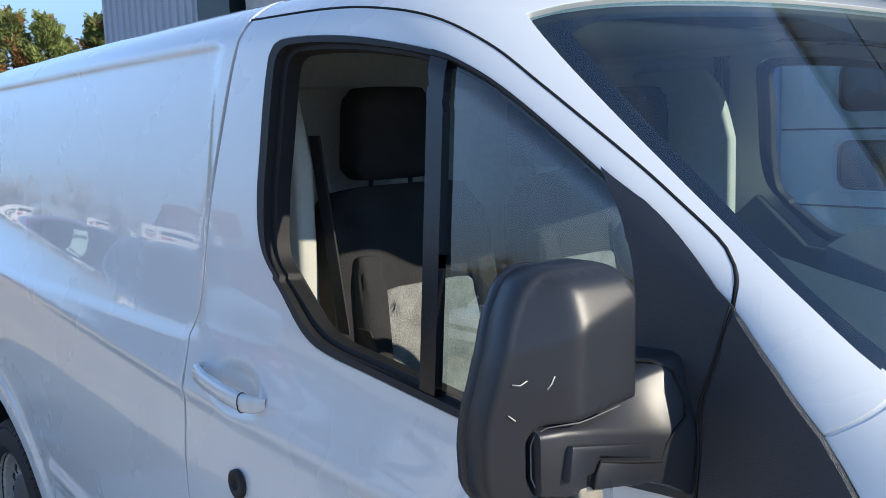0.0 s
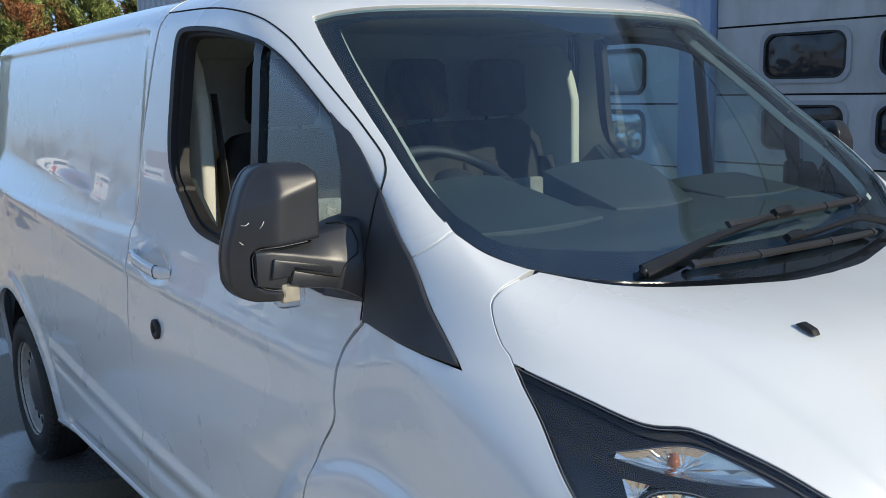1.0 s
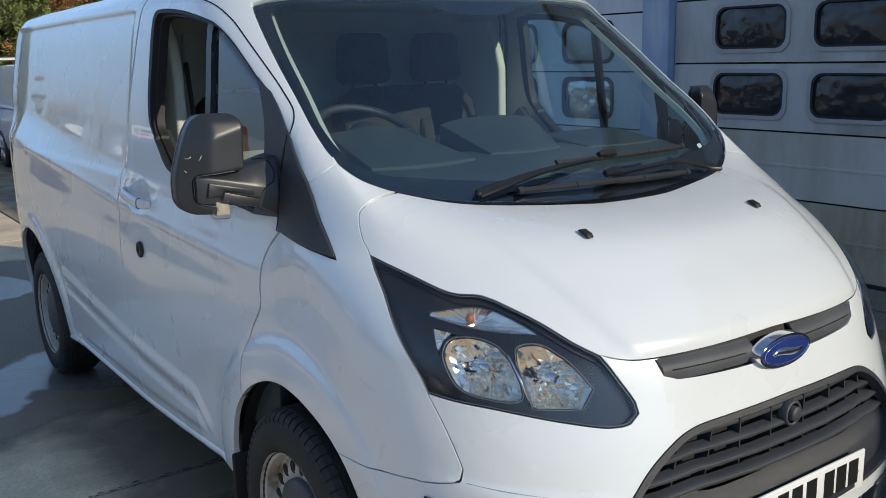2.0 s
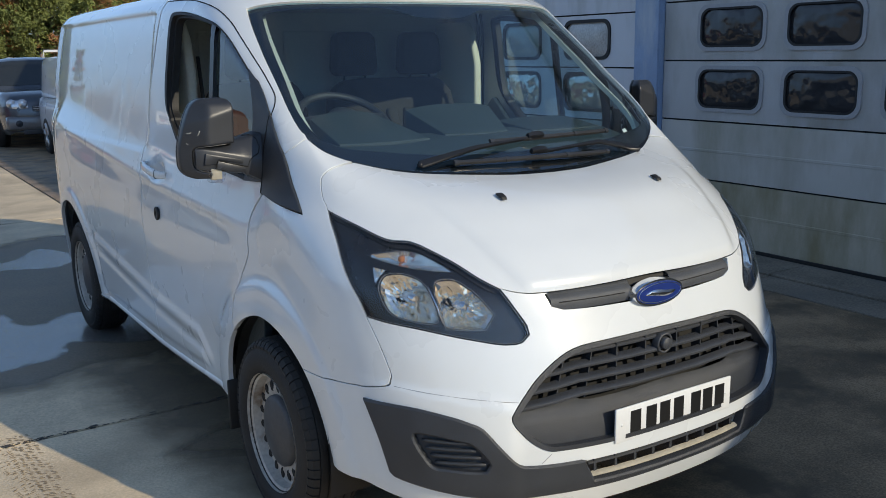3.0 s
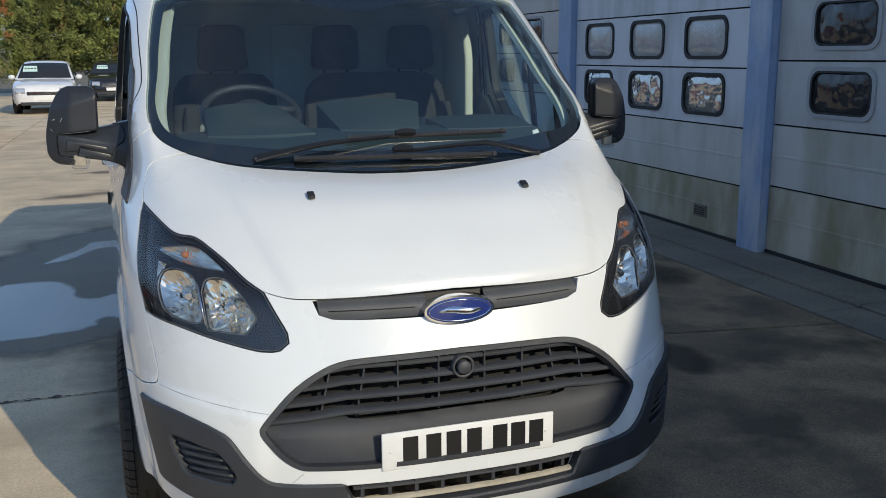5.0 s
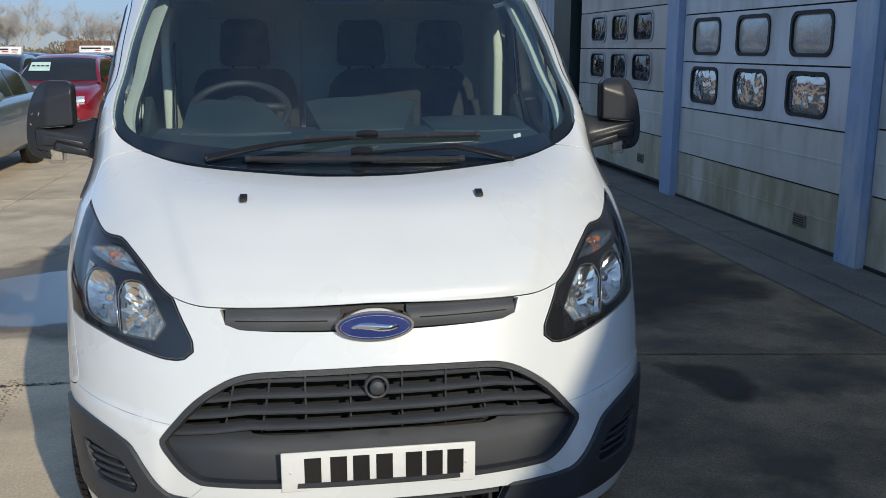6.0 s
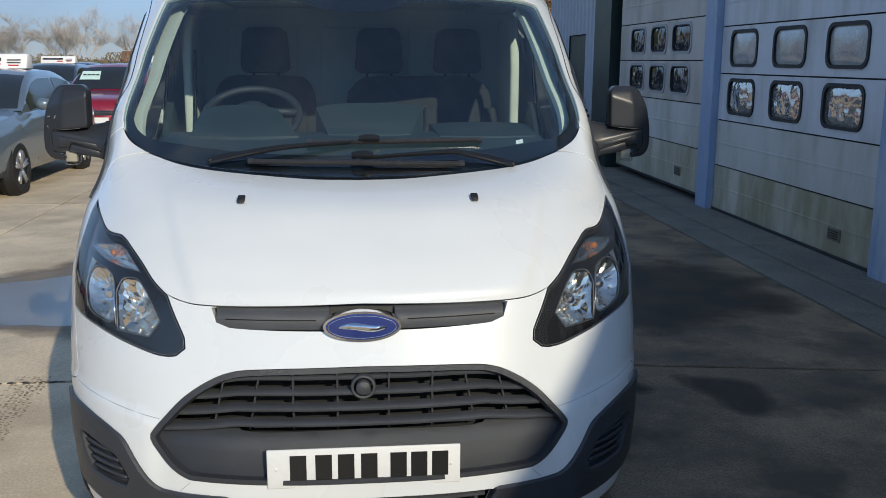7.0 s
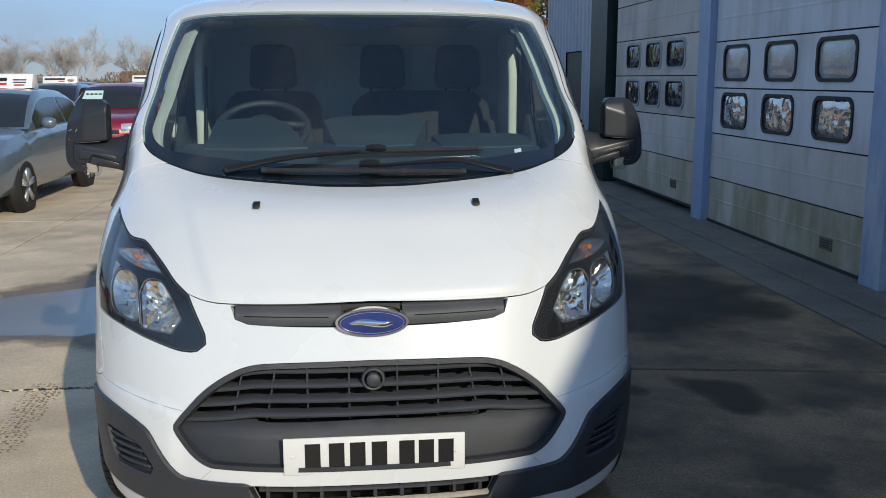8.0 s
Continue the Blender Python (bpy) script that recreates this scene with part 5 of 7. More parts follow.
def wheel(s, y, name="wheel"):
    cx = s * 0.862
    root = new(name)
    root.parent = van
    bm = bmesh.new()
    lathe(bm, [(s * a, r) for a, r in tyre_prof], "X", 56, (cx, y, HUB_Z))
    bmesh.ops.recalc_face_normals(bm, faces=list(bm.faces))
    ty = part("tyre", bm, TYRE, root)
    # tread: four ribs, and blocks cut along both shoulders
    for off in (-0.05, -0.017, 0.017, 0.05):
        bm = bmesh.new()
        lathe(bm, [(s * (off - 0.0135), 0.332), (s * (off - 0.0125), 0.3415), (s * (off + 0.0125), 0.3415), (s * (off + 0.0135), 0.332)], "X", 56, (cx, y, HUB_Z))
        bmesh.ops.recalc_face_normals(bm, faces=list(bm.faces))
        part("tread_band", bm, TYRE, ty, smooth=False)
    for q in (1, -1):
        bm = bmesh.new()
        for k in range(60):
            m = Matrix.Translation((cx, y, HUB_Z)) @ Matrix.Rotation(2 * math.pi * k / 60, 4, "X")
            b2 = bmesh.new()
            vs = [b2.verts.new(m @ Vector((q * a, t * 0.0145 * r / 0.34, r))) for t in (-1, 1) for a, r in ((0.067, 0.3395), (0.088, 0.3325), (0.1005, 0.316), (0.098, 0.298), (0.06, 0.30))]
            for c in range(5):
                b2.faces.new((vs[c], vs[(c + 1) % 5], vs[5 + (c + 1) % 5], vs[5 + c]))
            b2.faces.new(vs[:5])
            b2.faces.new(vs[5:][::-1])
            bmesh.ops.recalc_face_normals(b2, faces=list(b2.faces))
            merge(bm, b2)
        part("tread_shoulder", bm, TYRE, ty, smooth=False)
    bm = bmesh.new()
    lathe(bm, [(s * a, r) for a, r in rim_prof], "X", 48, (cx, y, HUB_Z))
    bmesh.ops.recalc_face_normals(bm, faces=list(bm.faces))
    rm = part("rim", auto_sharp(bm, 40), STEEL, root, "silver steel rim with rust and brake dust")
    # holes as black discs, the shade inside them put into the colour
    for k in range(18):
        m = Matrix.Translation((cx + s * 0.0630, y, HUB_Z)) @ Matrix.Rotation(2 * math.pi * k / 18, 4, "X") @ Matrix.Translation((0, 0, 0.163))
        bm = bmesh.new()
        ring = [[bm.verts.new(m @ Vector((-s * d, (0.0115 + d) * math.cos(t), (0.0165 + d) * math.sin(t) * (1.1 if math.sin(t) > 0 else 1)))) for t in np.linspace(0, 2 * math.pi, 12, endpoint=False)] for d in (0.004, 0.0)]
        bm.faces.new(ring[1])
        for c in range(12):
            bm.faces.new((ring[0][c], ring[0][(c + 1) % 12], ring[1][(c + 1) % 12], ring[1][c]))
        part("rim_hole", bm, GAPBLACK, rm, smooth=False)
    bm = bmesh.new()
    lathe(bm, [(s * 0.056, 0.132), (s * 0.070, 0.130), (s * 0.077, 0.115), (s * 0.084, 0.07), (s * 0.09, 0.045), (s * 0.091, 0.0)], "X", 40, (cx, y, HUB_Z))
    bmesh.ops.recalc_face_normals(bm, faces=list(bm.faces))
    part("wheel_cap", bm, CAP, root, "dark grey centre cap")
    return root


for y in WHEELS_Y:
    for s in (-1, 1):
        wheel(s, y)

# cab interior
BULK_EDGE = [(0.90, 0.4), (0.93, 0.8), (0.93, 1.3), (0.895, 1.6), (0.85, 1.82), (0.81, 1.88), (0.76, 1.915), (0.5, 1.93)]
bm = bmesh.new()
extrude_poly(bm, [(s * x, z) for s, side in ((1, BULK_EDGE), (-1, BULK_EDGE[::-1])) for x, z in side], "y", 2.52, 2.56, 0.01)
part("bulkhead", bm, BULK, van)
for x in (-0.45, 0.0, 0.45):
    bm = bmesh.new()
    box(bm, (x - 0.17, 2.505, 0.9), (x + 0.17, 2.522, 1.78), 0.012)
    part("bulkhead_panel", bm, BULK, van)
bm = bmesh.new()
extrude_poly(bm, [(-0.48, 1.80), (0.48, 1.80), (0.60, 1.90), (0.62, 2.52), (-0.62, 2.52), (-0.60, 1.90)], "z", 1.868, 1.885, 0.006)
part("headlining", bm, CREAM, van)
for s in (-1, 1):
    bm = bmesh.new()
    extrude_poly(bm, [(1.84, 1.8655), (2.0, 1.856), (2.515, 1.852), (2.515, 1.8665), (1.84, 1.867)], "x", s * 0.585, s * 0.775)
    part("roof_side_lining", bm, CREAM, van, smooth=False)
bm = bmesh.new()
box(bm, (-0.86, 0.8, 0.40), (0.86, 2.52, 0.45))
part("cab_floor", bm, RUBBER, van)
for s in (-1, 1):
    bm = bmesh.new()
    extrude_poly(bm, [(1.22, 0.5), (2.28, 0.5), (2.28, 1.26), (2.1, 1.42), (1.93, 1.27), (1.22, 1.21)], "x", s * 0.84, s * 0.875, 0.006)
    part("door_lining", bm, DASH, van)
    bm = bmesh.new()
    extrude_poly(bm, [(2.14, 0.5), (2.52, 0.5), (2.52, 1.82), (2.24, 1.82), (2.18, 1.74), (2.14, 1.6)], "x", s * 0.755, s * 0.80, 0.012)
    part("pillar_lining", bm, CREAM, van)
    side_in = loop([F(0.69, 1.872), F(0.735, 1.70), F(0.762, 1.53), F(0.765, 1.44), F(0.74, 1.35)], [F(0.74, 1.35), F(0.80, 1.35)], [F(0.80, 1.35), F(0.81, 1.44), F(0.80, 1.53), F(0.785, 1.70), F(0.745, 1.885)], [F(0.745, 1.885), F(0.69, 1.872)])
    panel("pillar_trim", side_in, CREAM, van, side=s, off=-0.05, fold=0.02, gap=0)
# dashboard: a long moulding, a hood over the dials, a raised shelf
bm = bmesh.new()
extrude_poly(bm, [(0.80, 1.05), (0.86, 1.272), (0.95, 1.308), (1.08, 1.334), (1.22, 1.346), (1.29, 1.325), (1.34, 1.22), (1.32, 1.0), (1.22, 0.8), (1.18, 0.45), (0.9, 0.45)], "x", -0.70, 0.70, 0.015)
dash = part("dashboard", auto_sharp(bm, 30), DASH, van, "dark grey moulded dashboard")


def dash_hood(front, rear, crown, name):
    """A raised panel of the dashboard: front and rear edge as (x0, x1, y, z), the top gently crowned, skirts down to the moulding."""
    bm = bmesh.new()
    n, rows = 16, 8
    grid = []
    for j in range(rows + 1):
        v = j / rows
        x0, x1, y, z = (a + (b - a) * v for a, b in zip(front, rear))
        grid.append([bm.verts.new((x0 + (x1 - x0) * k / n, y - 0.025 * (1 - v) * math.sin(math.pi * k / n), z + crown * v * (1 - abs(2 * k / n - 1) ** 3))) for k in range(n + 1)])
    rim = grid[0] + [g[-1] for g in grid[1:]] + grid[-1][-2::-1] + [g[0] for g in grid[-2:0:-1]]
    c = sum((v.co for v in rim), Vector()) / len(rim)
    low = []
    for v in rim:
        d = Vector((v.co.x - c.x, v.co.y - c.y, 0)).normalized()
        low.append((bm.verts.new(v.co + d * 0.0025 - Vector((0, 0, 0.003))), bm.verts.new(Vector((v.co.x + d.x * 0.003, v.co.y + d.y * 0.003, 1.30)))))
    for a, b in zip(grid, grid[1:]):
        for k in range(n):
            bm.faces.new((a[k], a[k + 1], b[k + 1], b[k]))
    m = len(rim)
    for k in range(m):
        k1 = (k + 1) % m
        bm.faces.new((rim[k], low[k][0], low[k1][0], rim[k1]))
        bm.faces.new((low[k][0], low[k][1], low[k1][1], low[k1][0]))
    bmesh.ops.recalc_face_normals(bm, faces=list(bm.faces))
    part(name, auto_sharp(bm, 30), DASH, dash)


dash_hood((-0.60, -0.215, 1.075, 1.340), (-0.595, -0.30, 1.325, 1.418), 0.022, "dial_hood")
dash_hood((-0.105, 0.20, 1.125, 1.344), (-0.155, 0.265, 1.345, 1.430), 0.018, "dash_shelf")
dash_hood((0.31, 0.67, 1.09, 1.338), (0.29, 0.69, 1.315, 1.366), 0.008, "dash_shelf")
# steering wheel
bm = bmesh.new()
q = Euler((radians(-58), 0, 0)).to_matrix().to_4x4()
m = Matrix.Translation((-0.41, 1.40, 1.395)) @ q
n, k2 = 40, 10
rings = [[bm.verts.new(m @ Vector(((0.185 + 0.0155 * math.cos(b)) * math.cos(a), 0.0155 * math.sin(b), (0.185 + 0.0155 * math.cos(b)) * math.sin(a)))) for b in np.linspace(0, 2 * math.pi, k2, endpoint=False)] for a in np.linspace(0, 2 * math.pi, n, endpoint=False)]
for i in range(n):
    for j in range(k2):
        bm.faces.new((rings[i][j], rings[(i + 1) % n][j], rings[(i + 1) % n][(j + 1) % k2], rings[i][(j + 1) % k2]))
sw = part("steering_wheel", bm, BLACK, van)
bm = bmesh.new()
for a in (0.1, math.pi - 0.1, -math.pi / 2):
    tube(bm, [m @ Vector((0.04 * math.cos(a), -0.02, 0.04 * math.sin(a))), m @ Vector((0.18 * math.cos(a), 0, 0.18 * math.sin(a)))], 0.016, 8)
bmesh.ops.create_uvsphere(bm, u_segments=18, v_segments=10, radius=0.075, matrix=m @ Matrix.Diagonal((1, 0.45, 0.9, 1)) @ Matrix.Translation((0, -0.03, 0)))
part("wheel_boss", bm, BLACK, sw)


def cushion(bm, w, h, d, puff=0.03, n=10, m=None, taper=0.0):
    """A padded block, w wide, d deep, h high, standing on z 0."""
    b2 = bmesh.new()
    bmesh.ops.create_cube(b2, size=1)
    bmesh.ops.subdivide_edges(b2, edges=list(b2.edges), cuts=7, use_grid_fill=True)
    for v in b2.verts:
        x, y, z = v.co * 2
        sx, sy, sz = (math.copysign(abs(t) ** 0.85, t) for t in (x, y, z))
        r = 1 - 0.10 * (abs(x) ** 6 * abs(y) ** 6 + abs(x) ** 6 * abs(z) ** 6 + abs(y) ** 6 * abs(z) ** 6)
        bulge = 1 + puff * (1 - x * x) * (1 - z * z) / max(d, 0.05)
        v.co = (sx * w / 2 * r * (1 - taper * (z + 1) / 2), sy * d / 2 * r * bulge, (sz * r + 1) * h / 2)
    return merge(bm, b2, m)


def seat(x, w, heads, label):
    lean = Matrix.Translation((x, 2.20, 0.88)) @ Euler((radians(-9), 0, 0)).to_matrix().to_4x4()
    back = part("seat", cushion(bmesh.new(), w, 0.66, 0.15, 0.02, m=lean, taper=0.10), FABRIC, van, label)
    part("seat_cushion", cushion(bmesh.new(), w, 0.18, 0.52, 0.04, m=Matrix.Translation((x, 1.98, 0.72))), FABRIC, back)
    hs = [x] if heads == 1 else [x - w / 4, x + w / 4]
    for hx in hs:
        ww = 0.30 if heads == 1 else 0.26
        part("seat_insert", cushion(bmesh.new(), ww, 0.40, 0.03, 0.012, m=lean @ Matrix.Translation((hx - x, -0.082, 0.02)), taper=-0.05), FABRIC2, back)
        for dx in (-1, 1):
            part("seat_bolster", cushion(bmesh.new(), 0.075, 0.50, 0.07, 0.02, m=lean @ Matrix.Translation((hx - x + dx * (ww / 2 + 0.04), -0.07, 0.0)) @ Euler((0, radians(-3 * dx), 0)).to_matrix().to_4x4()), FABRIC, back)
        part("headrest", cushion(bmesh.new(), 0.245, 0.22, 0.115, 0.03, m=Matrix.Translation((hx, 2.32, 1.548)), taper=0.16), FABRIC, back)
        for dx in (-0.06, 0.06):
            bm = bmesh.new()
            tube(bm, [(hx + dx, 2.315, 1.50), (hx + dx, 2.315, 1.59)], 0.006, 8)
            part("headrest_post", bm, GREYPL, back)


seat(-0.43, 0.53, 1, "charcoal driver's seat with grey woven insert")
seat(0.32, 0.78, 2, "charcoal double passenger seat with grey woven inserts")
bm = bmesh.new()
for a, b in zip(((-0.76, 2.16, 1.66), (-0.72, 2.08, 1.25)), ((-0.72, 2.08, 1.25), (-0.66, 1.98, 1.12))):
    extrude_poly(bm, [(a[1] - 0.02, a[2]), (a[1] + 0.02, a[2]), (b[1] + 0.02, b[2]), (b[1] - 0.02, b[2])], "x", (a[0] + b[0]) / 2 - 0.002, (a[0] + b[0]) / 2 + 0.002)
part("seat_belt", bm, STRAP, van, smooth=False)
bm = bmesh.new()
box(bm, (-0.675, 1.96, 1.09), (-0.655, 2.0, 1.14), 0.006)
part("belt_tongue", bm, CHROME, van)

# ---- the yard ----
CONC = mat("yard_concrete", (0.65, 0.525, 0.37), 0.78, var=0.22, scale=2.2, bump=0.5, bump_scale=80, random_piece=0.06, stain=(0.38, 0.30, 0.21), stain_scale=1.25, stain_pos=(0.47, 0.76), rough_var=0.12, spec=0.25)
DARKCONC = mat("dark_slab_concrete", (0.310, 0.214, 0.132), 0.55, var=0.5, scale=3.2, bump=0.22, bump_scale=110, random_piece=0.08, stain=(0.115, 0.088, 0.060), stain_scale=2.1, stain_pos=(0.44, 0.64), rough_var=0.25, spec=0.2)
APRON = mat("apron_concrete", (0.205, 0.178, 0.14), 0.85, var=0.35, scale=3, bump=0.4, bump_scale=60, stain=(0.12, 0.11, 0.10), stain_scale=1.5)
EARTH = mat("far_ground", (0.16, 0.14, 0.10), 0.95, var=0.2, scale=0.2, bump=0.2, bump_scale=10)
DARKJOINT = mat("joint_tar", (0.05, 0.045, 0.04), 0.9, var=0.2)

bm = bmesh.new()
bmesh.ops.create_grid(bm, x_segments=2, y_segments=2, size=600, matrix=Matrix.Translation((0, 60, -0.03)))
ground = tagged(part("ground", bm, EARTH, smooth=False), "brown earth and rough grass out to the horizon", "ground", kind="structure")

pavement = tagged(new("pavement"), "worn tan concrete yard slabs with tarred joints", "pavement", kind="structure")
bm = bmesh.new()
box(bm, (-36, -30, -0.028), (3.15, 44, -0.012))
part("joint_bed", bm, DARKJOINT, pavement, smooth=False)
SX, SY, X0, Y0 = 3.21, 6.0, -0.06, 2.27


def slab_mesh(material, gap=0.009, skew=0.0):
    """One slab; skew tilts its cross joints, as the row beside the workshop was poured out of square."""
    bm = bmesh.new()
    box(bm, (gap, gap, -0.02), (SX - gap, SY - gap, 0.0), 0.005, 1)
    for v in bm.verts:
        v.co.y += skew * (SX / 2 - v.co.x)
    me = bpy.data.meshes.new("slab")
    bm.to_mesh(me)
    bm.free()
    me.materials.append(material)
    return me


slab_me, dark_me = slab_mesh(CONC), slab_mesh(DARKCONC, 0.013, 0.15)
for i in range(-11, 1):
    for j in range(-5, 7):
        # the row beside the workshop takes the darker concrete
        dark_row = i == 0 and j < 3
        ob = new("slab", dark_me if dark_row else slab_me)
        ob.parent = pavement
        ob.location = (X0 + i * SX, Y0 + j * SY, 0 if dark_row or i else -0.004)
WATER = patchy("standing_water", (0.20, 0.18, 0.165), 0.08, 0.8)
WATER.node_tree.nodes["Principled BSDF"].inputs["Specular IOR Level"].default_value = 0.9
DAMP = patchy("damp_concrete", (0.20, 0.155, 0.105), 0.55)
# damp concrete with the van's shade painted into its colour
WETSHADE = patchy("wet_and_shaded_concrete", (0.16, 0.125, 0.09), 0.5, 0.6)
OIL = patchy("oil_stain", (0.048, 0.034, 0.022), 0.55, 0.62)
MUD = mat("tyre_print_mud", (0.27, 0.21, 0.14), 0.85, var=0.3, scale=9)
r3 = random.Random(11)


def blot(name, pts, z, material, rough=0.05, label="", shore=0.35):
    """A flat patch with a ragged shore."""
    ring = spline(pts, 0.05, closed=True)
    n = len(ring)
    ph = [r3.uniform(0, 6.28) for _ in range(3)]
    ring = [p + rough * np.array((math.sin(0.9 * k + ph[0]) * 0.5 + math.sin(0.37 * k + ph[1]), math.cos(0.7 * k + ph[2]) * 0.5 + math.sin(0.29 * k + ph[0]))) * min(1, k / 6, (n - k) / 6) for k, p in enumerate(ring)]
    V, T = fill(ring, (), 0.07)
    bm = bmesh.new()
    vs = [bm.verts.new((v[0], v[1], z)) for v in V]
    for t in T:
        bm.faces.new([vs[i] for i in t])
    bm.normal_update()
    bmesh.ops.reverse_faces(bm, faces=[f for f in bm.faces if f.normal.z < 0])
    bmesh.ops.delete(bm, geom=[v for v in bm.verts if not v.link_faces], context="VERTS")
    R = np.array(ring)
    cover = [min(1.0, float(np.hypot(R[:, 0] - v.co.x, R[:, 1] - v.co.y).min()) / shore) for v in bm.verts]
    ob = part(name, bm, material, pavement, label, smooth=False)
    ob.data.attributes.new("cover", "FLOAT", "POINT").data.foreach_set("value", cover)
    return ob


blot("damp_and_shade_patch", [(-3.2, 3.9), (-2.5, 5.1), (-1.8, 6.6), (-0.9, 7.3), (-0.1, 7.0), (-0.1, 3.2), (-0.9, 2.95), (-1.9, 3.0), (-2.9, 3.2)], 0.0016, DAMP, 0.06)
blot("puddle", [(-2.7, 4.3), (-2.3, 4.62), (-1.6, 4.85), (-1.36, 4.62), (-1.31, 4.3), (-1.18, 4.2), (-0.95, 4.38), (-0.6, 4.0), (-0.55, 3.5), (-0.75, 3.42), (-1.0, 3.58), (-1.12, 3.64), (-1.22, 3.42), (-1.6, 3.3), (-2.1, 3.3), (-2.6, 3.5)], 0.0035, WATER, 0.012, "shallow puddle of rainwater on the concrete", 0.05)
blot("puddle", [(-1.65, 5.45), (-1.45, 5.5), (-1.2, 5.95), (-0.78, 5.8), (-0.55, 6.2), (-0.75, 6.75), (-1.05, 6.35), (-1.3, 6.3), (-1.5, 5.8)], 0.0035, WATER, 0.012, "shallow puddle of rainwater on the concrete", 0.05)
# darkens the ground beside and under the van: painted shade over damp
blot("damp_and_shade_patch", [(-1.1, 1.0), (-1.18, 1.8), (-1.3, 2.6), (-1.25, 3.1), (-0.5, 3.1), (-0.4, 1.0), (-0.8, 0.85)], 0.0012, WETSHADE, 0.03, "", 0.35)
blot("dark_stain", [(1.60, 2.12), (1.85, 2.06), (2.02, 1.98), (2.06, 1.75), (1.9, 1.52), (1.72, 1.6)], 0.002, OIL, 0.02, "", 0.12)
blot("dark_stain", [(1.2, 3.0), (2.2, 2.9), (3.0, 3.3), (3.1, 4.4), (2.4, 4.9), (1.4, 4.6)], 0.0016, OIL, 0.07)
blot("dark_stain", [(1.25, 1.95), (1.42, 2.05), (1.5, 1.9), (1.38, 1.8)], 0.002, OIL, 0.015, "", 0.08)
blot("dark_stain", [(-1.2, 1.75), (-0.8, 1.95), (-0.5, 1.8), (-0.75, 1.55)], 0.002, DAMP, 0.03, "", 0.15)
blot("dark_stain", [(-1.0, 1.1), (-0.75, 1.25), (-0.6, 1.1), (-0.8, 0.95)], 0.002, DAMP, 0.02, "", 0.12)
blot("dark_stain", [(-2.2, 9.2), (-1.4, 9.6), (-0.9, 9.4), (-1.6, 9.0)], 0.002, OIL, 0.03)
blot("dark_stain", [(-1.9, 11.6), (-1.0, 12.0), (-0.6, 11.7), (-1.3, 11.4)], 0.002, DAMP, 0.04)
# tyre print: chevron blocks in two tracks
bm = bmesh.new()
for k in range(75):
    y = 2.36 - 0.0125 * k
    for q in range(7):
        if r3.random() < 0.72 * (1 - 0.35 * abs(q - 3) / 3):
            x = -1.74 + 0.027 * q + 0.05 * (2.3 - y) + r3.gauss(0, 0.004)
            w, d = r3.uniform(0.006, 0.012), r3.uniform(0.002, 0.0042)
            turn = (0.5 if q < 3 else -0.5) + r3.gauss(0, 0.12)
            cs, sn = math.cos(turn), math.sin(turn)
            yy = y + r3.gauss(0, 0.003)
            bm.faces.new([bm.verts.new((x + a * w * cs - b * d * sn, yy + a * w * sn + b * d * cs, 0.0024)) for a, b in ((-1, -0.7), (0.2, -1), (1, -0.6), (0.8, 0.9), (-0.3, 0.7), (-1, 0.8))])
part("tyre_print", bm, MUD, pavement, smooth=False)
# tar spread and chips along the joints
bm = bmesh.new()
for k in range(300):
    if k < 200:
        x, y = r3.uniform(-3.2, -0.6), Y0 + r3.gauss(0, 0.008)
    else:
        x, y = r3.uniform(-3.2, 3.1), Y0 + SY + r3.gauss(0, 0.012)
    rr = r3.uniform(0.003, 0.012)
    v = [bm.verts.new((x + rr * r3.uniform(0.9, 2.6) * math.cos(t), y + rr * r3.uniform(0.5, 0.9) * math.sin(t), 0.0028 + 0.00001 * (k % 50))) for t in (0.2, 1.2, 2.3, 3.3, 4.2, 5.4)]
    bm.faces.new(v)
part("tar_spill", bm, DARKJOINT, pavement, smooth=False)
# strip along the workshop: gutter slab and raised threshold
apron = tagged(new("apron"), "grey concrete strip along the workshop doors", "pavement", kind="structure")
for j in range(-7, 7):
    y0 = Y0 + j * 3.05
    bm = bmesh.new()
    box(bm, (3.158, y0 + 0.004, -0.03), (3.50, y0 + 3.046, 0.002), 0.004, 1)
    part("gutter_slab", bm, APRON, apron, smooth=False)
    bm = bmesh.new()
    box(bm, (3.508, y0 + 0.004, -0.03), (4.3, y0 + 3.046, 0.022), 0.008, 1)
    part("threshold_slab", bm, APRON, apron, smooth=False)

# ---- workshop ----
DOORP = mat("grey_door_paint", (0.62, 0.63, 0.66), 0.42, var=0.06, scale=2.5, bump=0.12, bump_scale=220, random_piece=0.04, stain=(0.38, 0.38, 0.36), stain_scale=2.2, stain_pos=(0.48, 0.72), streak=0.22)
DOORLOW = mat("grimy_door_paint", (0.57, 0.525, 0.435), 0.5, var=0.1, scale=2.0, bump=0.12, bump_scale=220, random_piece=0.05, stain=(0.30, 0.262, 0.16), stain_scale=2.2, stain_pos=(0.36, 0.62), streak=0.35)
DOORMID = mat("weathered_door_paint", (0.56, 0.54, 0.50), 0.46, var=0.08, scale=2.4, bump=0.12, bump_scale=220, random_piece=0.05, stain=(0.38, 0.36, 0.29), stain_scale=2.3, stain_pos=(0.43, 0.68), streak=0.3)
DOORDULL = mat("dulled_door_paint", (0.50, 0.495, 0.49), 0.5, var=0.08, scale=2.4, bump=0.12, bump_scale=220, random_piece=0.05, stain=(0.31, 0.295, 0.26), stain_scale=2.3, stain_pos=(0.43, 0.70), streak=0.3)
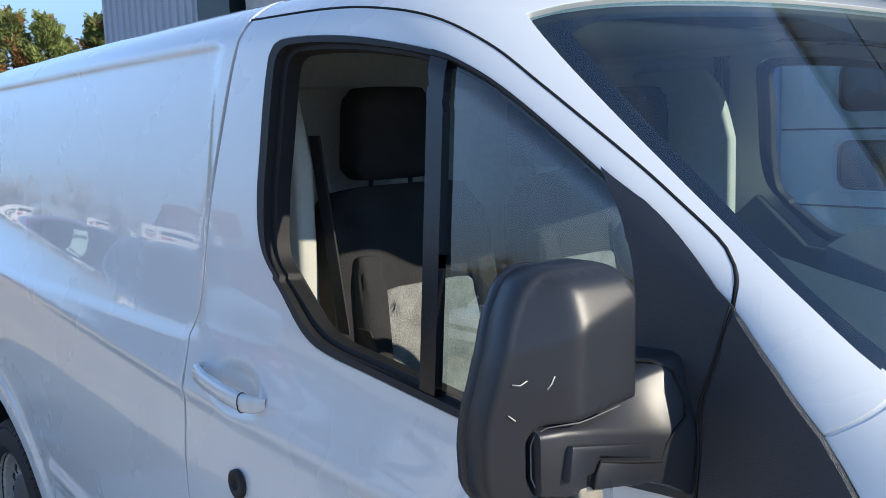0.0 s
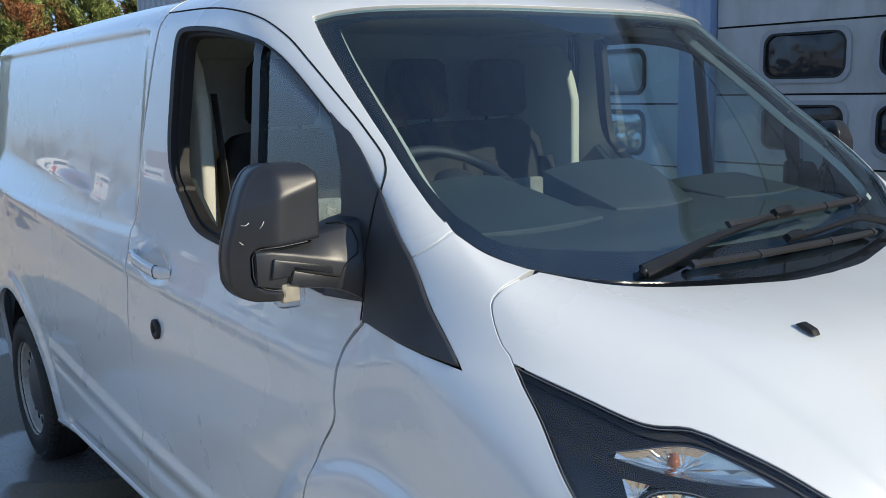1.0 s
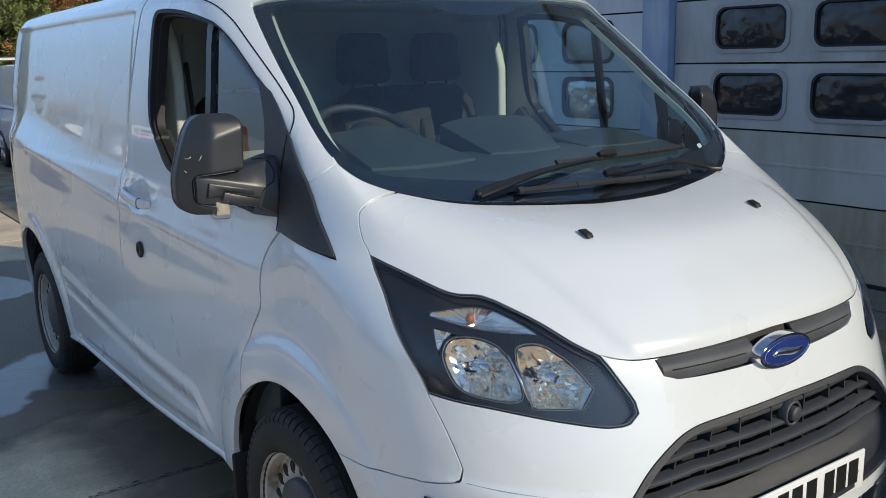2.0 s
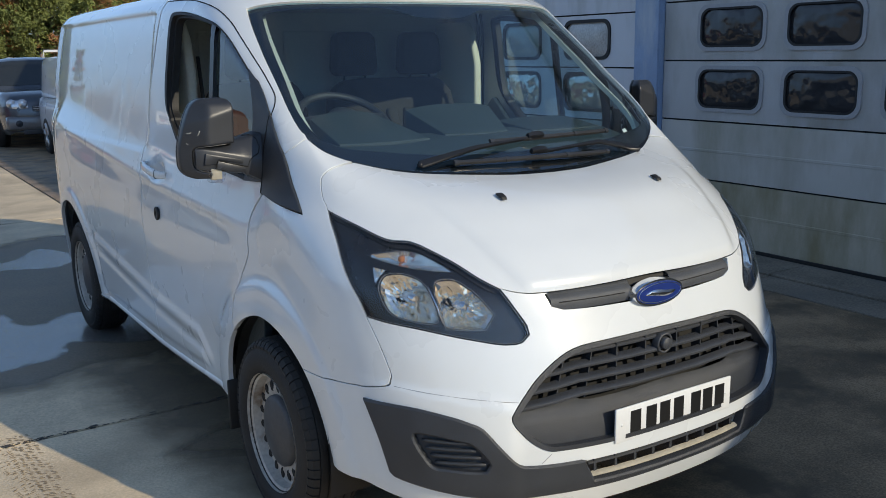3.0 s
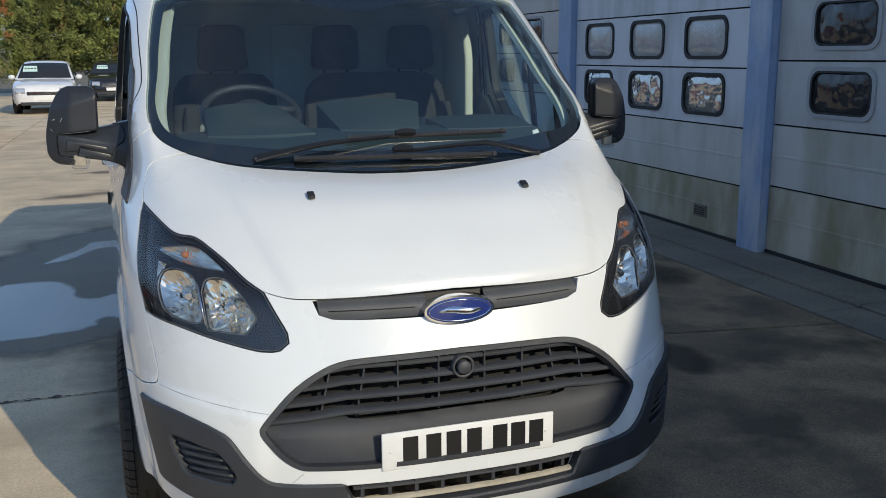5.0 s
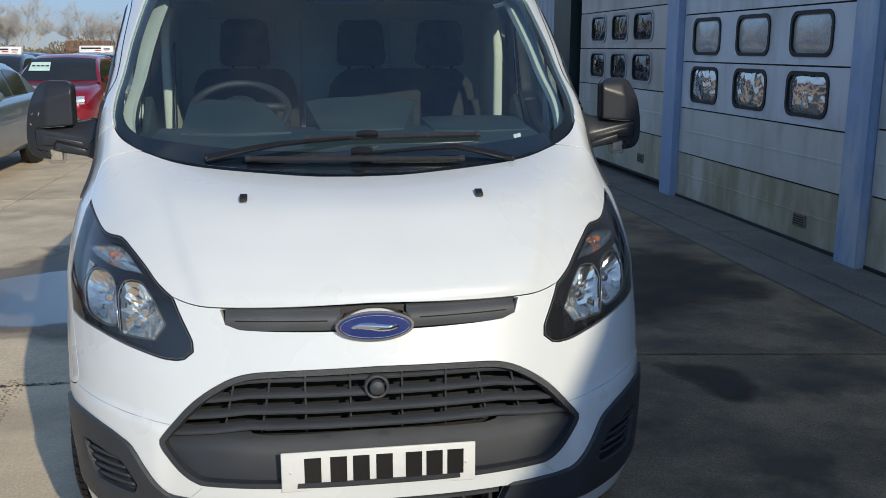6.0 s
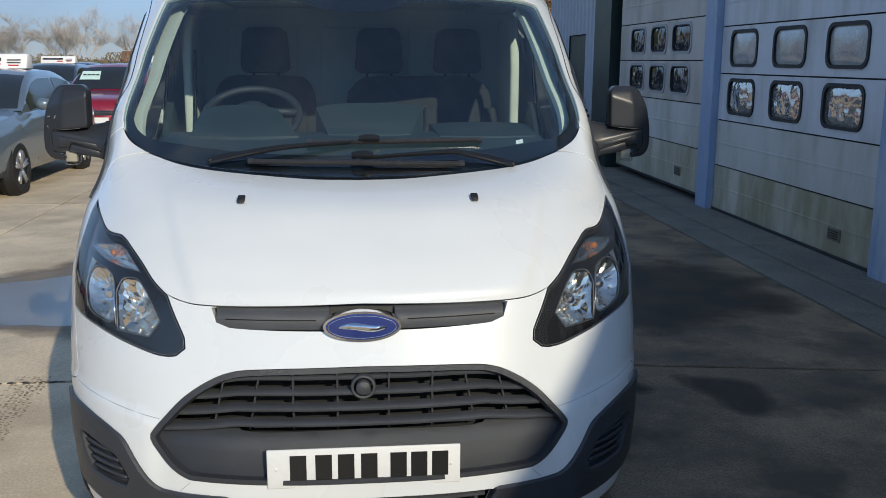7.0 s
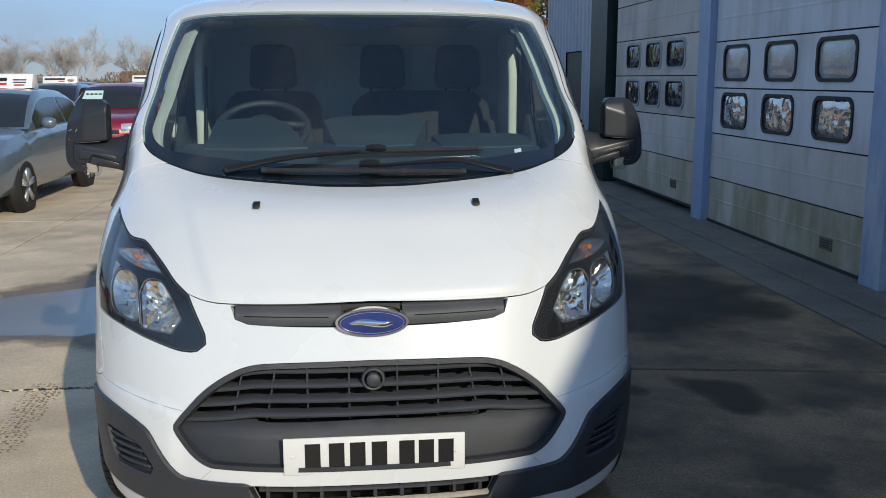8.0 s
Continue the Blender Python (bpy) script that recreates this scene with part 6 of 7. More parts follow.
DOORTAN = mat("sun_bleached_door_paint", (0.52, 0.48, 0.44), 0.46, var=0.08, scale=2.4, bump=0.12, bump_scale=220, random_piece=0.05, stain=(0.36, 0.31, 0.26), stain_scale=2.3, stain_pos=(0.43, 0.68), streak=0.3)
BLUE = mat("pale_blue_steel_paint", (0.25, 0.35, 0.51), 0.45, var=0.12, scale=5, bump=0.15, bump_scale=120, stain=(0.42, 0.48, 0.55), stain_scale=4.0, stain_pos=(0.50, 0.66), streak=0.25)


def wavy(name, ior, metal=0.0):
    """Dark bulged acrylic that throws a rippled reflection."""
    m, nt, b = nodes_of(name)
    n, l = nt.nodes, nt.links
    tc, no, bp = n.new("ShaderNodeTexCoord"), n.new("ShaderNodeTexNoise"), n.new("ShaderNodeBump")
    no.inputs["Scale"].default_value, no.inputs["Detail"].default_value = 5.5, 1.5
    l.new(tc.outputs["Object"], no.inputs["Vector"])
    bp.inputs["Strength"].default_value, bp.inputs["Distance"].default_value = 1.0 if metal else 0.6, 0.05
    l.new(no.outputs["Fac"], bp.inputs["Height"])
    l.new(bp.outputs["Normal"], b.inputs["Normal"])
    b.inputs["Base Color"].default_value = (0.52, 0.50, 0.47, 1) if metal else (0.03, 0.03, 0.033, 1)
    b.inputs["Metallic"].default_value = metal
    b.inputs["Roughness"].default_value = 0.03
    b.inputs["IOR"].default_value = ior
    return m


PANEFRAME = mat("pane_surround_plastic", (0.36, 0.36, 0.37), 0.5, var=0.1, scale=6)
CLAD = mat("grey_cladding", (0.42, 0.45, 0.50), 0.45, var=0.06, scale=3, bump=0.05)
GREEN = mat("dark_green_paint", (0.012, 0.03, 0.028), 0.4, var=0.2, scale=5)
ACRYL, SHINY = wavy("dark_acrylic_pane", 1.5), wavy("mirror_film_pane", 1.6, 0.7)
# acrylic pane with a bright reflection painted in as a pale base colour
PALEPANE = mat("pale_reflection_pane", (0.42, 0.41, 0.39), 0.12, var=0.25, scale=5, coat=0.4)
DARKIN = mat("dark_interior", (0.02, 0.02, 0.02), 0.9)
XD = 3.946
BAYS = ((0.55, 3.82), (4.10, 7.35), (7.66, 11.10), (-3.0, 0.27), (-6.55, -3.28), (-10.1, -6.83))
EAVE = 4.94


def rr_loop(y0, y1, z0, z1, r, n=5):
    out = []
    for cy, cz, a0 in ((y1 - r, z1 - r, 0), (y0 + r, z1 - r, 90), (y0 + r, z0 + r, 180), (y1 - r, z0 + r, 270)):
        out += [(cy + r * math.cos(radians(a0 + 90 * k / n)), cz + r * math.sin(radians(a0 + 90 * k / n))) for k in range(n + 1)]
    return out


def ring_prism(bm, outer, inner, x0, x1):
    n = len(outer)
    vs = [[bm.verts.new((x, p[0], p[1])) for p in lp] for lp, x in ((outer, x1), (outer, x0), (inner, x0), (inner, x1))]
    for a, b in zip(vs, vs[1:]):
        for k in range(n):
            bm.faces.new((a[k], a[(k + 1) % n], b[(k + 1) % n], b[k]))
    bmesh.ops.recalc_face_normals(bm, faces=list(bm.faces))
    return bm


workshop = tagged(new("workshop"), "grey workshop with blue posts and sectional overhead doors", "building", kind="structure")
SECTS = {1: (0.045, 0.515, 1.0, 1.49, 1.978, 2.465, 2.95, 3.44, 3.93), 2: (0.12, 0.63, 1.14, 1.625, 2.114, 2.60, 3.09, 3.51, 3.93)}
win_sets = {0: ((1.13, 1.76), (1.95, 2.58), (2.785, 3.42)), 1: ((4.50, 5.11), (5.50, 6.10), (6.48, 7.08)), 2: ((8.26, 8.89), (9.11, 9.70), (9.95, 10.56))}
for b, (y0, y1) in enumerate(BAYS):
    door = tagged(new("sectional_door"), "pale grey sectional overhead door with rounded panes, grimy at the foot", "garage door", "workshop doors")
    wins = win_sets.get(b, tuple((y0 + 0.6 + 0.83 * k, y0 + 1.22 + 0.83 * k) for k in range(3)))
    SECT = SECTS.get(b, (0.045, 0.57, 1.06, 1.555, 2.04, 2.51, 2.98, 3.455, 3.93))
    for k in range(len(SECT) - 1):
        z0, z1 = SECT[k] + 0.007, SECT[k + 1] - 0.007
        bm = bmesh.new()
        holes = []
        if k in (2, 3):
            zc = (SECT[k] + SECT[k + 1]) / 2 + (0.015 if b == 1 else 0.02)
            holes = [rr_loop(a, c, zc - 0.165, zc + 0.165, 0.09) for a, c in wins]
        outer = [(y0 + 0.01, z0), (y1 - 0.01, z0), (y1 - 0.01, z1), (y0 + 0.01, z1)]
        V, T = fill(outer, holes, 0.25)
        vs = [bm.verts.new((XD, v[0], v[1])) for v in V]
        for t in T:
            bm.faces.new([vs[i] for i in t])
        bm.normal_update()
        bmesh.ops.reverse_faces(bm, faces=[f for f in bm.faces if f.normal.x > 0])
        rim = [e for e in bm.edges if e.is_boundary]
        got = bmesh.ops.extrude_edge_only(bm, edges=rim)
        for v in got["geom"]:
            if isinstance(v, bmesh.types.BMVert):
                v.co.x += 0.04
        if k not in (2, 3):
            for zz in (z0 + (z1 - z0) * 0.5,):
                box(bm, (XD - 0.004, y0 + 0.012, zz - 0.012), (XD + 0.002, y1 - 0.012, zz + 0.012), 0.003, 1)
        sec = part("door_section", bm, (DOORLOW, DOORMID, DOORTAN if b == 2 else DOORDULL if b in (0, 3) else DOORP)[min(k, 2)], door, smooth=False)
        if holes:
            for lp in holes:
                bm = bmesh.new()
                cy, cz = np.mean(lp, 0)
                grow = [(cy + (p[0] - cy) * 1.07, cz + (p[1] - cz) * 1.13) for p in lp]
                ring_prism(bm, grow, [(cy + (p[0] - cy) * 0.97, cz + (p[1] - cz) * 0.95) for p in lp], XD - 0.012, XD + 0.02)
                fr = part("pane_frame", bm, RUBBER if b == 1 else PANEFRAME, sec, smooth=False)
                if b != 1:
                    bm = bmesh.new()
                    ring_prism(bm, [(cy + (p[0] - cy) * 0.97, cz + (p[1] - cz) * 0.95) for p in lp], [(cy + (p[0] - cy) * 0.915, cz + (p[1] - cz) * 0.86) for p in lp], XD - 0.013, XD + 0.02)
                    part("pane_seal", bm, RUBBER, fr, smooth=False)
                bm = bmesh.new()
                # slightly bulged acrylic
                rings = []
                for q in (1.0, 0.9, 0.7, 0.4):
                    rings.append([bm.verts.new((XD + 0.012 - 0.022 * (1 - q ** 3), cy + (p[0] - cy) * q, cz + (p[1] - cz) * q)) for p in lp])
                for a, c in zip(rings, rings[1:]):
                    for j in range(len(lp)):
                        bm.faces.new((a[j], a[(j + 1) % len(lp)], c[(j + 1) % len(lp)], c[j]))
                bm.faces.new(rings[-1])
                bmesh.ops.recalc_face_normals(bm, faces=list(bm.faces))
                part("pane", bm, PALEPANE if b == 1 and k == 3 else SHINY if b == 1 else ACRYL, sec)
    for zj in SECT[1:-1]:
        bm = bmesh.new()
        box(bm, (XD + 0.016, y0 + 0.01, zj - 0.014), (XD + 0.036, y1 - 0.01, zj + 0.014))
        part("section_joint", bm, GAPBLACK, door, smooth=False)
    bm = bmesh.new()
    box(bm, (XD - 0.01, y0 + 0.01, SECT[0] - 0.023), (XD + 0.03, y1 - 0.01, SECT[0] + 0.005), 0.004)
    part("bottom_seal", bm, RUBBER, door, smooth=False)
    if b in (1, 2):
        yv, zv = (4.75, 0.165) if b == 1 else (8.47, 0.255)
        bm = bmesh.new()
        box(bm, (XD - 0.012, yv - 0.10, zv), (XD + 0.01, yv + 0.10, zv + 0.11), 0.006)
        ve = part("door_vent", bm, mat("brown_vent", (0.16, 0.13, 0.09), 0.6), door, smooth=False)
        for z in (zv + 0.025, zv + 0.045, zv + 0.065, zv + 0.085):
            bm = bmesh.new()
            box(bm, (XD - 0.018, yv - 0.075, z - 0.004), (XD - 0.01, yv + 0.075, z + 0.004))
            part("vent_slat", bm, RUBBER, ve, smooth=False)
for y0, y1 in ((0.27, 0.55), (3.82, 4.10), (7.35, 7.66), (-3.28, -3.0), (-6.83, -6.55), (-10.4, -10.1)):
    bm = bmesh.new()
    # rolled steel post: web and two flanges
    box(bm, (3.87, y0, 0.02), (3.885, y1, 4.0), 0.003, 1)
    box(bm, (3.885, y0 + 0.0, 0.02), (4.1, y0 + 0.015, 4.0))
    box(bm, (3.885, y1 - 0.015, 0.02), (4.1, y1, 4.0))
    part("post", bm, BLUE, workshop, smooth=False)
# wall over the doors, ribbed end bay, shell
bm = bmesh.new()
box(bm, (3.93, -10.4, 3.94), (4.1, 11.3, EAVE))
part("wall_over_doors", bm, CLAD, workshop, smooth=False)
bm = bmesh.new()
box(bm, (3.86, 11.36, 0.0), (4.1, 12.28, EAVE - 0.01))
part("green_post", bm, GREEN, workshop, smooth=False)


def ribbed(bm, y0, y1, z0, z1, x, pitch=0.25, d=0.03):
    ys = []
    n = int((y1 - y0) / pitch)
    for k in range(n):
        a = y0 + k * pitch
        ys += [(a, 0), (a + 0.12, 0), (a + 0.145, -d), (a + 0.225, -d)]
    ys.append((y1, 0))
    lo = [bm.verts.new((x + q, y, z0)) for y, q in ys]
    hi = [bm.verts.new((x + q, y, z1)) for y, q in ys]
    for k in range(len(ys) - 1):
        bm.faces.new((lo[k], lo[k + 1], hi[k + 1], hi[k]))
    return bm


bm = bmesh.new()
ribbed(bm, 12.28, 13.3, 0.0, EAVE, 4.0)
ribbed(bm, 14.55, 16.1, 0.0, EAVE, 4.0)
ribbed(bm, 13.3, 14.55, 2.06, EAVE, 4.0)
part("ribbed_wall", bm, CLAD, workshop, smooth=False)
bm = bmesh.new()
box(bm, (4.02, 13.3, 0.0), (4.07, 14.55, 2.05), 0.01)
part("side_door", bm, GREEN, workshop, smooth=False)
bm = bmesh.new()
box(bm, (4.15, -10.5, 0.0), (18, 16.08, EAVE - 0.02))
part("shell", bm, DARKIN, workshop, smooth=False)
bm = bmesh.new()
box(bm, (4.02, 16.08, 0), (18, 16.12, EAVE))
part("end_wall", bm, CLAD, workshop, smooth=False)
bm = bmesh.new()
box(bm, (3.80, -10.6, EAVE - 0.02), (18.2, 16.25, EAVE + 0.06))
part("roof_edge", bm, CLAD, workshop, smooth=False)

# ---- parked cars ----
CARGLASS = mat("car_window_glass", (0.02, 0.024, 0.026), 0.04, var=0.1, spec=0.8)
ALLOY = mat("alloy_wheel", (0.55, 0.55, 0.56), 0.3, metal=0.8, var=0.08)
LAMPW = mat("car_lamp", (0.62, 0.64, 0.66), 0.08, metal=0.6, var=0.15, scale=30)
SIGNW = mat("sign_white", (0.78, 0.77, 0.75), 0.4, var=0.03)
SIGNR = mat("sign_red", (0.55, 0.03, 0.03), 0.4, var=0.05)
STICK = mat("price_sticker", (0.55, 0.75, 0.68), 0.5, var=0.03)


P_SILVERGREY = mat("grey_bumper_paint", (0.17, 0.17, 0.175), 0.35, metal=0.3, coat=0.6, var=0.05)


def carpaint(name, c, metal=0.35):
    return mat(name, c, 0.3, metal=metal, coat=1.0, var=0.03, scale=4)


def loft(bm, rings, close=False):
    vs = [[bm.verts.new(p) for p in r] for r in rings]
    for a, b in zip(vs, vs[1:]):
        n = len(a)
        for k in range(n if close else n - 1):
            bm.faces.new((a[k], a[(k + 1) % n], b[(k + 1) % n], b[k]))
    return vs


CAR_KINDS = {
    # length, width, roof height, belt, bonnet front height, windscreen base, roof start, roof end, rear glass base, boot height
    "saloon": (4.75, 1.84, 1.47, 0.98, 0.78, -0.95, -0.15, 1.25, 1.85, 1.02),
    "hatch": (4.05, 1.74, 1.50, 0.97, 0.80, -0.95, -0.25, 1.45, 1.85, 0.98),
    "van": (4.42, 1.80, 1.70, 1.02, 0.86, -1.25, -0.55, 2.1, 2.19, 0.98),
    "suv": (4.75, 1.90, 1.66, 1.06, 0.94, -0.95, -0.45, 2.0, 2.25, 1.12),
}


def make_car(name, label, kind, paint, group="", sign=False, sticker=False):
    L, Wd, H, belt, nose, wb, rs, re, rb, boot = CAR_KINDS[kind]
    hl, hw, wr = L / 2, Wd / 2, 0.315 if kind != "suv" else 0.36
    wy = (-hl + (1.02 if kind == "saloon" else 0.9), hl - 0.98)
    root = tagged(new(name), label, "car", group)

    def deck(y):
        if y < wb:
            return table([(-hl, nose - 0.12), (-hl + 0.12, nose), (-hl + 0.5, nose + 0.09), (wb, belt)], y)
        if y > rb:
            return table([(rb, boot), (hl - 0.1, boot - 0.03), (hl, boot - 0.2)], y)
        return belt + (boot - belt) * (y - wb) / (rb - wb)

    def half(y):
        return hw * table([(-hl, 0.72), (-hl + 0.08, 0.84), (-hl + 0.4, 0.95), (-hl + 1.0, 1.0), (hl - 0.9, 1.0), (hl - 0.2, 0.95), (hl, 0.82)], y)
    rings = []
    for y in np.linspace(-hl, hl, 44):
        w, zt = half(y), deck(y)
        zl = 0.24 + 0.08 * ease((abs(y) - hl + 0.35) / 0.35)
        sec = [(0.9 * w, zl), (0.985 * w, zl + 0.1), (w, zl + 0.28), (0.995 * w, zt - 0.18), (0.965 * w, zt - 0.06), (0.90 * w, zt - 0.012), (0.6 * w, zt + 0.018), (0, zt + 0.028)]
        sec = [tuple(p) for p in spline(sec, 0.09)]
        full = [(x, z) for x, z in sec] + [(-x, z) for x, z in reversed(sec[:-1])]
        # hollow out round the wheels
        rings.append([(x * 1.0, y, z) for x, z in full])
    n = min(len(r) for r in rings)
    # equal counts per section
    rings = [[tuple(np.array(r)[int(round(i))]) for i in np.linspace(0, len(r) - 1, n)] for r in rings]
    bm = bmesh.new()
    vs = loft(bm, rings)
    bm.faces.new(vs[0])
    bm.faces.new(vs[-1])
    bmesh.ops.recalc_face_normals(bm, faces=list(bm.faces))
    part("body", auto_sharp(bm, 50), paint, root)

    def roofz(y):
        return table([(wb - 0.05, belt - 0.02), (rs, H - 0.07), (rs + 0.35, H), ((rs + re) / 2 + 0.2, H), (re, H - 0.06), (rb + 0.05, boot - 0.02)], y)

    def cabin(y, t, off=0.0):
        """t 0: belt line; 1: middle of the roof."""
        z1 = roofz(y)
        w0, w1 = half(y) * 0.93, half(y) * (0.70 if kind != "van" else 0.84)
        h = max(0.0, z1 - belt)
        f = h / (H - belt)
        prof = [(w0, belt - 0.04), (w0 - (w0 - w1) * 0.80 * f, belt + h * 0.80), (w1 * 0.96 + (w0 - w1) * (1 - f) * 0.8, belt + h * 0.95), (w1 * 0.6, z1 + 0.0), (0, z1 + 0.01)]
        k = t * 4
        i = min(3, int(k))
        a, b = np.array(prof[i]), np.array(prof[i + 1])
        p = a + (b - a) * (k - i)
        d = np.array((1.0, 0.35)) if t < 0.5 else np.array((0.15, 1.0))
        return (p[0] + off * d[0], y, p[1] + off * d[1])
    bm = bmesh.new()
    ts = np.linspace(0, 1, 17)
    rings = []
    for y in np.linspace(wb - 0.05, rb + 0.05, 30):
        hs = [cabin(y, t) for t in ts]
        rings.append(hs + [(-x, yy, z) for x, yy, z in reversed(hs[:-1])])
    loft(bm, rings)
    bmesh.ops.recalc_face_normals(bm, faces=list(bm.faces))
    part("roof", auto_sharp(bm, 60), paint, root)
    # side glass
    for s in (-1, 1):
        mid = (rs + re) / 2 + 0.1
        for y0, y1 in ((wb + 0.28, mid - 0.04), (mid + 0.04, re + 0.12)) if kind != "van" else ((wb + 0.3, 0.15),):
            bm = bmesh.new()
            rg = []
            for y in np.linspace(y0, y1, 9):
                zr = roofz(y)
                top_t = 0.235 if zr > H - 0.12 else 0.225
                rg.append([tuple(np.array(cabin(y, t, 0.006)) * np.array((s, 1, 1))) for t in np.linspace(0.035, top_t, 5)])
            loft(bm, rg)
            bmesh.ops.recalc_face_normals(bm, faces=list(bm.faces))
            part("side_window", bm, CARGLASS, root)
    for nm, y0, y1 in (("windscreen", wb + 0.02, rs + 0.0), ("rear_window", rb - 0.04, re - 0.02)):
        bm = bmesh.new()
        rg = []
        for y in np.linspace(y0, y1, 8):
            hs = [cabin(y, t, 0.010) for t in np.linspace(0.50, 1, 9)]
            rg.append(hs + [(-x, yy, z) for x, yy, z in reversed(hs[:-1])])
        loft(bm, rg)
        bmesh.ops.recalc_face_normals(bm, faces=list(bm.faces))
        part(nm, bm, CARGLASS, root)
    if sticker:
        on = lambda x, t, o: (x, wb + 0.26 + 0.24 * t, roofz(wb + 0.26 + 0.24 * t) + 0.02 + o)
        bm = bmesh.new()
        bm.faces.new([bm.verts.new(p) for p in (on(-0.60, 0, 0), on(-0.20, 0, 0), on(-0.22, 1, 0), on(-0.58, 1, 0))])
        st = part("price_sticker", bm, STICK, root, smooth=False)
        for k in range(4):
            x = -0.55 + 0.085 * k
            bm = bmesh.new()
            bm.faces.new([bm.verts.new(p) for p in (on(x, 0.45, 0.004), on(x + 0.06, 0.45, 0.004), on(x + 0.06, 0.6, 0.004), on(x, 0.6, 0.004))])
            part("character_bar", bm, INK, st, smooth=False)
    # lights, grille, bumper line, plate
    for s in (-1, 1):
        bm = bmesh.new()
        rg = []
        for x in np.linspace(0.52, 0.80, 7):
            xx = x * hw
            y = -hl - 0.012 + 0.32 * max(0, x - 0.58) ** 1.3
            rg.append([(s * xx, y + 0.0, nose - 0.2), (s * xx, y - 0.012, nose - 0.13), (s * xx, y + 0.05, nose - 0.055 + 0.03 * (x - 0.5))])
        loft(bm, rg)
        bmesh.ops.recalc_face_normals(bm, faces=list(bm.faces))
        part("headlamp", bm, LAMPW, root)
        bm = bmesh.new()
        box(bm, (s * hw * 0.62 - 0.12, hl - 0.05, boot - 0.3), (s * hw * 0.62 + 0.12, hl + 0.012, boot - 0.14), 0.02)
        part("tail_lamp", bm, SIGNR, root)
        bm = bmesh.new()
        c = (s * (hw + 0.06), wb + 0.38, belt + 0.06)
        bmesh.ops.create_uvsphere(bm, u_segments=14, v_segments=10, radius=1, matrix=Matrix.Translation(c) @ Matrix.Diagonal((0.10, 0.07, 0.075, 1)))
        part("door_mirror", bm, paint if kind != "van" else RUBBER, root)
        for y in wy:
            bm = bmesh.new()
            lathe(bm, [(s * (hw - 0.012), 0.0), (s * (hw - 0.008), wr + 0.035), (s * (hw - 0.1), wr + 0.045)], "X", 30, (0, y, wr))
            part("arch", bm, RUBBER, root)
            bm = bmesh.new()
            lathe(bm, [(s * (hw - 0.2), wr - 0.1), (s * (hw - 0.2), wr), (s * (hw - 0.02), wr), (s * (hw + 0.004), wr - 0.02), (s * (hw + 0.008), wr * 0.72), (s * (hw - 0.02), wr * 0.70)], "X", 32, (0, y, wr))
            wl_ = part("wheel", bm, TYRE, root)
            bm = bmesh.new()
            lathe(bm, [(s * (hw - 0.02), wr * 0.71), (s * (hw + 0.0), wr * 0.68), (s * (hw - 0.03), wr * 0.62), (s * (hw - 0.05), 0.0)], "X", 32, (0, y, wr))
            rm_ = part("rim", bm, GREYPL, wl_)
            for k in range(5):
                a = 2 * math.pi * k / 5 + 0.3
                bm = bmesh.new()
                for da in (-0.12, 0.12):
                    tube(bm, [(s * (hw - 0.005), y + 0.03 * math.cos(a), wr + 0.03 * math.sin(a)), (s * (hw + 0.0), y + wr * 0.66 * math.cos(a + da), wr + wr * 0.66 * math.sin(a + da))], 0.022, 6)
                part("spoke", bm, ALLOY, rm_)
    bm = bmesh.new()
    box(bm, (-0.42, -hl - 0.004, nose - 0.26), (0.42, -hl + 0.05, nose - 0.15), 0.015)
    gr = part("grille", bm, BLACK, root)
    for k in range(3):
        bm = bmesh.new()
        box(bm, (-0.40, -hl - 0.012, nose - 0.238 + 0.03 * k), (0.40, -hl, nose - 0.23 + 0.03 * k))
        part("grille_bar", bm, CHROME, gr, smooth=False)
    bm = bmesh.new()
    box(bm, (-0.6, -hl - 0.006, 0.26), (0.6, -hl + 0.05, 0.36), 0.015)
    part("air_intake", bm, BLACK, root)
    bm = bmesh.new()
    box(bm, (-0.26, -hl - 0.016, 0.40), (0.26, -hl - 0.004, 0.51), 0.003)
    part("number_plate", bm, PLATE, root, smooth=False)
    if kind == "suv":
        bm = bmesh.new()
        box(bm, (-hw * 0.92, -hl - 0.03, 0.34), (hw * 0.92, -hl + 0.25, 0.60), 0.06)
        bp_ = part("front_bumper", bm, P_SILVERGREY, root)
        for s in (-1, 1):
            for q in (0.60, 0.80):
                bm = bmesh.new()
                lathe(bm, [(-hl - 0.02 + 0.25 * (q - 0.6), 0.0), (-hl - 0.025 + 0.25 * (q - 0.6), 0.075), (-hl + 0.06, 0.085)], "Y", 18, (s * hw * q, 0, nose - 0.11))
                part("round_lamp", bm, LAMPW, root)
            bm = bmesh.new()
            lathe(bm, [(-hl - 0.035, 0.0), (-hl - 0.04, 0.06), (-hl, 0.07)], "Y", 16, (s * hw * 0.7, 0, 0.47))
            part("fog_lamp", bm, BLACK, bp_)
    if kind == "van":
        for y in (-0.1, 1.5):
            bm = bmesh.new()
            tube(bm, [(-0.78, y, H - 0.05), (-0.76, y, H + 0.07), (0.76, y, H + 0.07), (0.78, y, H - 0.05)], 0.022, 8)
            part("roof_bar", bm, SIGNW, root)
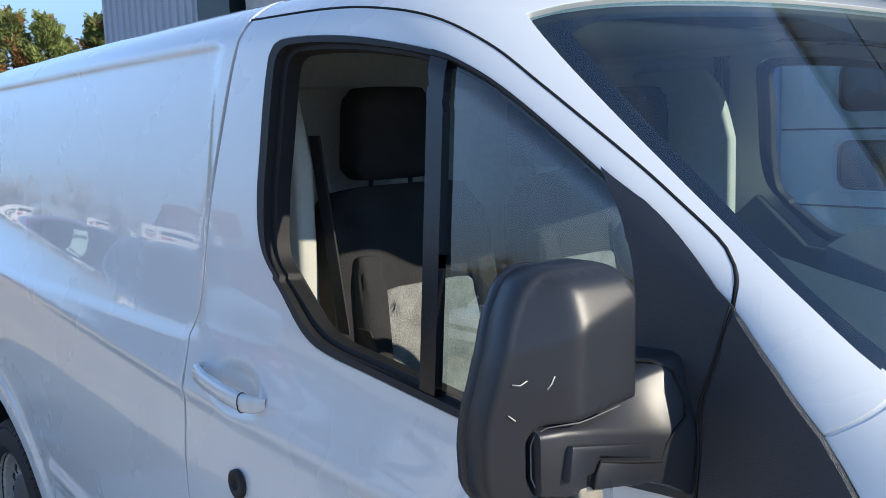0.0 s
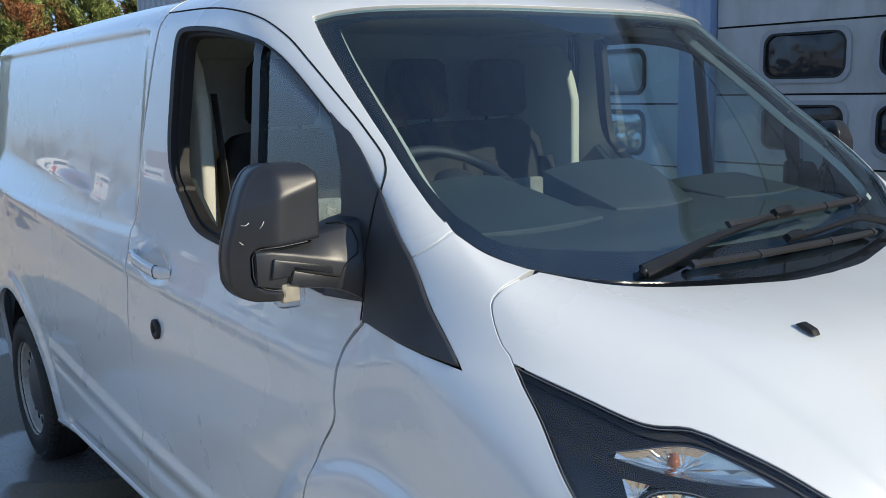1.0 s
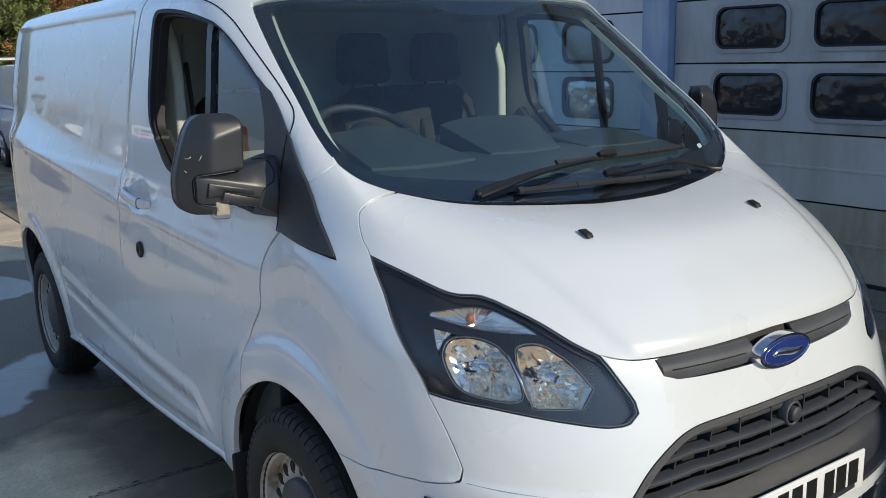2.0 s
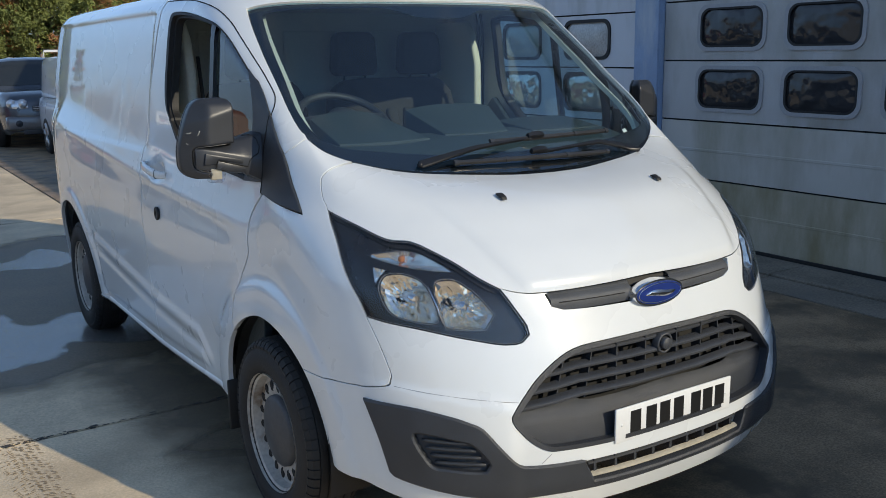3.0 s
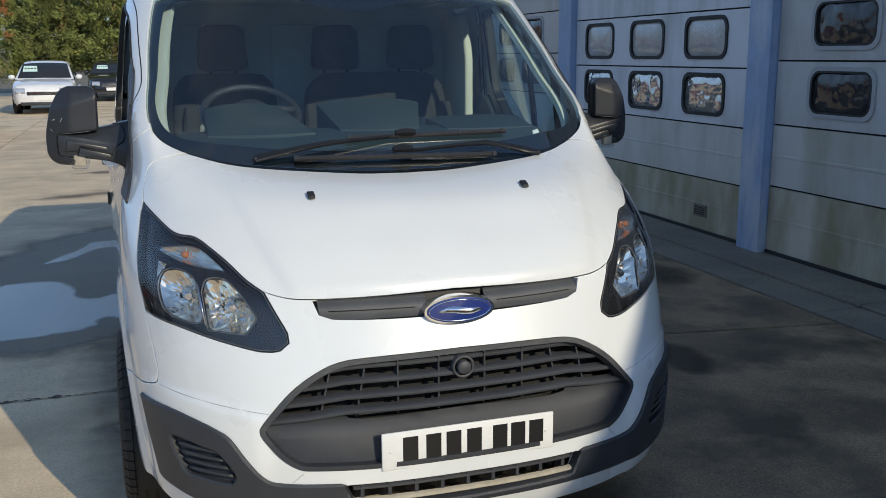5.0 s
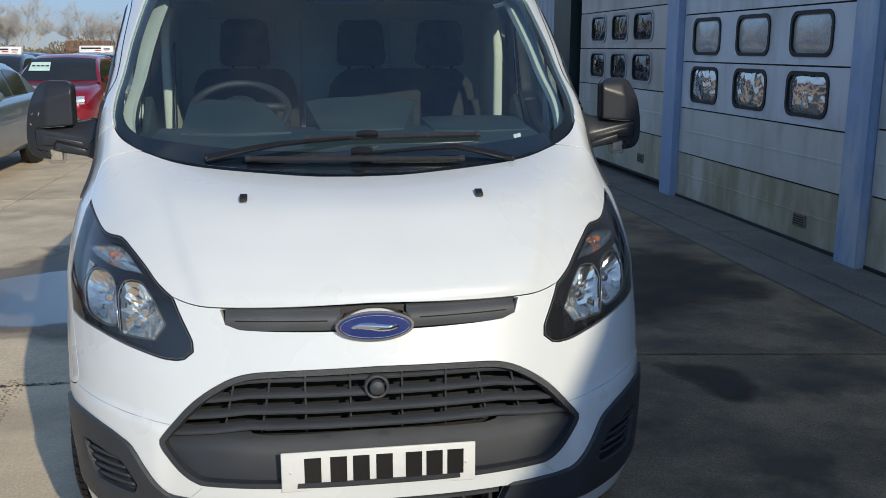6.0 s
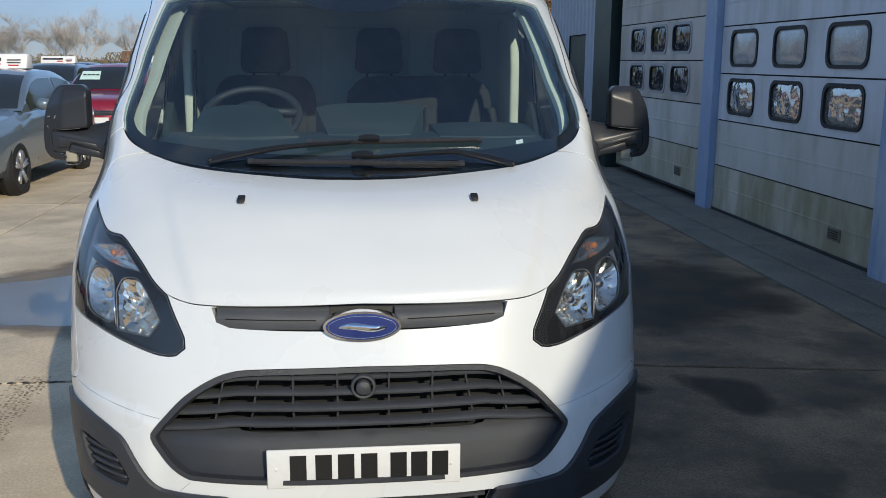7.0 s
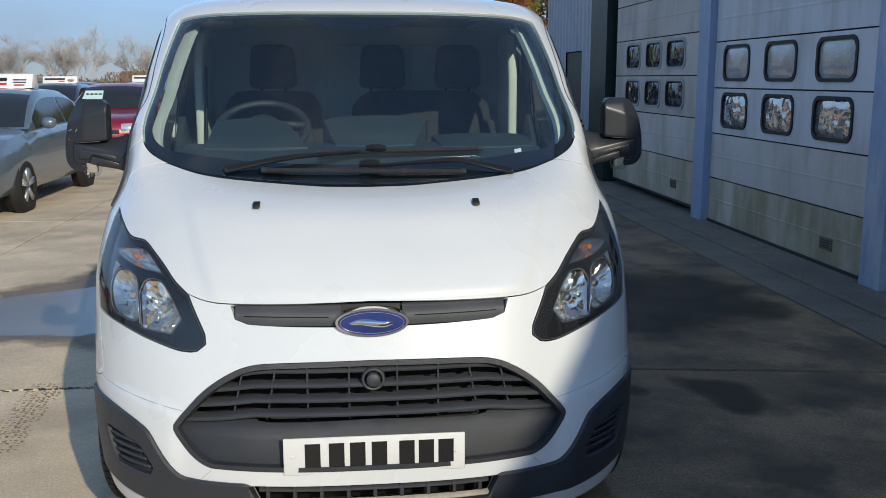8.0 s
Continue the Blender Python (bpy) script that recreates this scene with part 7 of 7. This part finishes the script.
    if sign:
        bm = bmesh.new()
        extrude_poly(bm, [(-0.16 + rs + 0.75, H), (0.16 + rs + 0.75, H), (0.06 + rs + 0.75, H + 0.2), (-0.06 + rs + 0.75, H + 0.2)], "x", -0.48, 0.48, 0.02)
        sg = part("roof_sign", auto_sharp(bm), SIGNW, root, "white roof sign with red and dark lettering bars")
        for x0, x1, z0, z1, m2 in ((-0.42, 0.14, 0.10, 0.145, INK), (-0.02, 0.14, 0.045, 0.075, SIGNR), (0.22, 0.40, 0.11, 0.125, GREYPL), (0.22, 0.40, 0.075, 0.09, GREYPL), (0.24, 0.38, 0.04, 0.055, SIGNR)):
            bm = bmesh.new()
            y = rs + 0.75
            ya = -0.16 + 0.10 * (z0 / 0.2) - 0.012
            yb = -0.16 + 0.10 * (z1 / 0.2) - 0.012
            bm.faces.new([bm.verts.new(p) for p in ((x0, y + ya, H + z0), (x1, y + ya, H + z0), (x1, y + yb, H + z1), (x0, y + yb, H + z1))])
            part("lettering_bar", bm, m2, sg, smooth=False)
    return root


def put(ob, x, y, deg=0):
    ob.matrix_basis = pose(x, y, 0.0, 0, 0, deg)
    return ob


P_BLUEGREY = carpaint("grey_blue_metallic", (0.155, 0.205, 0.245), 0.4)
P_RED = carpaint("dark_red_metallic", (0.28, 0.008, 0.025), 0.2)
P_BLACK = carpaint("black_paint", (0.012, 0.012, 0.014), 0.1)
P_WHITE = carpaint("white_car_paint", (0.72, 0.73, 0.74), 0.0)
P_GREY = carpaint("dark_grey_metallic", (0.06, 0.07, 0.085), 0.4)
P_SILVER = carpaint("silver_metallic", (0.42, 0.43, 0.45), 0.6)
G = "cars for sale in the yard"
put(make_car("saloon_car", "grey-blue saloon with a white roof sign, parked on concrete", "saloon", P_BLUEGREY, G, sign=True), -4.88, 10.5)
red = put(make_car("hatchback_car", "dark red hatchback with a price sticker in its windscreen", "hatch", P_RED, G, sticker=True), -4.85, 17.9)
dark = put(make_car("saloon_car", "dark grey saloon parked in a row", "saloon", P_GREY, G, sign=True), -10.6, 23.6)
black = put(make_car("saloon_car", "black saloon with a price sticker parked under the conifers", "saloon", P_BLACK, G, sticker=True), -1.62, 36.0)
white = put(make_car("hatchback_car", "white hatchback with a price sticker parked in a row", "hatch", P_WHITE, G, sticker=True), 0.75, 37.6)
put(make_car("off_road_car", "dark grey off-road car parked behind the van", "suv", P_GREY, G), 1.36, 19.0)
put(make_car("small_van", "small white panel van with roof bars parked behind", "van", P_WHITE, G), 1.86, 14.3)
silver = put(make_car("hatchback_car", "silver hatchback parked in a row", "hatch", P_SILVER, G, sign=True), -6.1, 26.5)
for src, x, y, d in ((dark, -8.3, 25.0, 0), (white, -3.4, 28.5, 0), (dark, -13.4, 22.8, 0), (silver, -16.2, 22.0, 5), (black, -19.2, 21.5, 3), (white, -22.0, 21.0, 4), (red, -11.8, 17.2, 0), (silver, -15.0, 16.4, 2), (black, -9.4, 31.0, 0), (dark, -12.6, 30.6, 0), (white, -16.0, 30.2, 0), (red, -19.4, 30.0, 0), (silver, -22.6, 29.5, 2), (dark, 3.2, 30.5, 0),
                     (red, -13.5, -6.5, 92), (black, -13.6, -3.6, 90), (white, -13.4, -0.8, 88), (silver, -13.7, 2.0, 90), (dark, -13.5, 4.9, 91), (red, -13.6, 7.8, 90), (white, -13.8, 10.8, 90), (black, -13.5, 13.7, 90), (dark, -13.5, -9.4, 90), (silver, -13.6, -12.3, 90)):
    c = copy_thing(src, pose(x, y, 0, 0, 0, d))

# ---- trees, hedge, fence ----
LEAF = mat("conifer_leaf", (0.195, 0.225, 0.066), 0.7, var=0.75, scale=1.6, random_piece=0.2, bump_scale=30, stain=(0.36, 0.15, 0.065), stain_scale=0.5, stain_pos=(0.575, 0.63))
BARK = mat("bark", (0.10, 0.08, 0.06), 0.9, var=0.3, scale=8, bump=0.6, bump_scale=40)
TWIG = mat("bare_twig", (0.55, 0.50, 0.45), 0.9, var=0.25, scale=4)
SHRUB = mat("winter_shrub", (0.22, 0.175, 0.11), 0.9, var=0.4, scale=3)
rng = np.random.default_rng(7)


def quads(name, centers, dirs, size, material, parent=None, ratio=0.45):
    """Many small leaf sprays: bent quads pointing along dirs."""
    n = len(centers)
    side = np.cross(dirs, rng.normal(size=(n, 3)))
    side /= np.linalg.norm(side, axis=1)[:, None] + 1e-9
    s = size[:, None]
    up = np.cross(side, dirs)
    a = centers - dirs * s * 0.5
    V = np.stack((a, centers + side * s * ratio * 0.5 + up * s * 0.12, centers + dirs * s * 0.6, centers - side * s * ratio * 0.5 + up * s * 0.12), 1).reshape(-1, 3)
    me = bpy.data.meshes.new(name)
    idx = np.arange(n * 4).reshape(n, 4)
    me.from_pydata(V.tolist(), [], idx.tolist())
    me.materials.append(material)
    ob = new(name, me)
    ob.parent = parent
    return ob


def conifer(h, r, n=21000):
    root = tagged(new("conifer_tree"), "dense olive-green conifer with browned patches behind the parked cars", "tree", "conifer hedge")
    bm = bmesh.new()
    tube(bm, [(0, 0, 0), (0.05, 0, h * 0.4), (0, 0.04, h * 0.95)], [0.16, 0.11, 0.015], 8)
    nb = 76
    u = (np.arange(nb) + 0.5) / nb
    z0 = h * (0.14 + 0.79 * u)
    az = np.arange(nb) * 2.39996 + rng.normal(scale=0.3, size=nb)
    ln = r * np.minimum(1 - 0.3 * z0 / h, 1.75 * (1 - z0 / h)) * (0.6 + 0.75 * rng.random(nb)) + 0.08
    rise = ln * (0.02 + 0.42 * rng.random(nb)) + 0.55 * (z0 / h) ** 2 * rng.random(nb)
    for k in range(0, nb, 2):
        c, s = math.cos(az[k]), math.sin(az[k])
        tube(bm, [(0, 0, z0[k]), (ln[k] * 0.5 * c, ln[k] * 0.5 * s, z0[k] + rise[k] * 0.3), (ln[k] * 0.95 * c, ln[k] * 0.95 * s, z0[k] + rise[k] * 0.95)], [0.028, 0.018, 0.005], 5)
    part("trunk", bm, BARK, root)
    k = rng.integers(0, nb, n)
    t = 0.42 + 0.62 * rng.random(n) ** 0.6
    spread = 0.06 + 0.15 * (1.1 - t) * (0.45 + ln[k])
    c = np.stack((ln[k] * t * np.cos(az[k]), ln[k] * t * np.sin(az[k]), z0[k] + rise[k] * t ** 2), 1) + rng.normal(size=(n, 3)) * spread[:, None]
    d = np.stack((np.cos(az[k]) * 0.8, np.sin(az[k]) * 0.8, 0.15 + 0.7 * z0[k] / h), 1) + rng.normal(scale=0.45, size=(n, 3))
    # leaders at the top
    m = n // 14
    lead = rng.integers(0, 4, m)
    tip = np.array([(0, 0, 1.0), (0.22, 0.1, 0.955), (-0.18, 0.2, 0.93), (0.02, -0.26, 0.94)])[lead]
    tt = rng.random(m)
    c[:m] = np.stack((tip[:, 0], tip[:, 1], h * (tip[:, 2] - 0.16 * tt)), 1) + rng.normal(size=(m, 3)) * (0.015 + 0.13 * tt)[:, None] * np.array((1, 1, 0.3))
    d[:m] = np.array((0, 0, 1.0)) + rng.normal(scale=0.45, size=(m, 3))
    d /= np.linalg.norm(d, axis=1)[:, None]
    quads("crown", c, d, 0.07 + 0.15 * rng.random(n), LEAF, root, 0.42)
    return root


tree_a, tree_b, tree_c = conifer(6.9, 1.75), conifer(6.3, 1.6), conifer(6.6, 1.5)
for k in range(22):
    x = -5.6 + 1.06 * k + 0.25 * math.sin(k * 2.7)
    sc = 0.62 if k == 0 else 0.82 if k == 1 else 0.97 + 0.07 * math.sin(k * 1.9)
    src = (tree_a, tree_b, tree_c)[k % 3]
    ob = src if k < 3 else copy_thing(src, Matrix())
    ob.matrix_basis = pose(x, 40.1 + 0.45 * math.sin(k * 4.1), -0.03, 0, 0, 67 * k) @ Matrix.Scale(sc, 4)


def bare_tree(h, seed):
    root = tagged(new("bare_tree"), "leafless winter tree on the far side of the yard", "tree", "far bare trees")
    r2 = random.Random(seed)
    bm = bmesh.new()

    def grow(p, d, ln, rad, lvl):
        pts = [p]
        n = 4 if lvl < 3 else 2
        for k in range(n):
            d = (d + Vector((r2.uniform(-1, 1), r2.uniform(-1, 1), 0.35)) * 0.10).normalized()
            pts.append(pts[-1] + d * ln / n)
        tube(bm, pts, [rad * (1 - 0.62 * k / n) for k in range(n + 1)], 5 if lvl < 2 else 3, caps=False)
        if lvl >= 5:
            return
        for k in range((5, 5, 5, 4, 3)[lvl]):
            t = r2.uniform(0.3, 1.0)
            base = pts[min(n - 1, int(t * n))].lerp(pts[min(n, int(t * n) + 1)], t * n % 1)
            a = r2.uniform(0, 6.283)
            side = Vector((math.cos(a), math.sin(a), 0.0))
            grow(base, (d * 0.85 + side * r2.uniform(0.35, 0.75)).normalized(), ln * r2.uniform(0.5, 0.75), max(0.007, rad * 0.48), lvl + 1)
    for k in range(4):
        a = 1.6 * k + r2.uniform(-0.4, 0.4)
        grow(Vector((0.2 * math.cos(a), 0.2 * math.sin(a), -0.1)), Vector((0.42 * math.cos(a), 0.42 * math.sin(a), 1)).normalized(), h * r2.uniform(0.48, 0.62), h * 0.013, 0)
    part("trunk", bm, TWIG, root)
    return root


bt = [bare_tree(7.0, 3), bare_tree(6.4, 8)]
for k, (x, y, sc) in enumerate(((-45.0, 130, 1.0), (-36.2, 130, 1.12), (-39.6, 131, 0.98), (-28.2, 130, 0.98), (-55, 134, 0.9), (-63, 130, 1.0), (-25.2, 132, 0.86), (-48.5, 133, 0.8))):
    ob = bt[k % 2] if k < 2 else copy_thing(bt[k % 2], Matrix())
    ob.matrix_basis = pose(x, y, 0, 0, 0, 80 * k) @ Matrix.Scale(sc, 4)
# scrub line along the field's edge
n = 26000
x = rng.random(n) * 190 - 120
c = np.stack((x, 104 + rng.random(n) * 8, (rng.random(n) ** 1.1) * (2.0 + 0.4 * np.sin(x * 0.23) + 0.35 * np.sin(x * 0.71) + 0.25 * np.sin(x * 2.3))), 1)
d = rng.normal(size=(n, 3)) * np.array((0.6, 0.6, 1)) + np.array((0, 0, 0.7))
d /= np.linalg.norm(d, axis=1)[:, None]
tagged(quads("scrub", c, d, 0.22 + 0.3 * rng.random(n), SHRUB), "brown winter scrub along the far edge of the field", "hedge", kind="stuff")
n = 16000
y = rng.random(n) * 150 - 60
c = np.stack((-62 + rng.random(n) * 5, y, (rng.random(n) ** 1.2) * (2.0 + 0.7 * np.sin(y * 0.31) + 0.4 * np.sin(y * 0.83))), 1)
d = rng.normal(size=(n, 3)) + np.array((0, 0, 0.7))
d /= np.linalg.norm(d, axis=1)[:, None]
tagged(quads("hedgerow", c, d, 0.25 + 0.3 * rng.random(n), SHRUB), "brown hedgerow beyond the parked cars", "hedge", kind="stuff")

# chain-link fence with a leaning post
GALV = mat("galvanised_wire", (0.35, 0.35, 0.34), 0.5, metal=0.6, var=0.15)
POSTW = mat("weathered_post", (0.25, 0.17, 0.12), 0.85, var=0.25, scale=9)
fence = tagged(new("fence"), "chain-link fence on weathered posts behind the cars", "fence")
for k, x in enumerate((0.38, 2.9, 5.4, 7.9)):
    bm = bmesh.new()
    box(bm, (x - 0.05, 25.95, -0.02), (x + 0.05, 26.05, 1.75), 0.01, 1)
    part("post", bm, POSTW, fence, smooth=False)
bm = bmesh.new()
for k in range(-16, 76):
    x0 = 0.4 + k * 0.1
    for s in (-1, 1):
        xa, xb = (x0, x0 + 1.6) if s > 0 else (x0 + 1.6, x0)
        za, zb = 0.05, 1.65
        lo, hi = max(0.4, min(xa, xb)), min(7.9, max(xa, xb))
        if hi - lo < 0.1:
            continue
        f = lambda x: za + (zb - za) * (x - xa) / (xb - xa)
        tube(bm, [(lo, 26, f(lo)), (hi, 26, f(hi))], 0.003, 3, caps=False)
part("mesh", bm, GALV, fence)

# brick house with a red-brown roof beyond the parked row, two far roofs
BRICK = mat("house_brick", (0.32, 0.16, 0.10), 0.85, var=0.2, scale=5)
TILE = mat("roof_tile", (0.22, 0.09, 0.06), 0.8, var=0.2, scale=6)


def house(x, y, deg, w, d, hh, label):
    root = tagged(new("house"), label, "house")
    bm = bmesh.new()
    box(bm, (-w / 2, -d / 2, 0), (w / 2, d / 2, hh))
    part("wall", bm, BRICK, root, smooth=False)
    bm = bmesh.new()
    extrude_poly(bm, [(-d / 2 - 0.3, hh - 0.05), (d / 2 + 0.3, hh - 0.05), (0, hh + d * 0.4)], "x", -w / 2 - 0.3, w / 2 + 0.3)
    part("roof", bm, TILE, root, smooth=False)
    for k in range(int(w / 2.5) if hh > 2 else 0):
        for s in (-1, 1):
            bm = bmesh.new()
            cx = -w / 2 + 1.4 + 2.5 * k
            box(bm, (cx - 0.5, s * d / 2 - 0.03, 1.0), (cx + 0.5, s * d / 2 + 0.03, 2.2))
            wi = part("window", bm, CARGLASS, root, smooth=False)
            bm = bmesh.new()
            box(bm, (cx - 0.6, s * d / 2 - 0.05, 0.92), (cx + 0.6, s * d / 2 + 0.06, 1.0))
            part("sill", bm, SIGNW, wi, smooth=False)
    root.matrix_basis = pose(x, y, -0.02, 0, 0, deg)
    return root


house(-61, 113, 6, 20, 8, 3.0, "red-brick house with a red-brown tiled roof")
house(-27.5, 128, 4, 5, 3.5, 1.2, "far low brick outbuilding with a red-brown roof")
